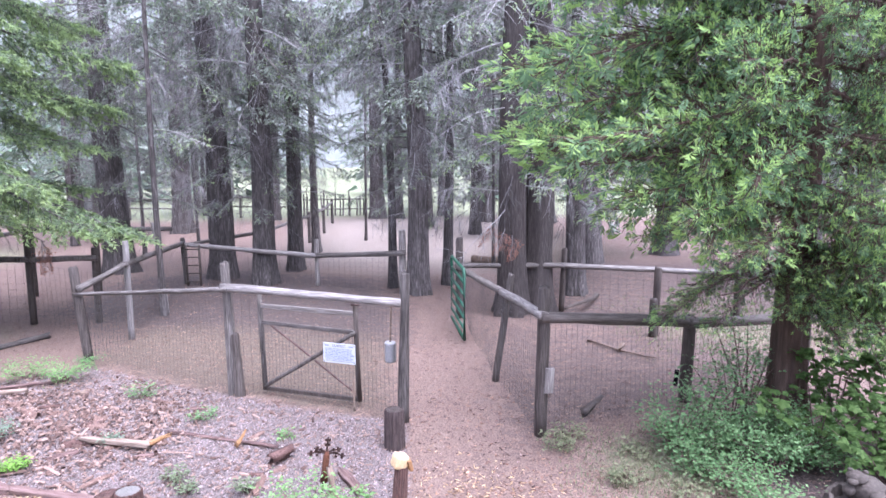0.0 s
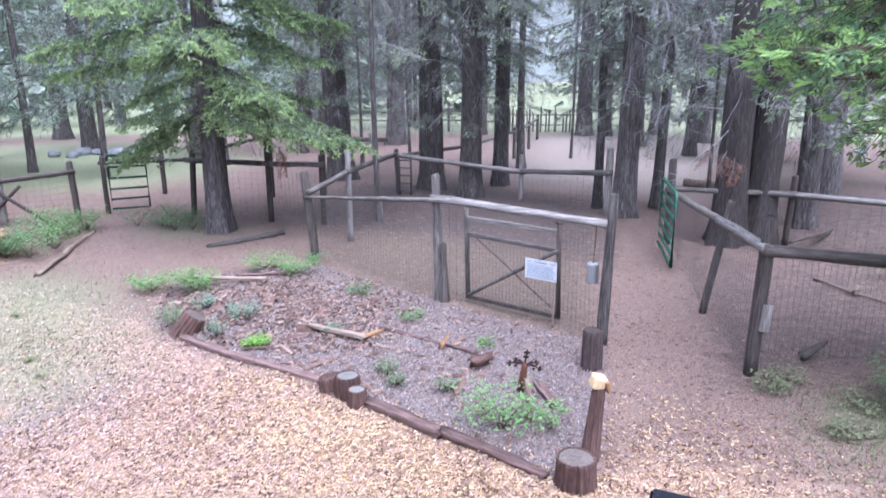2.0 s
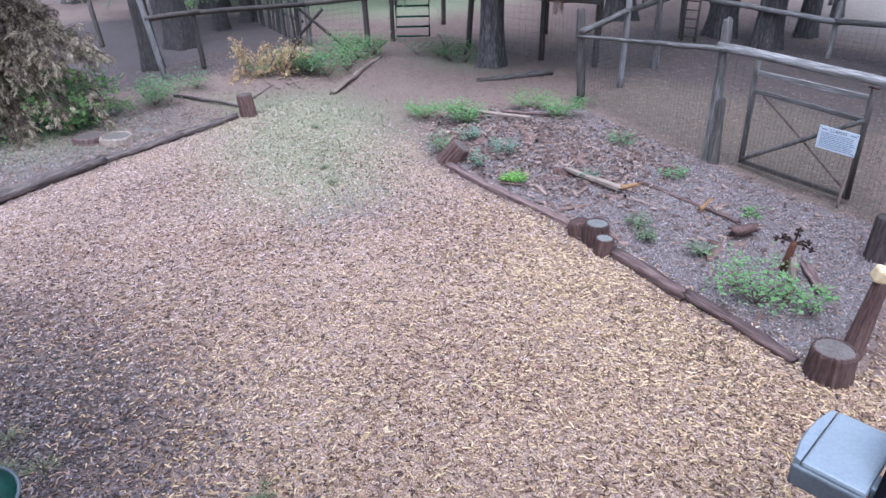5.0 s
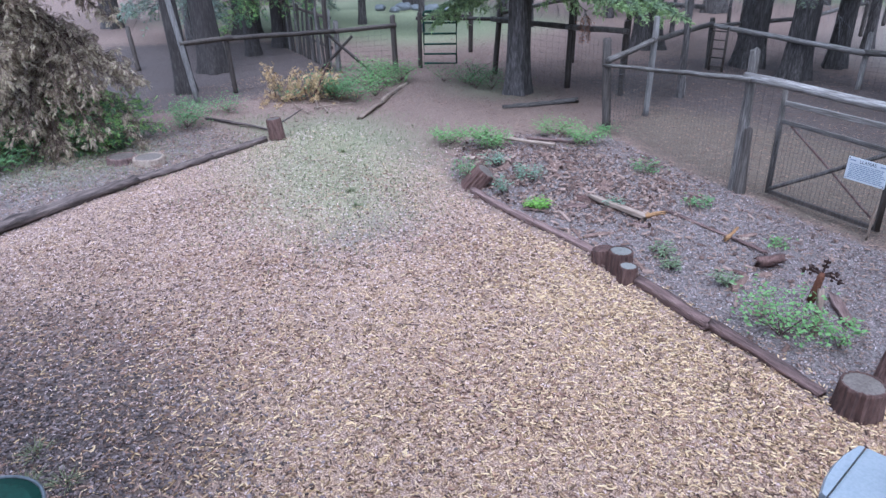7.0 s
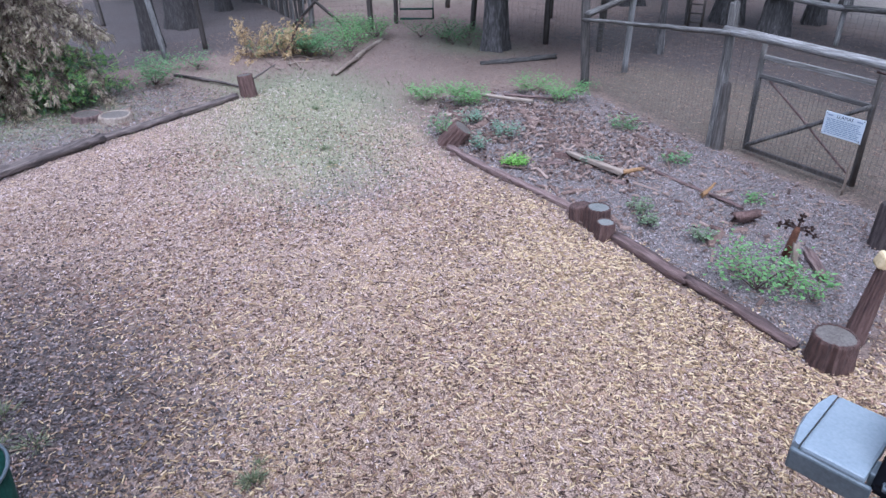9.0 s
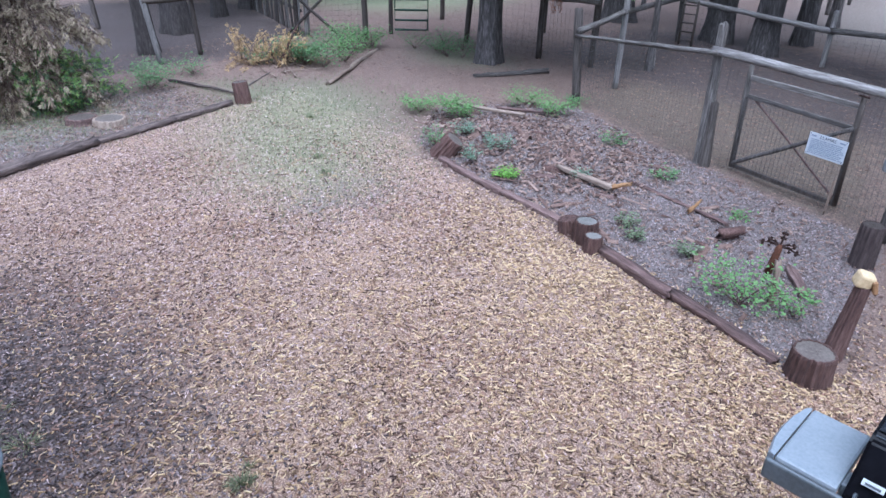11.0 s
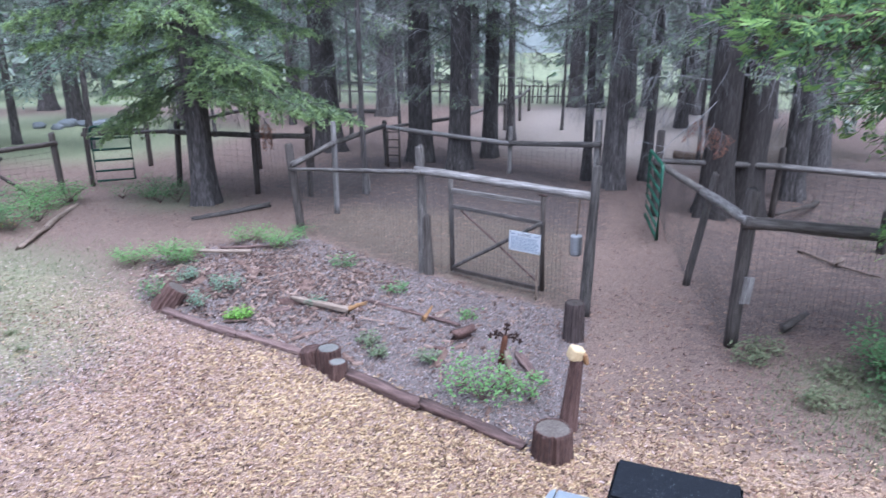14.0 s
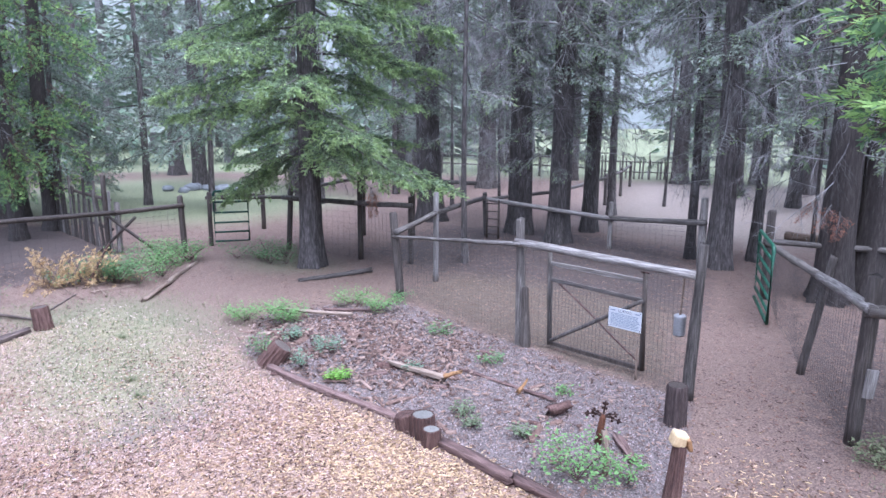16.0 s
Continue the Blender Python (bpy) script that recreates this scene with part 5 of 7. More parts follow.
# ---- stumps, logs and debris ----
def stump(x, y, r, h, seed, label, tilt=(0, 0), cut=CUT, bark=STUMP_BARK, r2=None, z=0.0, name="stump", rz=0):
    t = thing(name, label, "stump", x, y, z, rz)
    t.matrix_basis = pose(x, y, z, tilt[0], tilt[1], rz)
    rng = random.Random(seed)
    g, n = Geo(), 34
    ph = rng.uniform(0, 6)
    prof = [rng.uniform(-0.04, 0.04) + 0.02 * math.sin(3 * 6.283 * k / n + ph) + (0.045 if k % 2 else -0.035) for k in range(n)]
    levels = [(-0.06, 1.1), (h * 0.25, 1.04), (h * 0.6, 1.0), (h * 0.93, 0.98), (h + 0.004, 0.93), (h + 0.004, 0.86), (h - 0.012, 0.83)]
    for zz, s in levels:
        rr = r + ((r2 or r) - r) * zz / h
        for k in range(n):
            q = rr * s * (1 + prof[k] + rng.uniform(-0.015, 0.015))
            g.v.append((q * math.cos(6.283 * k / n), q * math.sin(6.283 * k / n), zz))
    for i in range(len(levels) - 1):
        for k in range(n):
            a = i * n
            g.f.append((a + k, a + (k + 1) % n, a + n + (k + 1) % n, a + n + k))
            g.m.append(0)
    part("bark", g, [bark], t)
    g = Geo()
    for ring, (s, zz) in enumerate(((0.0, 0.004), (0.35, 0.003), (0.65, 0.001), (0.86, -0.003), (0.87, -0.02))):
        for k in range(n):
            q = (r2 or r) * s * (1 + prof[k] * (0.55 if s > 0.6 else 0.3))
            g.v.append((q * math.cos(6.283 * k / n), q * math.sin(6.283 * k / n), h + zz + rng.uniform(-0.001, 0.001)))
    for i in range(4):
        for k in range(n):
            a = i * n
            g.f.append((a + k, a + n + k, a + n + (k + 1) % n, a + (k + 1) % n))
            g.m.append(0)
    part("cut_face", g, [cut], t, "pale sawn end grain")
    return t


stump(-0.17, 4.75, 0.146, 0.225, 301, "short sawn log standing at the bed's corner")
stump(-2.36, 5.72, 0.115, 0.2, 302, "sawn log end with a grey top in the bed's edge", cut=GREYCUT)
stump(-2.56, 5.80, 0.11, 0.13, 305, "rough weathered log end in the bed's edge", (0, -12), STUMP_BARK)
stump(-2.21, 5.56, 0.085, 0.15, 303, "smaller grey-topped sawn log end beside another", cut=GREYCUT)
stump(-8.58, 6.61, 0.118, 0.33, 304, "reddish sawn tree stump at the log corner", (3, -6), bark=STUMP_BARK)
stump(-4.86, 6.74, 0.13, 0.28, 306, "leaning cut log at the bed's far corner", (-14, 34))
stump(-9.39, 4.49, 0.2, 0.105, 307, "flat sawn wood round lying on the gravel", bark=EDGE, name="wood_round")
stump(-9.04, 4.7, 0.21, 0.11, 308, "pale flat sawn wood round on the gravel", bark=PALEWOOD, name="wood_round")
stump(-0.12, 6.85, 0.1, 0.42, 309, "dark rotten stub at the foot of the gate post", cut=DARKWOOD, bark=DARKSTUB)
knob = stump(-0.075, 5.12, 0.068, 0.61, 310, "leaning bark-covered post with a fresh yellow cut", (-5, 4), STUMP_BARK, STUMP_BARK, r2=0.05)
g = Geo()
g.box((-0.015, -0.01, 0.655), (0.115, 0.105, 0.11), 0, 0.022, Euler((0.2, 0.16, 0.5)).to_matrix())
g.box((0.055, 0.0, 0.63), (0.035, 0.09, 0.1), 1, 0.012, Euler((0.1, -0.35, 0.4)).to_matrix())
part("cut_block", g, [FRESHCUT, ORANGE], knob, "fresh yellow chiselled wood")


def log(p, q, r0, r1, seed, label, material=EDGE, name="log", bend=0.02, category="log", lift=0.0):
    rng = random.Random(seed)
    p, q = Vector(p), Vector(q)
    ln = (q - p).length
    n = max(5, int(ln / 0.13))
    g = Geo()
    ph = rng.uniform(0, 6)
    pts = [Vector((ln * i / n, bend * ln * math.sin(3.1 * i / n + ph), rng.uniform(-0.006, 0.006))) for i in range(n + 1)]
    g.tube(pts, [(r0 + (r1 - r0) * i / n) * rng.uniform(0.84, 1.14) for i in range(n + 1)], 18, 0, 0.09, rng)
    prof = [1 + rng.uniform(-0.2, 0.14) - (0.1 if k % 3 == 0 else 0) for k in range(18)]
    for i, v in enumerate(g.v):
        c0, s0 = pts[i // 18], prof[i % 18]
        g.v[i] = (v[0] + (rng.uniform(-0.04, 0.04) if i < 18 or i >= 18 * n else 0), c0.y + (v[1] - c0.y) * s0, c0.z + (v[2] - c0.z) * s0 * 0.88)
    m = Matrix.Translation(p + Vector((0, 0, lift))) @ (q - p).to_track_quat("X", "Z").to_matrix().to_4x4()
    return solid(name, g, [material], label, category, m, smooth=True)


log((-4.75, 6.58, 0.02), (-3.6, 6.17, 0.025), 0.045, 0.048, 401, "reddish edging log along the gravel bed")
log((-3.62, 6.2, 0.025), (-2.7, 5.87, 0.02), 0.048, 0.045, 402, "reddish edging log along the gravel bed")
log((-2.1, 5.55, 0.028), (-1.3, 5.19, 0.03), 0.06, 0.062, 403, "thick bark-covered edging log of the gravel bed")
log((-1.32, 5.2, 0.03), (-0.38, 4.76, 0.03), 0.062, 0.056, 404, "thick bark-covered edging log of the gravel bed")
log((-7.85, 1.2, 0.05), (-8.42, 4.14, 0.05), 0.09, 0.075, 405, "long dark brown edging log along the wood chips", LOGBARK)
log((-8.45, 4.16, 0.045), (-8.55, 5.35, 0.045), 0.058, 0.052, 406, "long brown edging log along the wood chips", LOGBARK)
log((-8.55, 5.33, 0.045), (-8.62, 6.42, 0.04), 0.052, 0.05, 432, "brown edging log ending at the stump", LOGBARK)
log((-8.95, 6.75, 0.03), (-10.53, 6.68, 0.03), 0.02, 0.028, 407, "thin dark pole lying at the bed's end", LOGBARK, bend=0.05)
log((-8.52, 6.7, 0.28), (-8.62, 7.2, 0.36), 0.017, 0.009, 408, "stick leaning against the stump", DARKWOOD, "stick", category="stick")
log((-8.46, 8.25, 0.03), (-8.82, 9.32, 0.03), 0.05, 0.042, 409, "rough brown edging pole beside the path", PALEWOOD, bend=0.05)
log((-8.82, 9.32, 0.03), (-9.7, 10.9, 0.03), 0.045, 0.035, 410, "rough brown edging pole beside the path", PALEWOOD, bend=0.04)
log((-6.8, 10.35, 0.04), (-6.05, 11.64, 0.045), 0.042, 0.055, 412, "grey fallen log at the foot of the fir", RAIL)
log((-3.39, 7.12, 0.1), (-2.64, 6.92, 0.08), 0.035, 0.045, 413, "pale split stick on the bark heap", PALEWOOD, "stick", category="stick")
log((-5.95, 8.5, 0.1), (-4.75, 8.62, 0.12), 0.03, 0.035, 414, "pale barked branch on the bark heap", PALEWOOD, "stick", category="stick")
log((-5.4, 8.9, 0.05), (-4.6, 9.1, 0.06), 0.03, 0.025, 415, "brown stick in the gravel bed", EDGE, "stick", category="stick")
log((-2.6, 7.35, 0.03), (-1.35, 6.95, 0.03), 0.022, 0.02, 416, "reddish strip of bark in the gravel", EDGE, "stick", category="stick")
log((-0.62, 6.3, 0.04), (-0.42, 5.85, 0.06), 0.045, 0.05, 417, "short reddish log in the gravel", EDGE, "log_piece")
log((-0.60, 5.58, 0.02), (-0.66, 5.68, 0.36), 0.035, 0.028, 418, "pale peeled stake leaning by the iron cross", PALEWOOD, "stake", category="stake")
log((-1.33, 6.55, 0.07), (-1.15, 6.72, 0.1), 0.05, 0.055, 419, "short red-brown log end in the gravel", STUMP_BARK, "log_piece")
log((-2.66, 6.95, 0.08), (-2.45, 6.98, 0.16), 0.032, 0.02, 420, "splintered orange wood on the gravel", ORANGE, "wood_splinter", category="wood")
log((-1.75, 6.95, 0.05), (-1.68, 6.98, 0.16), 0.03, 0.014, 421, "upright splinter of orange-brown wood", ORANGE, "wood_splinter", category="wood")
log((2.9, 10.6, 0.03), (3.7, 9.6, 0.06), 0.02, 0.015, 422, "bare grey branch lying in the pen", PALEWOOD, "branch", 0.08, "branch")
log((3.25, 10.0, 0.05), (3.33, 10.1, 0.12), 0.03, 0.035, 423, "pale broken branch end in the pen", PALEWOOD, "branch", 0.05, "branch")
log((2.05, 7.55, 0.05), (2.3, 7.75, 0.16), 0.05, 0.03, 425, "dark rotten wood piece by the wire", DARKWOOD, "log_piece")
log((3.9, 13.9, 0.1), (3.0, 12.0, 0.25), 0.05, 0.03, 426, "dark fallen branch in the pen", DARKWOOD, "branch", 0.06, "branch")
log((1.9, 19.0, 0.1), (3.8, 17.6, 0.15), 0.16, 0.12, 427, "fallen log behind the double fir", PALEWOOD)
log((-4.62, 13.4, 0.0), (-4.9, 13.5, 1.75), 0.045, 0.03, 428, "pale thin pole standing in the pen", FENCE, "pole", category="pole")
log((-0.62, 7.95, 0.0), (-0.61, 7.93, 0.36), 0.014, 0.012, 430, "thin pale stake standing beside the gate", PALEWOOD, "stake", 0.01, "stake")
log((-10.06, 8.59, 0.02), (-9.8, 8.9, 0.72), 0.034, 0.02, 429, "broken branch standing in the brush heap", STUMP_BARK, "branch", 0.03, "branch")


def iron_cross():
    t = thing("iron_cross", "rusty iron garden cross with leaf-shaped ends", "garden ornament", -0.75, 5.92, 0, 6)
    t.matrix_basis = pose(-0.75, 5.92, 0, 0, 7, 6)
    g = Geo()
    g.tube([(-0.01, 0, -0.02), (-0.005, 0, 0.16), (0, 0, 0.2)], [0.008, 0.009, 0.01], 6)
    part("spike", g, [BLACKIRON], t)
    g = Geo()
    g.tube([(0, 0, 0.13), (0, 0, 0.25), (0, 0, 0.37), (0, 0, 0.41)], [0.036, 0.032, 0.03, 0.014], 10, 0, 0.06, random.Random(2))
    part("shaft", g, [RUST], t, smooth=True)
    for x0, z0, x1, z1 in ((0, 0.39, -0.14, 0.385), (0, 0.39, 0.14, 0.375), (0, 0.4, 0.0, 0.515), (0, 0.39, 0.1, 0.43), (0, 0.39, -0.09, 0.425)):
        g = Geo()
        g.tube([(x0, 0, z0), ((x0 + x1) / 2, 0.01, (z0 + z1) / 2 + 0.012), (x1, 0, z1)], [0.011, 0.009, 0.006], 6)
        leaves = []
        d = Vector((x1 - x0, 0, z1 - z0)).normalized()
        u = Vector((-d.z, 0, d.x))
        c = Vector((x1, 0, z1))
        for s in (0.52, 0.9):
            for sg in (1, -1):
                b = Vector((x0, 0, z0)).lerp(c, s)
                e = b + (d * 0.7 + u * sg).normalized() * 0.034
                w = Vector((0, 0.004, 0))
                n = (d - u * sg * 0.6).normalized() * 0.014
                mid = b.lerp(e, 0.6)
                lf = Geo()
                for y in (w, -w):
                    lf.face((b + y, mid + n + y, e + y, mid - n + y))
                ring = [b, mid + n, e, mid - n]
                for k in range(4):
                    lf.face((ring[k] + w, ring[k] - w, ring[(k + 1) % 4] - w, ring[(k + 1) % 4] + w))
                leaves.append(lf)
        g.tube([c, c + d * 0.03], [0.013, 0.003], 6)
        arm = part("arm", g, [BLACKIRON], t)
        for lf in leaves:
            part("leaf", lf, [BLACKIRON], arm)


iron_cross()

g = Geo()
g.tube([(0, 0, 0), (0, 0, 0.02), (0, 0, 0.2), (0, 0, 0.22), (0, 0, 0.235)], [0.058, 0.064, 0.064, 0.068, 0.058], 16)
can = thing("hanging_can", "dull tin can hung inside the gate post", "can", -0.17, 7.72, 0.66)
part("body", g, [TIN], can, smooth=True)
g = Geo()
g.tube([(0, 0, 0.23), (0.01, 0, 0.45), (0.02, -0.02, 0.74)], [0.012, 0.012, 0.012], 5)
part("strap", g, [PALEWOOD], can, "pale hanging strap")
g = Geo()
g.box((0, 0, 0), (0.05, 0.04, 0.2), 0, 0.012)
solid("insulator_box", g, [BLACK], "small black box fixed to the fence post", "box", pose(3.22, 7.78, 0.36, 4, 3, 0))


# ---- the gas grill by the house ----
def grill():
    t = thing("gas_grill", "black and grey gas barbecue wet with rain", "barbecue", 0.49, 2.74, 0, -9.5)

    def prism(profile, x0, x1, slot=0):
        g = Geo()
        a = [(x0, y, z) for y, z in profile]
        b = [(x1, y, z) for y, z in profile]
        g.v = a + b
        n = len(profile)
        g.f = [tuple(range(n)), tuple(range(2 * n - 1, n - 1, -1))] + [(k, n + k, n + (k + 1) % n, (k + 1) % n) for k in range(n)]
        g.m = [slot] * len(g.f)
        return g
    body = Geo()
    body.box((0, -0.02, 0.42), (0.58, 0.46, 0.72), 0, 0.012)
    part("cabinet", body, [BLACK], t)
    lid = prism([(0.28, 0.86), (0.29, 1.06), (0.25, 1.135), (-0.04, 1.125), (-0.075, 1.105), (-0.2, 0.9), (-0.2, 0.86)], -0.285, 0.285)
    bm = bmesh.new()
    me = lid.mesh("lid", [BLACK])
    bm.from_mesh(me)
    bmesh.ops.recalc_face_normals(bm, faces=bm.faces)
    bmesh.ops.bevel(bm, geom=bm.edges[:], offset=0.012, segments=2, affect="EDGES")
    bm.to_mesh(me)
    bm.free()
    lid_ob = part("lid", me, None, t)
    lid_ob.matrix_basis = Matrix.LocRotScale((-0.055, 0, 0.025), None, (0.93, 1, 1))
    top = Geo()
    top.box((0, 0.105, 1.137), (0.54, 0.26, 0.008), 0, 0.003, Euler((0.035, 0, 0)).to_matrix())
    part("lid_top", top, [BLACKTOP], lid_ob, "rain-spotted textured black panel")
    g, rng = Geo(), random.Random(12)
    for k in range(150):
        x, y, r = rng.uniform(-0.26, 0.26), rng.uniform(-0.01, 0.22), rng.choice((0.0009, 0.0012, 0.0018))
        z = 1.141 + (y - 0.105) * 0.035
        g.tube([(x, y, z), (x, y, z + r * 0.5), (x, y, z + r)], [r, r * 0.8, r * 0.2], 5)
    tagged(part("rain_drops", g, [WATER], lid_ob, "small drops of rain"), kind="stuff")
    # thin grey tube that draws the highlight on the black lid's front edge
    g = Geo()
    g.tube([(-0.27, -0.052, 1.122), (0.27, -0.052, 1.122)], [0.0035, 0.0035], 8)
    part("lip", g, [GREYDARK], lid_ob, "rounded front lip of the lid, grey for its highlight", True)
    g = Geo()
    g.tube([(-0.24, -0.215, 0.945), (-0.24, -0.25, 0.95), (0.24, -0.25, 0.95), (0.24, -0.215, 0.945)], [0.01] * 4, 8)
    part("handle", g, [GREYDARK], lid_ob, "dark grey bar handle", True)
    g = Geo()
    g.box((-0.2, -0.17, 0.985), (0.085, 0.006, 0.026), 0, 0.001, Euler((-0.55, 0, 0)).to_matrix())
    plate = part("badge", g, [WHITE], lid_ob, "small pale maker's plate")
    g = Geo()
    g.box((-0.2, -0.174, 0.984), (0.06, 0.004, 0.01), 0, 0, Euler((-0.55, 0, 0)).to_matrix())
    part("badge_bar", g, [INKDARK], lid_ob)
    g = Geo()
    g.box((0, -0.22, 0.84), (0.6, 0.05, 0.09), 0, 0.01)
    part("control_panel", g, [GREYDARK], t)
    for x in (-0.18, 0, 0.18):
        g = Geo()
        g.tube([(x, -0.245, 0.84), (x, -0.275, 0.84)], [0.025, 0.02], 12)
        part("knob", g, [BLACK], t, smooth=True)
    for sx, name in ((-1, "left"), (1, "right")):
        sh = Geo()
        sh.box((sx * 0.46, 0.0, 0.925), (0.24, 0.43, 0.05), 0, 0.014)
        shelf = part("side_shelf", sh, [GREYPLASTIC], t, "grey moulded side shelf")
        g = Geo()
        bow = [(0.584, -0.21), (0.612, -0.2), (0.632, -0.1), (0.638, 0.0), (0.632, 0.1), (0.612, 0.2), (0.584, 0.21)]
        for zz, inset in ((0.885, 0.0), (0.935, 0.0), (0.947, 0.008)):
            g.v += [(sx * (x - (inset if x > 0.6 else 0)), y, zz) for x, y in bow]
        for lv in (0, 7):
            g.f += [(lv + k, lv + (k + 1) % 7, lv + 7 + (k + 1) % 7, lv + 7 + k)[::1 if sx > 0 else -1] for k in range(7)]
        g.f.append(tuple(range(14, 21))[::1 if sx > 0 else -1])
        g.m = [0] * len(g.f)
        part("end_cap", g, [GREYDARK if sx > 0 else GREYPLASTIC], shelf)
        g = Geo()
        g.box((sx * 0.46, -0.215, 0.875), (0.3, 0.025, 0.1), 0, 0.01)
        part("front_skirt", g, [GREYDARK], shelf)
        g = Geo()
        g.box((sx * 0.325, -0.12, 0.915), (0.03, 0.1, 0.07), 0, 0.008)
        part("bracket", g, [GREYDARK], shelf)
    for x in (-0.26, 0.26):
        for y in (-0.2, 0.17):
            g = Geo()
            g.tube([(x - 0.02, y, 0.04), (x + 0.02, y, 0.04)], [0.045, 0.045], 12)
            part("wheel", g, [BLACK], t, smooth=True)


grill()


def bin_():
    t = thing("garden_bin", "dark green bin with a dull grey rim", "bin", -3.07, 0.56, 0, 20)
    g = Geo()
    g.tube([(0, 0, 0), (0, 0, 0.3), (0, 0, 0.62)], [0.2, 0.23, 0.25], 20)
    part("body", g, [DKGREEN], t, smooth=True)
    g = Geo()
    n = 28
    g.tube([(0.255 * math.cos(6.2832 * k / n), 0.255 * math.sin(6.2832 * k / n), 0.62) for k in range(n + 1)], [0.009] * (n + 1), 6)
    part("rim", g, [GREYDARK], t, "dull grey rim", True)
    g = Geo()
    g.tube([(0, 0, 0.6), (0, 0, 0.63), (0, 0, 0.65)], [0.235, 0.2, 0.03], 20)
    part("lid", g, [DKGREEN], t, smooth=True)


bin_()

# the hollow old stump at the edge of the thicket, with a carved figure in it
def hollow_stump(x, y, rz):
    t = thing("hollow_stump", "weathered grey hollow stump with a ragged rim", "stump", x, y, 0, rz)
    rng = random.Random(330)
    g, n = Geo(), 30
    rim = [0.15 + 0.05 * math.sin(6.283 * k / n + 0.6) + rng.uniform(-0.025, 0.025) for k in range(n)]
    prof = [rng.uniform(-0.05, 0.05) + (0.03 if k % 2 else -0.02) for k in range(n)]
    for r, top in ((0.27, 0), (0.248, 0.5), (0.24, 0.97), (0.226, 1.0), (0.205, 0.95), (0.195, 0.3), (0.0, 0.28)):
        for k in range(n):
            q = r * (1 + prof[k])
            g.v.append((q * math.cos(6.283 * k / n), q * 0.85 * math.sin(6.283 * k / n), rim[k] * top - (0.05 if top == 0 else 0)))
    for i in range(6):
        for k in range(n):
            g.f.append((i * n + k, i * n + (k + 1) % n, (i + 1) * n + (k + 1) % n, (i + 1) * n + k))
            g.m.append(1 if i == 2 else 0)
    part("shell", g, [CARVED, CUT], t)


def carved_figure(x, y, rz):
    """A plain rounded seated shape: body, head, muzzle, ears and arms in one mesh."""
    bm = bmesh.new()
    for c, r in (((0.05, 0.05, 0.2), (0.18, 0.14, 0.2)), ((-0.04, 0.0, 0.39), (0.1, 0.09, 0.09)), ((-0.07, -0.09, 0.365), (0.05, 0.05, 0.04)),
                 ((-0.1, 0.02, 0.47), (0.028, 0.02, 0.03)), ((0.03, 0.02, 0.475), (0.028, 0.02, 0.03)), ((0.15, -0.06, 0.2), (0.08, 0.09, 0.08)), ((-0.1, -0.05, 0.22), (0.06, 0.07, 0.09))):
        made = bmesh.ops.create_icosphere(bm, subdivisions=3, radius=1)["verts"]
        for v in made:
            q = 1 + 0.12 * noise.noise(v.co * 2 + Vector(c) * 9) + 0.05 * noise.noise(v.co * 6)
            v.co = Vector((v.co.x * r[0] * q + c[0], v.co.y * r[1] * q + c[1], v.co.z * r[2] * q + c[2]))
    me = bpy.data.meshes.new("carved_figure")
    bm.to_mesh(me)
    bm.free()
    me.materials.append(CARVED)
    me.polygons.foreach_set("use_smooth", [True] * len(me.polygons))
    solid("carved_figure", me, None, "weathered brown carved wooden figure in the hollow stump", "statue", pose(x, y, 0.03, 0, 0, rz) @ Matrix.Diagonal((0.86, 0.85, 0.62, 1)))


hollow_stump(3.82, 5.33, -36)
carved_figure(3.85, 5.37, -36)


def stone(seed, rx, ry, rz):
    bm = bmesh.new()
    bmesh.ops.create_icosphere(bm, subdivisions=3, radius=1)
    off = Vector((seed * 3.1, seed, 0))
    for v in bm.verts:
        q = 1 + 0.3 * noise.noise(v.co * 1.3 + off) + 0.1 * noise.noise(v.co * 3.5 + off)
        v.co = Vector((v.co.x * rx * q, v.co.y * ry * q, v.co.z * rz * q))
    me = bpy.data.meshes.new("stone")
    bm.to_mesh(me)
    bm.free()
    me.materials.append(PALESTONE)
    me.polygons.foreach_set("use_smooth", [True] * len(me.polygons))
    return me


# a row of pale stones beyond the path gate
_r = random.Random(55)
for k in range(15):
    s = _r.uniform(0.14, 0.32)
    solid("stone", stone(k, s, s * 0.8, s * 0.65), None, "pale blue-grey field stone beyond the gate", "rock", pose(STONES[0] + _r.uniform(-1.8, 1.8), STONES[1] + _r.uniform(-0.9, 0.9), s * 0.3), "field stones")


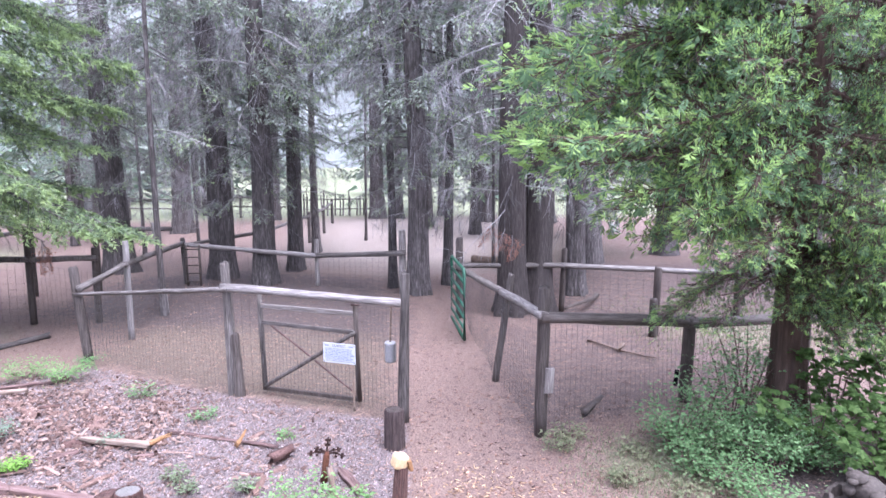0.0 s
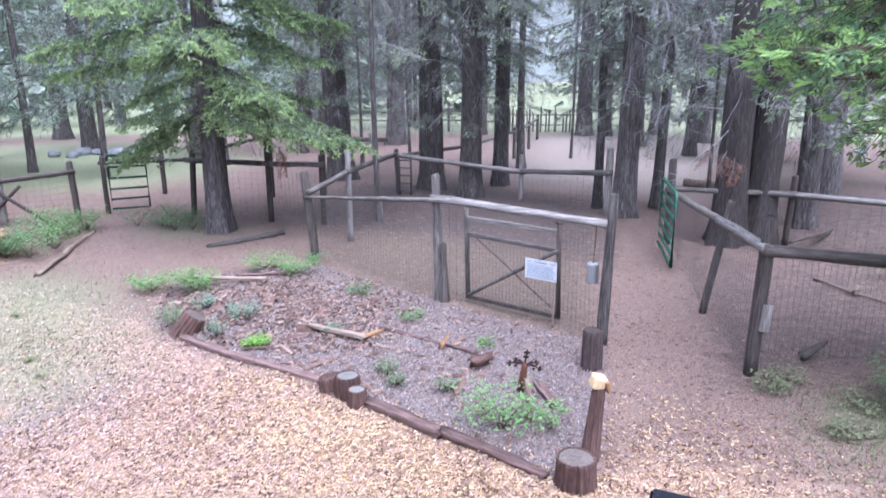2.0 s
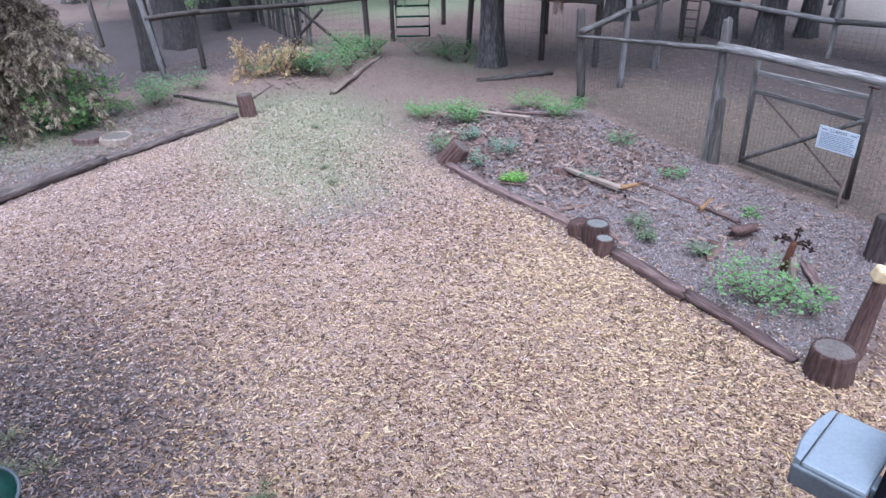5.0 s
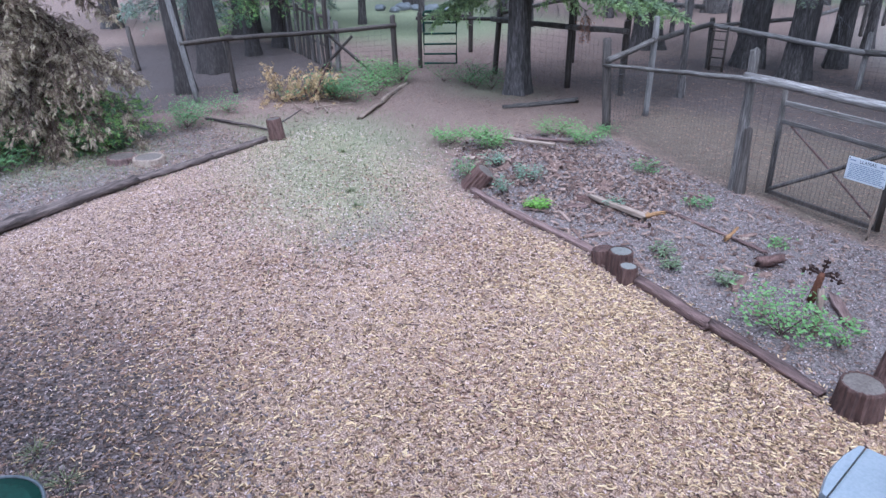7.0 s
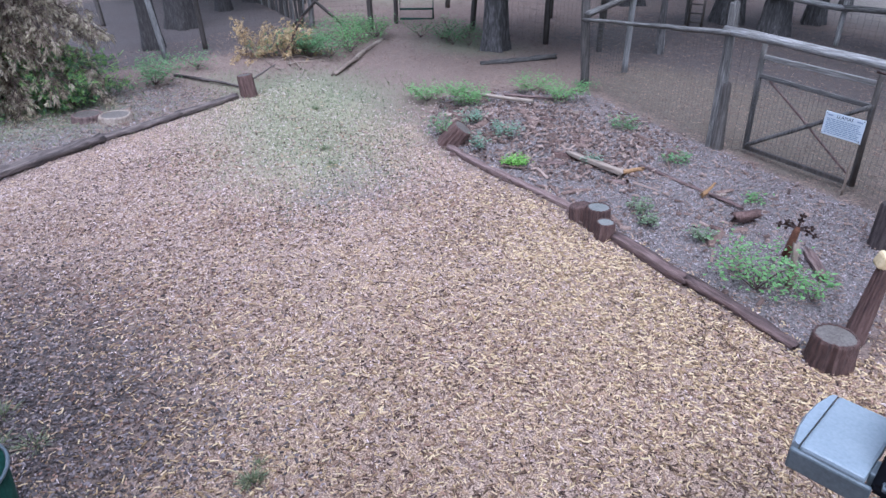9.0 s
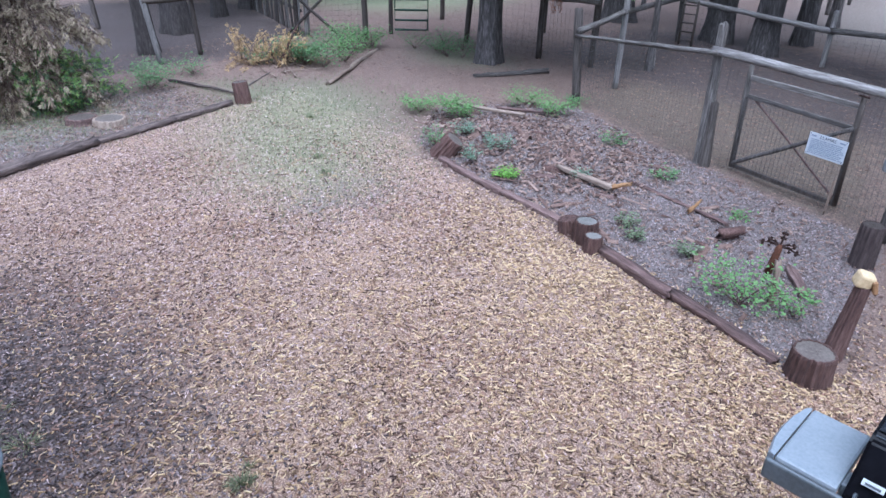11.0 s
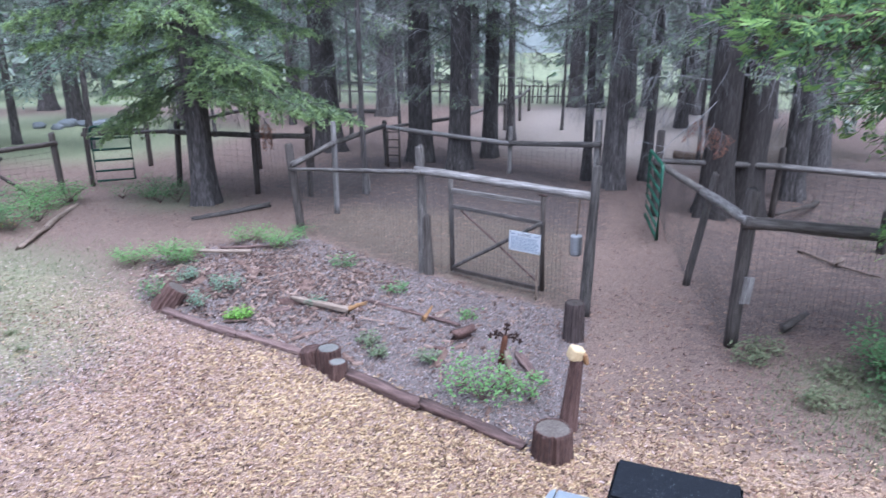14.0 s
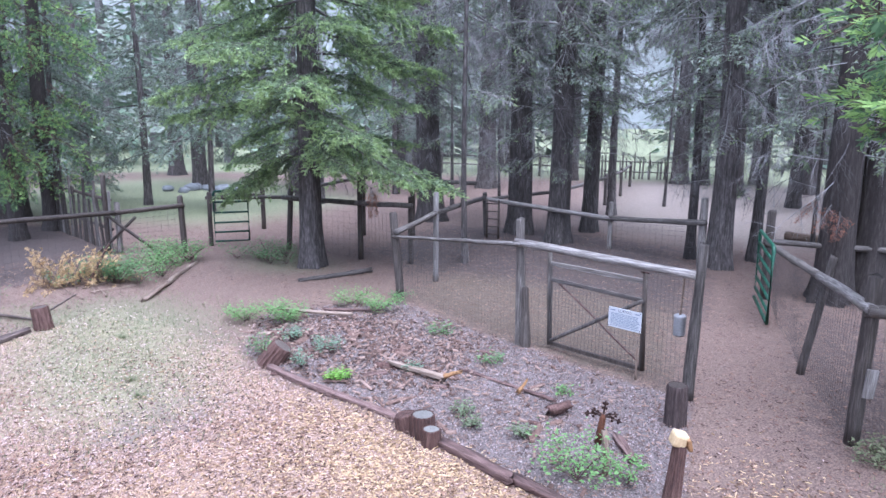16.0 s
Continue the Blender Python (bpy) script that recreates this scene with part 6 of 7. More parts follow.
def bark_slab(x, y, ln, w, seed, material, label):
    """A curled, torn plate of bark: an arched strip with thickness and ragged ends."""
    rng = random.Random(seed)
    g, n, m = Geo(), 7, 5
    th, curl = w * rng.uniform(0.12, 0.22), rng.uniform(0.5, 1.1)
    for layer in (0, 1):
        for i in range(n + 1):
            s = i / n
            half = w / 2 * (0.55 + 0.45 * math.sin(3.14 * min(1, max(0, s * 0.9 + 0.05)))) * rng.uniform(0.85, 1.1)
            for k in range(m):
                u = (k / (m - 1) - 0.5) * 2
                end = rng.uniform(-0.06, 0.06) * ln if i in (0, n) else 0
                g.v.append((ln * (s - 0.5) + end, half * u, w * 0.45 * curl * (1 - u * u) + 0.03 * ln * math.sin(4 * s + seed) - layer * th + rng.uniform(-0.004, 0.004)))
    per = (n + 1) * m
    for i in range(n):
        for k in range(m - 1):
            a = i * m + k
            g.f += [(a, a + m, a + m + 1, a + 1), (per + a, per + a + 1, per + a + m + 1, per + a + m)]
    for i in range(n):
        for k in (0, m - 1):
            a = i * m + k
            g.f.append((a, per + a, per + a + m, a + m))
    for i in (0, n):
        for k in range(m - 1):
            a = i * m + k
            g.f.append((a, a + 1, per + a + 1, per + a))
    g.m = [0] * len(g.f)
    return solid("bark_piece", g, [material], label, "bark", pose(x, y, float(height(x, y)) + 0.012, rng.uniform(-14, 14), rng.uniform(-8, 8), rng.uniform(0, 180)), "bark on the gravel bed")


_r = random.Random(71)
for k in range(40):
    x, y = -4.1 + _r.gauss(0, 0.85), 7.5 + _r.gauss(0, 0.55)
    if k % 4 == 3:
        x, y = _r.uniform(-2.9, -0.7), _r.uniform(5.9, 7.4)
    x, y = min(-0.6, max(-5.5, x)), min(8.7, max(6.4 if x < -3 else 5.9, y))
    kind_ = (STUMP_CHUNK, EDGE, STUMP_BARK, STUMP_CHUNK, PALEWOOD, STUMP_BARK, STUMP_CHUNK)[k % 7]
    bark_slab(x, y, _r.uniform(0.12, 0.36), _r.uniform(0.035, 0.11), 800 + k, kind_, "pale torn strip of dry bark on the gravel" if kind_ == PALEWOOD else "curled red-brown plate of bark on the gravel")


# ---- shrubs and low plants ----
def leafy(name, x, y, r, h, count, leaf, material, seed, label, category="shrub", round_=0.0, stems=9, droop=0.3, squash=1.0):
    """Stems from one root, with small folded leaves along and around them."""
    rng = random.Random(seed)
    t = thing(name, label, category, x, y, float(height(x, y)))
    g, s = Geo(), Geo()
    tips = []
    for i in range(stems):
        a = 6.283 * i / stems + rng.uniform(-0.3, 0.3)
        out, up = r * rng.uniform(0.45, 1.0), h * rng.uniform(0.6, 1.0)
        pts = [Vector((out * q * math.cos(a), squash * out * q * math.sin(a), up * (q - droop * q * q) / (1 - droop))) for q in (0, 0.35, 0.7, 1)]
        s.tube(pts, [0.008 * (h + 0.3), 0.006 * (h + 0.3), 0.004 * (h + 0.3), 0.002], 4, 0, caps=False)
        tips.append(pts)
    for i in range(count):
        pts = rng.choice(tips)
        q = rng.uniform(0.2, 1.0) ** 0.7 * 2.999
        k = int(q)
        p = pts[k].lerp(pts[k + 1], q - k) + Vector((rng.gauss(0, 1), rng.gauss(0, squash), rng.gauss(0, 0.7))) * r * 0.16
        p.z = max(p.z, 0.01)
        a = rng.uniform(0, 6.283)
        d = Vector((math.cos(a), math.sin(a), rng.uniform(-0.4, 0.5))).normalized()
        w = d.cross(Vector((rng.uniform(-0.5, 0.5), rng.uniform(-0.5, 0.5), 1))).normalized()
        up = w.cross(d)
        ln = leaf * rng.uniform(0.6, 1.3)
        wd = ln * (0.22 + 0.2 * round_)
        m1 = p + d * ln * 0.5
        g.face((p, m1 + w * wd + up * wd * 0.35, p + d * ln, m1))
        g.face((p, m1, p + d * ln, m1 - w * wd + up * wd * 0.35))
    if name == "sapling":
        for pts in tips:
            s = Geo()
            s.tube(pts, [0.008 * (h + 0.3), 0.006 * (h + 0.3), 0.004 * (h + 0.3), 0.002], 5, 0, caps=False)
            part("stem", s, [EDGE], t)
    else:
        part("branching", s, [EDGE], t)
    part("foliage", g, [material], t)
    return t


leafy("shrub", -0.82, 5.4, 0.46, 0.34, 560, 0.036, BRIGHT, 501, "bright green small-leaved shrub in the gravel bed", round_=0.8, stems=12)
leafy("shrub", -0.42, 5.5, 0.22, 0.3, 150, 0.036, BRIGHT, 502, "small bright green sprig by the bark post", round_=0.8, stems=5)
leafy("low_plant", -3.81, 6.6, 0.15, 0.12, 460, 0.036, MOSS, 503, "bright moss-green cushion plant in the gravel", "plant", stems=14)
for k, (x, y, r, h, n, mm, lab) in enumerate([(-4.35, 7.25, 0.22, 0.2, 260, DUSTY, "grey-green bushy herb on the bark heap"), (-4.95, 7.4, 0.22, 0.2, 200, DUSTY, "grey-green herb by the bark heap"),
        (-5.05, 6.9, 0.26, 0.3, 260, SHRUB, "green leafy shoots by the leaning log"), (-4.4, 6.72, 0.16, 0.22, 160, DUSTY, "thin grey-green sprig at the bed's edge"),
        (-5.6, 8.1, 0.4, 0.34, 1100, BRIGHT, "spreading green weeds at the bed's corner"), (-6.25, 8.05, 0.33, 0.24, 700, BRIGHT, "yellow-green weeds beside the path"),
        (-4.6, 9.2, 0.36, 0.24, 680, BRIGHT, "low green creeper at the fence foot"), (-5.2, 9.4, 0.36, 0.24, 650, BRIGHT, "low green creeper at the back of the bed"),
        (-4.6, 9.95, 0.25, 0.15, 200, SHRUB, "low green creeper by the fence post"), (-3.35, 8.6, 0.28, 0.12, 200, SHRUB, "low green weeds in the gravel"), (-2.3, 7.75, 0.22, 0.1, 160, SHRUB, "low green weeds in the gravel"),
        (-1.3, 7.2, 0.14, 0.08, 90, BRIGHT, "small bright weed in the gravel"), (-1.98, 6.05, 0.13, 0.12, 130, WEED, "tufted dull green weed in the gravel"), (-2.15, 6.25, 0.15, 0.14, 150, WEED, "tufted dull green weed behind the log ends"),
        (-1.45, 6.0, 0.13, 0.13, 130, WEED, "tufted dull green weed in the gravel"), (-3.1, 7.1, 0.13, 0.13, 150, DUSTY, "blue-grey rosette beside the pale stick")]):
    leafy("low_plant", x, y, r, h, n, 0.045, mm, 510 + k, lab, "plant", stems=10)

def maple(x, y, r, h, count, seed):
    """Arching stems with tiers of five-pointed leaves."""
    rng = random.Random(seed)
    t = thing("broadleaf_shrub", "broad-leaved bright green shrub under the cedar", "shrub", x, y, 0)
    s, g = Geo(), Geo()
    lines = []
    for i in range(8):
        a = 6.283 * i / 8 + rng.uniform(-0.4, 0.4)
        pts = [Vector((r * q * math.cos(a), r * q * math.sin(a), h * (1.5 * q - 0.5 * q * q) * rng.uniform(0.85, 1))) for q in (0, 0.35, 0.7, 1)]
        s.tube(pts, [0.009, 0.007, 0.005, 0.002], 4, 0, caps=False)
        lines.append(pts)
    for i in range(count):
        pts = rng.choice(lines)
        q = rng.uniform(0.15, 1.0) * 2.999
        k = int(q)
        p = pts[k].lerp(pts[k + 1], q - k) + Vector((rng.gauss(0, 0.1), rng.gauss(0, 0.1), rng.gauss(0, 0.06)))
        n = Vector((rng.gauss(0, 0.35), rng.gauss(-0.25, 0.35), 1)).normalized()
        a = n.orthogonal().normalized()
        b = n.cross(a)
        size, ph = rng.uniform(0.04, 0.075), rng.uniform(0, 6.28)
        ring = []
        for j in range(10):
            rad = size * (1.0 if j % 2 == 0 else 0.62)
            th = ph + 6.283 * j / 10
            ring.append(p + (a * math.cos(th) + b * math.sin(th)) * rad - n * (rad * 0.25))
        for j in range(10):
            g.face((p, ring[j], ring[(j + 1) % 10]))
    part("branching", s, [EDGE], t)
    part("foliage", g, [MAPLE], t)


# the thicket under the cedar
_r = random.Random(77)
for k in range(20):
    x, y = 2.6 + 1.5 * _r.random(), 5.35 + 1.45 * _r.random()
    x += max(0, 5.9 - y) * 0.35
    if math.hypot(x - 3.8, y - 5.3) < 0.55:
        continue
    leafy("thicket_shrub", x, y, 0.42, _r.uniform(0.25, 0.6), 620, 0.04, SHRUB, 540 + k, "dense green small-leaved shrub under the cedar", round_=0.5, stems=14, droop=0.4)
for k, (x, y) in enumerate([(4.0, 6.25), (4.75, 6.3), (4.35, 5.75), (5.2, 6.6), (5.1, 5.8), (4.6, 6.9)]):
    maple(x, y, 0.55, (0.75, 1.15, 0.6, 1.3, 0.9, 1.2)[k], 190, 570 + k)
for k, (x, y) in enumerate([(1.75, 7.0), (2.3, 6.55), (2.0, 6.0), (2.5, 5.6), (1.6, 6.75)]):
    leafy("low_plant", x, y, 0.25, 0.12, 200, 0.05, GRASS, 580 + k, "low yellow-green weeds at the fence foot", "plant", stems=9)
for k, (x, y, h) in enumerate([(3.55, 7.05, 1.15), (3.2, 6.95, 0.8), (3.85, 7.3, 1.3)]):
    leafy("sapling", x, y, 0.5, h, 420, 0.055, SHRUB, 585 + k, "thin twiggy sapling before the pen fence", "sapling", 0.6, 7, 0.2)
# by the left bed and the brush heap
leafy("shrub", -10.38, 6.15, 0.48, 0.38, 640, 0.06, SHRUB, 590, "round green shrub at the end of the log bed", stems=12)
for k in range(14):
    y = _r.uniform(8.9, 11.2)
    x = -9.75 - 0.35 * (y - 9) + _r.uniform(-0.55, 0.6)
    leafy("ground_shrub", x, y, 0.5, 0.42, 300, 0.065, BRIGHT if k % 3 == 0 else SHRUB, 600 + k, "low green shrub between fence and path", stems=10)
for k in range(12):
    x, y = _r.uniform(-12.2, -10.3), _r.uniform(2.6, 5.4)
    leafy("ground_shrub", x, y, 0.5, 0.35, 380, 0.07, SHRUB, 620 + k, "low green fern-like growth under the cedar", stems=10)
for k in range(8):
    x, y = _r.uniform(-9.2, -7.6), _r.uniform(11.4, 12.6)
    leafy("ground_shrub", x, y, 0.4, 0.35, 260, 0.05, SHRUB, 640 + k, "sparse green weeds round the fir", stems=9)
for k, (x, y) in enumerate([(-11.0, 6.6), (-10.7, 7.2), (-10.4, 8.4)]):
    leafy("ground_shrub", x, y, 0.4, 0.3, 240, 0.06, SHRUB, 650 + k, "low green weeds behind the brush heap", stems=9)
def grass_tuft(x, y, r, h, count, seed, label):
    """Narrow bent blades from one root."""
    rng = random.Random(seed)
    g = Geo()
    for i in range(count):
        a, out = rng.uniform(0, 6.283), r * rng.uniform(0.1, 1.0)
        o = Vector((math.cos(a), math.sin(a), 0))
        p = o * out * 0.35
        hh, w = h * rng.uniform(0.5, 1.1), Vector((-o.y, o.x, 0)) * rng.uniform(0.0018, 0.0035)
        m, e = p + o * out * 0.35 + Vector((0, 0, hh * 0.7)), p + o * out * 0.9 + Vector((0, 0, hh))
        g.face((p - w, p + w, m + w * 0.8, m - w * 0.8))
        g.face((m - w * 0.8, m + w * 0.8, e))
    solid("grass_tuft", g, [GRASS], label, "grass", pose(x, y, float(height(x, y)) - 0.005))


grass_tuft(-2.5, 1.69, 0.1, 0.07, 150, 660, "tuft of green grass among the chips")
grass_tuft(-2.58, 1.8, 0.06, 0.05, 50, 661, "small tuft of green grass among the chips")
for k, (x, y) in enumerate([(-5.92, 5.6), (-7.28, 6.77), (-5.5, 5.3), (-8.4, 3.9), (-3.9, 0.95), (-4.15, 1.1), (-3.75, 1.1), (-3.7, 0.75)]):
    grass_tuft(x, y, 0.14, 0.06, 70, 665 + k, "low tuft of thin grass among the chips")


def brush_heap():
    t = thing("brush_heap", "heap of dry straw-coloured conifer boughs", "brush", -10.32, 8.5)
    rng = random.Random(41)
    for k in range(58):
        q = rng.uniform(-1, 1)
        ob = part("dry_bough", STRAW_BOUGH, None, t)
        s = rng.uniform(0.55, 0.85)
        ob.matrix_basis = Matrix.LocRotScale((0.45 * q + rng.uniform(-0.12, 0.12), 0.5 * q + rng.uniform(-0.2, 0.2), rng.uniform(0.02, 0.1)), Euler((rng.uniform(-0.6, 0.6), -(rng.uniform(0.9, 1.5) if k % 3 else rng.uniform(0.1, 0.5)), rng.uniform(0, 6.28))), (s * 0.78, s * 0.62, s * 0.62))


STRAW_BOUGH = cedar_bough(95, (1, 1), 0.15, 34, 0.3).mesh("dry_bough", [EDGE, STRAW])
brush_heap()
for k in range(9):
    a = _r.uniform(0, 3.14)
    x, y = _r.uniform(-10.6, -9.2), _r.uniform(7.6, 8.8)
    log((x, y, 0.03), (x + math.cos(a) * 0.9, y + math.sin(a) * 0.7, 0.06), 0.014, 0.006, 700 + k, "thin bare branch on the ground by the brush", PALEWOOD, "branch", 0.06, "branch")


# ---- loose cover: chips, gravel, bark, needles, grass ----
BOX_V = [(-.5, -.5, 0), (.5, -.5, 0), (.5, .5, 0), (-.5, .5, 0), (-.46, -.42, 1), (.44, -.46, 1), (.46, .4, 1), (-.42, .46, 1)]
BOX_F = [(4, 5, 6, 7), (0, 1, 5, 4), (1, 2, 6, 5), (2, 3, 7, 6), (3, 0, 4, 7)]
CHIP_F = [(4, 5, 6, 7), (0, 1, 5, 4), (2, 3, 7, 6)]
ROOF_V = [(-.5, -.5, 0), (.5, -.5, 0), (.46, -.1, 1), (-.44, .06, .9), (.5, .5, .1), (-.5, .46, 0)]
ROOF_F = [(0, 1, 2, 3), (3, 2, 4, 5)]
STONE_V = [(.5, 0, -.2), (-.48, .05, -.16), (0, .5, -.22), (.04, -.47, -.2), (.05, 0, .42)]
STONE_F = [(0, 2, 4), (2, 1, 4), (1, 3, 4), (3, 0, 4)]
BLADE_V = [(-.5, 0, 0), (.5, 0, 0), (.3, .25, .55), (-.3, .25, .55), (0, .8, 1)]
BLADE_F = [(0, 1, 2, 3), (3, 2, 4)]


def sow(name, n, box, accept, size, verts, faces, material, label, seed, tilt=0.3, lift=0.0, category="litter"):
    """n pieces strewn over a stretch of ground where accept() lets them lie. size: (length, width, height) ranges."""
    rng = np.random.default_rng(seed)
    x, y = rng.uniform(box[0], box[1], n * 3), rng.uniform(box[2], box[3], n * 3)
    ok = rng.random(n * 3) < accept(x, y)
    x, y = x[ok][:n], y[ok][:n]
    k = len(x)
    s = np.stack([rng.uniform(a, b, k) for a, b in size], 1)
    rot = turns(k, rng, tilt) * s[:, None, :]
    loc = np.stack([x, y, height(x, y) + lift + rng.uniform(0, 0.012, k)], 1)
    me = scatter(name, verts, faces, (rot, loc), [material])
    return solid(name, me, None, label, category, kind="stuff")


def chips_here(x, y):
    dirt = 0.8 * np.exp(-((x + 4.3) / 1.7) ** 2 - ((y - 0.9) / 0.95) ** 2) + 0.66 * soft(GREEN_PATCH, x, y, 1.6)
    return soft(CHIP_AREA, x, y, 0.5) * chips_fade(x, y) * np.clip(1 - dirt, 0, 1)


def fresh_share(x, y):
    """Newer, yellower chips lie towards the bed's edge and the grill."""
    return 1 / (1 + np.exp(-(x + 3.4 + 0.35 * (4 - y)) * 1.3))


sow("wood_chips", 40000, (-8.8, 1.5, 0.2, 8), lambda x, y: chips_here(x, y) * (1 - 0.85 * fresh_share(x, y)), ((0.008, 0.034), (0.003, 0.008), (0.003, 0.007)), BOX_V, CHIP_F, OLDCHIP, "older greyed brown wood chips", 21, 0.28, category="wood chips")
def gold_share(x, y):
    """The newest chips, in a strip along the bed's edge and scattered before it."""
    d = ((x + 0.38) * 1.82 + (y - 4.76) * 4.37) / -4.73
    strip = np.exp(-((d - 0.35) / 0.75) ** 2) * (x < 0.2)
    return np.clip(0.42 * fresh_share(x, y) + 0.6 * strip * np.clip((x + 4.4) / 1.5, 0, 1), 0, 1)


sow("wood_chips", 26000, (-6, 1.5, 0.2, 7), lambda x, y: chips_here(x, y) * gold_share(x, y), ((0.012, 0.058), (0.003, 0.009), (0.003, 0.009)), BOX_V, CHIP_F, GOLDCHIP, "pale golden new wood chips by the bed's edge", 22, 0.28, 0.003, category="wood chips")
def red_share(x, y):
    """Darker red-brown chips lie in drifts over the older ones."""
    drift = 0.5 + 0.5 * np.sin(1.9 * x + 1.3 * np.sin(1.1 * y)) * np.sin(2.3 * y + 1.1 * np.sin(0.9 * x + 2))
    return 0.15 + 0.85 * drift ** 2


sow("wood_chips", 16000, (-7.5, 2.2, 0.2, 6.5), lambda x, y: chips_here(x, y) * red_share(x, y), ((0.01, 0.045), (0.003, 0.01), (0.003, 0.01)), BOX_V, CHIP_F, REDCHIP, "dark red-brown wood chips in drifts", 23, 0.3, 0.002, category="wood chips")
sow("soil_crumbs", 11000, (-7.0, -2.0, 0.1, 3.0), lambda x, y: np.exp(-((x + 4.2) / 1.6) ** 2 - ((y - 0.9) / 1.0) ** 2), ((0.008, 0.035), (0.006, 0.018), (0.004, 0.012)), BOX_V, CHIP_F, SOIL, "dark wet crumbs of soil and rotted chips", 24, 0.3, category="soil")
sow("wood_chips", 40000, (-8.8, 2.6, 0.2, 8), lambda x, y: chips_here(x, y) * (0.12 + 0.88 * fresh_share(x, y)) * np.where(x > 0, 1 / (1 + np.exp(np.clip(y - 6.1, -9, 9) * 2.5)), 1), ((0.01, 0.048), (0.003, 0.009), (0.003, 0.009)), BOX_V, CHIP_F, CHIP, "coarse tan and brown wood chips", 1, 0.28, category="wood chips")
sow("wood_chips", 900, (-0.5, 2.6, 4, 8.5), lambda x, y: soft([(0, 4.5), (0.1, 8.2), (1.1, 8.2), (1.4, 7), (2.4, 5.4), (2.4, 4)], x, y, 1.0), ((0.014, 0.05), (0.004, 0.012), (0.003, 0.008)), BOX_V, CHIP_F, REDCHIP, "wood chips thinning out on the path", 2, 0.25, category="wood chips")
sow("gravel", 36000, (-6.4, 0.2, 4.6, 10), lambda x, y: soft(BED, x, y, 0.15), ((0.01, 0.028), (0.009, 0.024), (0.008, 0.018)), STONE_V, STONE_F, STONE, "grey crushed gravel", 3, 0.6, category="gravel")
sow("gravel", 9000, (-12, -7.9, 1, 6.6), lambda x, y: 0.5 * soft([(-8.2, 1), (-8.5, 4.2), (-8.9, 6.4), (-10.2, 6.5), (-11.5, 4.5), (-12, 1)], x, y, 0.6), ((0.016, 0.036), (0.012, 0.03), (0.01, 0.022)), STONE_V, STONE_F, STONE, "grey gravel of the log-edged bed", 4, 0.6, category="gravel")
sow("gravel", 9000, (-7, -2, 0.3, 7), lambda x, y: np.clip(0.4 * np.exp(-((x + 4.6) / 1.8) ** 2 - ((y - 1.7) / 0.9) ** 2) + 0.5 * np.exp(-((x + 4.9) / 0.7) ** 2 - ((y - 4.9) / 1.2) ** 2), 0, 1), ((0.014, 0.03), (0.012, 0.028), (0.01, 0.02)), STONE_V, STONE_F, STONE, "grey gravel showing through the chips", 5, 0.6, category="gravel")
sow("bark_litter", 1500, (-6.2, -2.4, 6.5, 9.4), lambda x, y: soft(BED, x, y, 0.3) * np.exp(-((x + 4.0) / 1.9) ** 2 - ((y - 7.5) / 1.3) ** 2), ((0.016, 0.065), (0.01, 0.03), (0.006, 0.02)), BOX_V, BOX_F, STUMP_CHUNK, "broken red-brown bark heaped on the gravel", 6, 0.5, 0.02, "bark")
sow("bark_litter", 420, (-5, -0.2, 5, 8.4), lambda x, y: soft(BED, x, y, 0.3) * (0.08 + 0.6 / (1 + np.exp((x + 2.6) * 2.5))), ((0.04, 0.11), (0.015, 0.04), (0.008, 0.02)), BOX_V, BOX_F, STUMP_CHUNK, "bits of bark strewn over the gravel", 7, 0.3, 0.008, "bark")


def litter_here(x, y):
    return (1 - soft(CHIP_AREA, x, y, 0.6)) * (1 - soft(BED, x, y, 0.2)) * np.clip(1.25 - y / 20, 0.15, 1)


sow("needle_litter", 26000, (-13, 6, 5, 17), litter_here, ((0.02, 0.07), (0.003, 0.009), (0.003, 0.007)), ROOF_V, ROOF_F, LITTER, "brown conifer needles, twigs and leaf litter", 8, 0.2, category="leaf litter")
sow("grass", 13000, (-10.2, -4.0, 3.4, 9.2), lambda x, y: 0.6 * soft(GREEN_PATCH, x, y, 2.0), ((0.004, 0.01), (0.02, 0.07), (0.015, 0.06)), BLADE_V, BLADE_F, GRASS, "short thin grass coming through the chips", 9, 0.2, -0.004, "grass")
sow("grass", 5000, (-12.5, -8.2, 1.5, 6), lambda x, y: np.clip(0.9 * np.exp(-((x + 10.2) / 1.2) ** 2 - ((y - 4.2) / 1.2) ** 2), 0, 1), ((0.005, 0.01), (0.03, 0.07), (0.03, 0.08)), BLADE_V, BLADE_F, GRASS, "short grass by the cedar", 10, 0.2, -0.004, "grass")
sow("grass", 7000, (3.5, 9, 9, 14), lambda x, y: np.clip(0.8 * np.exp(-((x - 6) / 1.8) ** 2 - ((y - 11.3) / 1.6) ** 2), 0, 1), ((0.006, 0.012), (0.03, 0.07), (0.03, 0.08)), BLADE_V, BLADE_F, GRASS, "thin grass in the right-hand pen", 11, 0.2, -0.004, "grass")
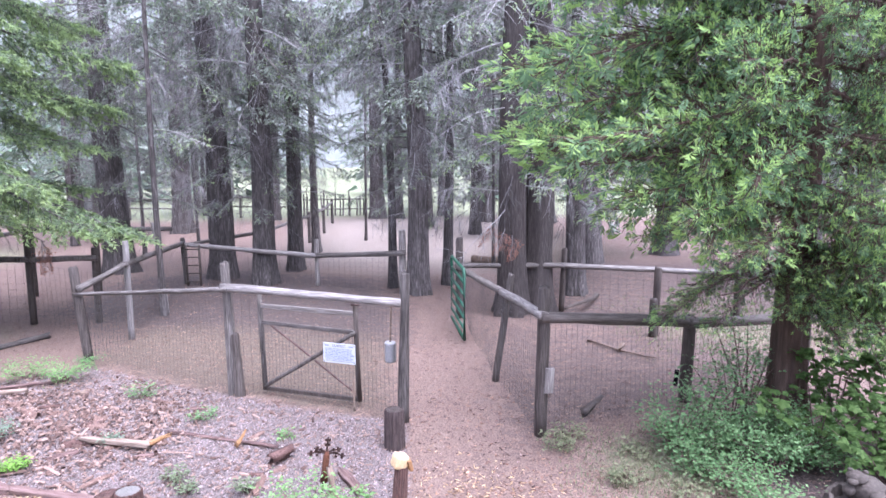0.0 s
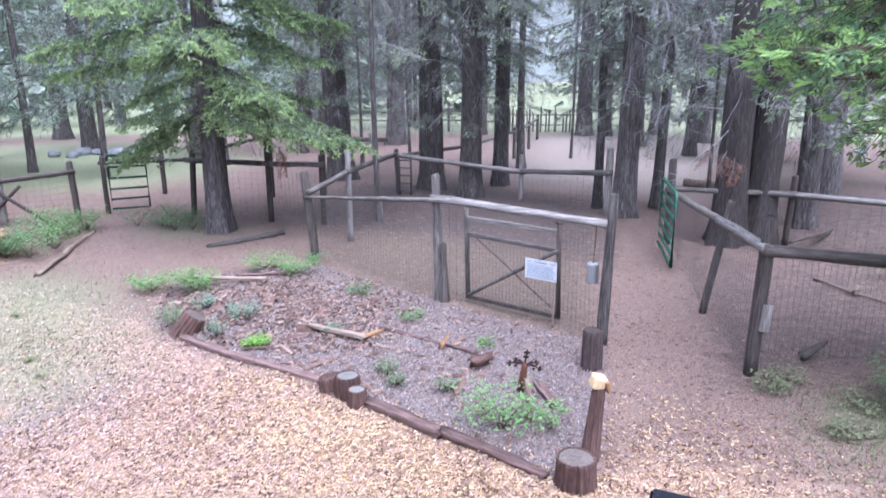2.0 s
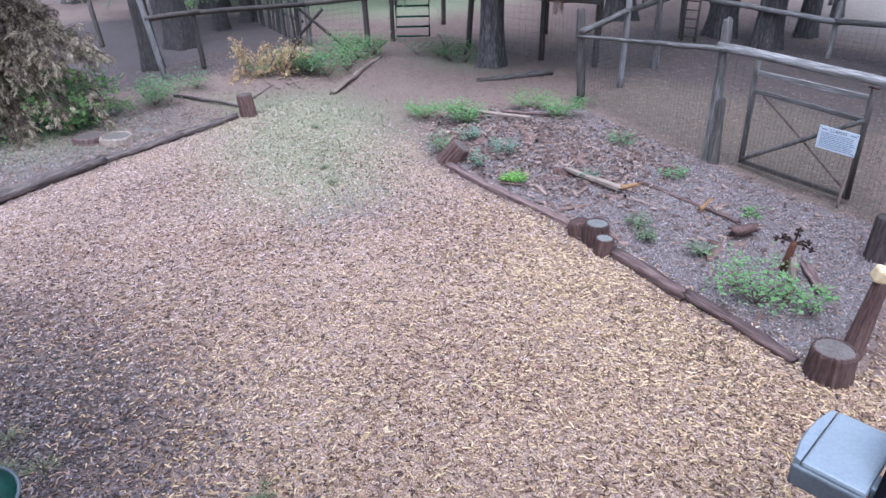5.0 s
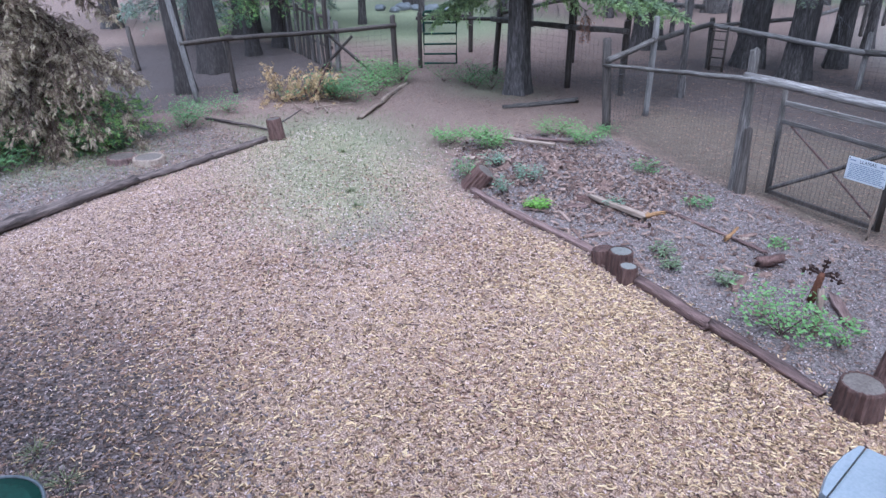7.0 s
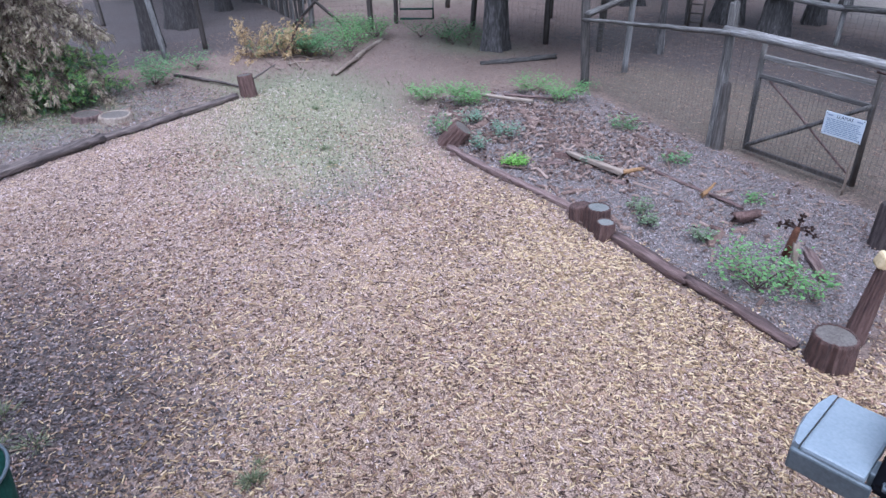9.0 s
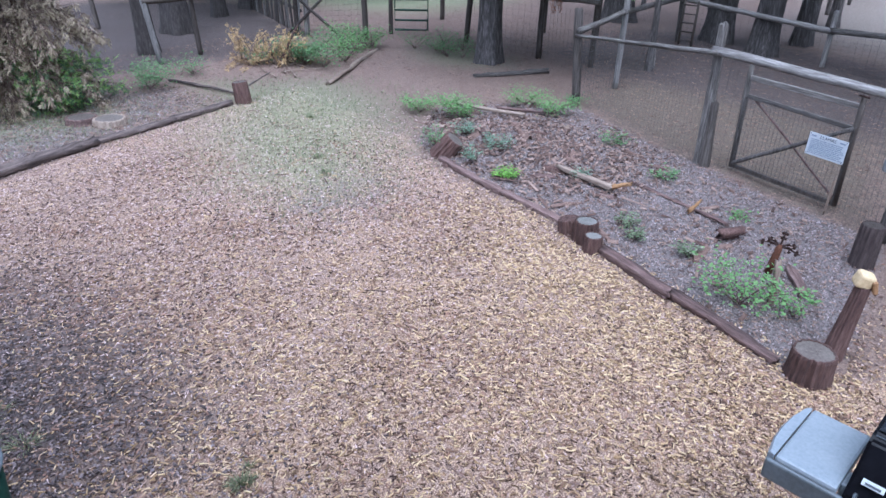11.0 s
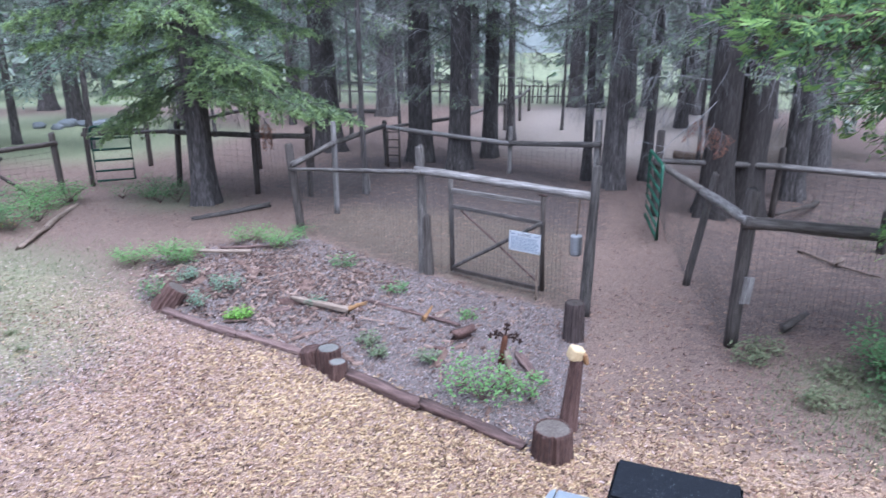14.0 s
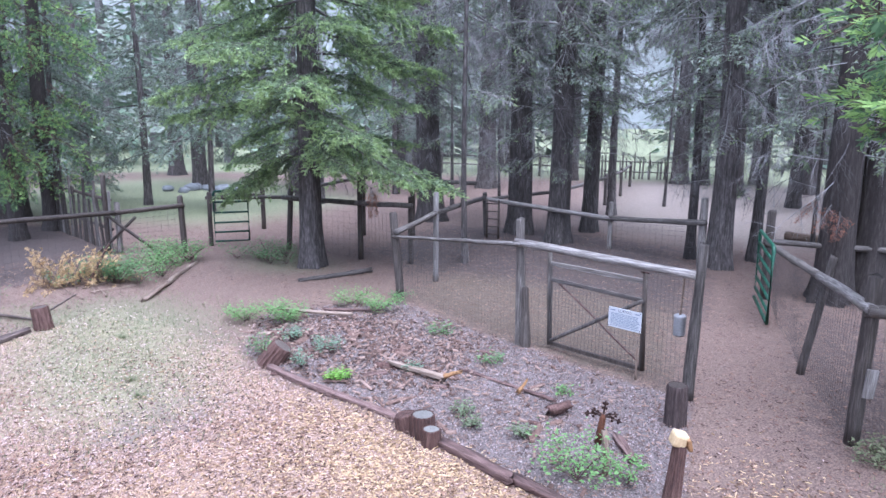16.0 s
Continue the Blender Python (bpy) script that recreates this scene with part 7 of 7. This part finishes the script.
sow("grass", 4000, (1.4, 3.4, 4.8, 7.2), lambda x, y: np.clip(0.7 * np.exp(-((x - 2.3) / 0.6) ** 2 - ((y - 6.0) / 0.9) ** 2), 0, 1), ((0.005, 0.01), (0.02, 0.06), (0.02, 0.06)), BLADE_V, BLADE_F, GRASS, "grass at the edge of the thicket", 12, 0.2, -0.004, "grass")
sow("needle_litter", 6000, (-6.4, 0.2, 4.6, 10), lambda x, y: soft(BED, x, y, 0.2), ((0.02, 0.07), (0.003, 0.01), (0.003, 0.007)), ROOF_V, ROOF_F, LITTER, "brown needles and twigs fallen on the gravel", 13, 0.25, 0.012, "leaf litter")
sow("needle_litter", 4000, (-7.5, -2.5, 0.2, 3.2), lambda x, y: np.exp(-((x + 4.9) / 2.2) ** 2 - ((y - 1.3) / 1.25) ** 2), ((0.02, 0.07), (0.004, 0.012), (0.003, 0.008)), ROOF_V, ROOF_F, LITTER, "dark twigs and scraps on the wet soil", 14, 0.25, 0.0, "leaf litter")
sow("needle_litter", 5000, (-12, -7.9, 1, 6.6), lambda x, y: soft([(-8.2, 1), (-8.5, 4.2), (-8.9, 6.4), (-10.2, 6.5), (-11.5, 4.5), (-12, 1)], x, y, 0.6), ((0.02, 0.08), (0.004, 0.012), (0.003, 0.008)), ROOF_V, ROOF_F, LITTER, "brown litter over the log-edged bed", 15, 0.25, 0.01, "leaf litter")

sow("bark_litter", 80, (-6, -1.2, 5.6, 9.2), lambda x, y: soft(BED, x, y, 0.3) * (0.15 + 0.85 / (1 + np.exp((x + 2.9) * 2.2))), ((0.1, 0.32), (0.012, 0.03), (0.008, 0.016)), BOX_V, BOX_F, STUMP_CHUNK, "long torn strips of bark and sticks on the gravel", 16, 0.14, 0.016, "bark")
sow("bark_litter", 110, (-8.4, -1, 0.5, 8), lambda x, y: chips_here(x, y), ((0.05, 0.18), (0.004, 0.01), (0.004, 0.008)), BOX_V, BOX_F, STUMP_CHUNK, "fallen twigs among the wood chips", 17, 0.1, 0.008, "twigs")
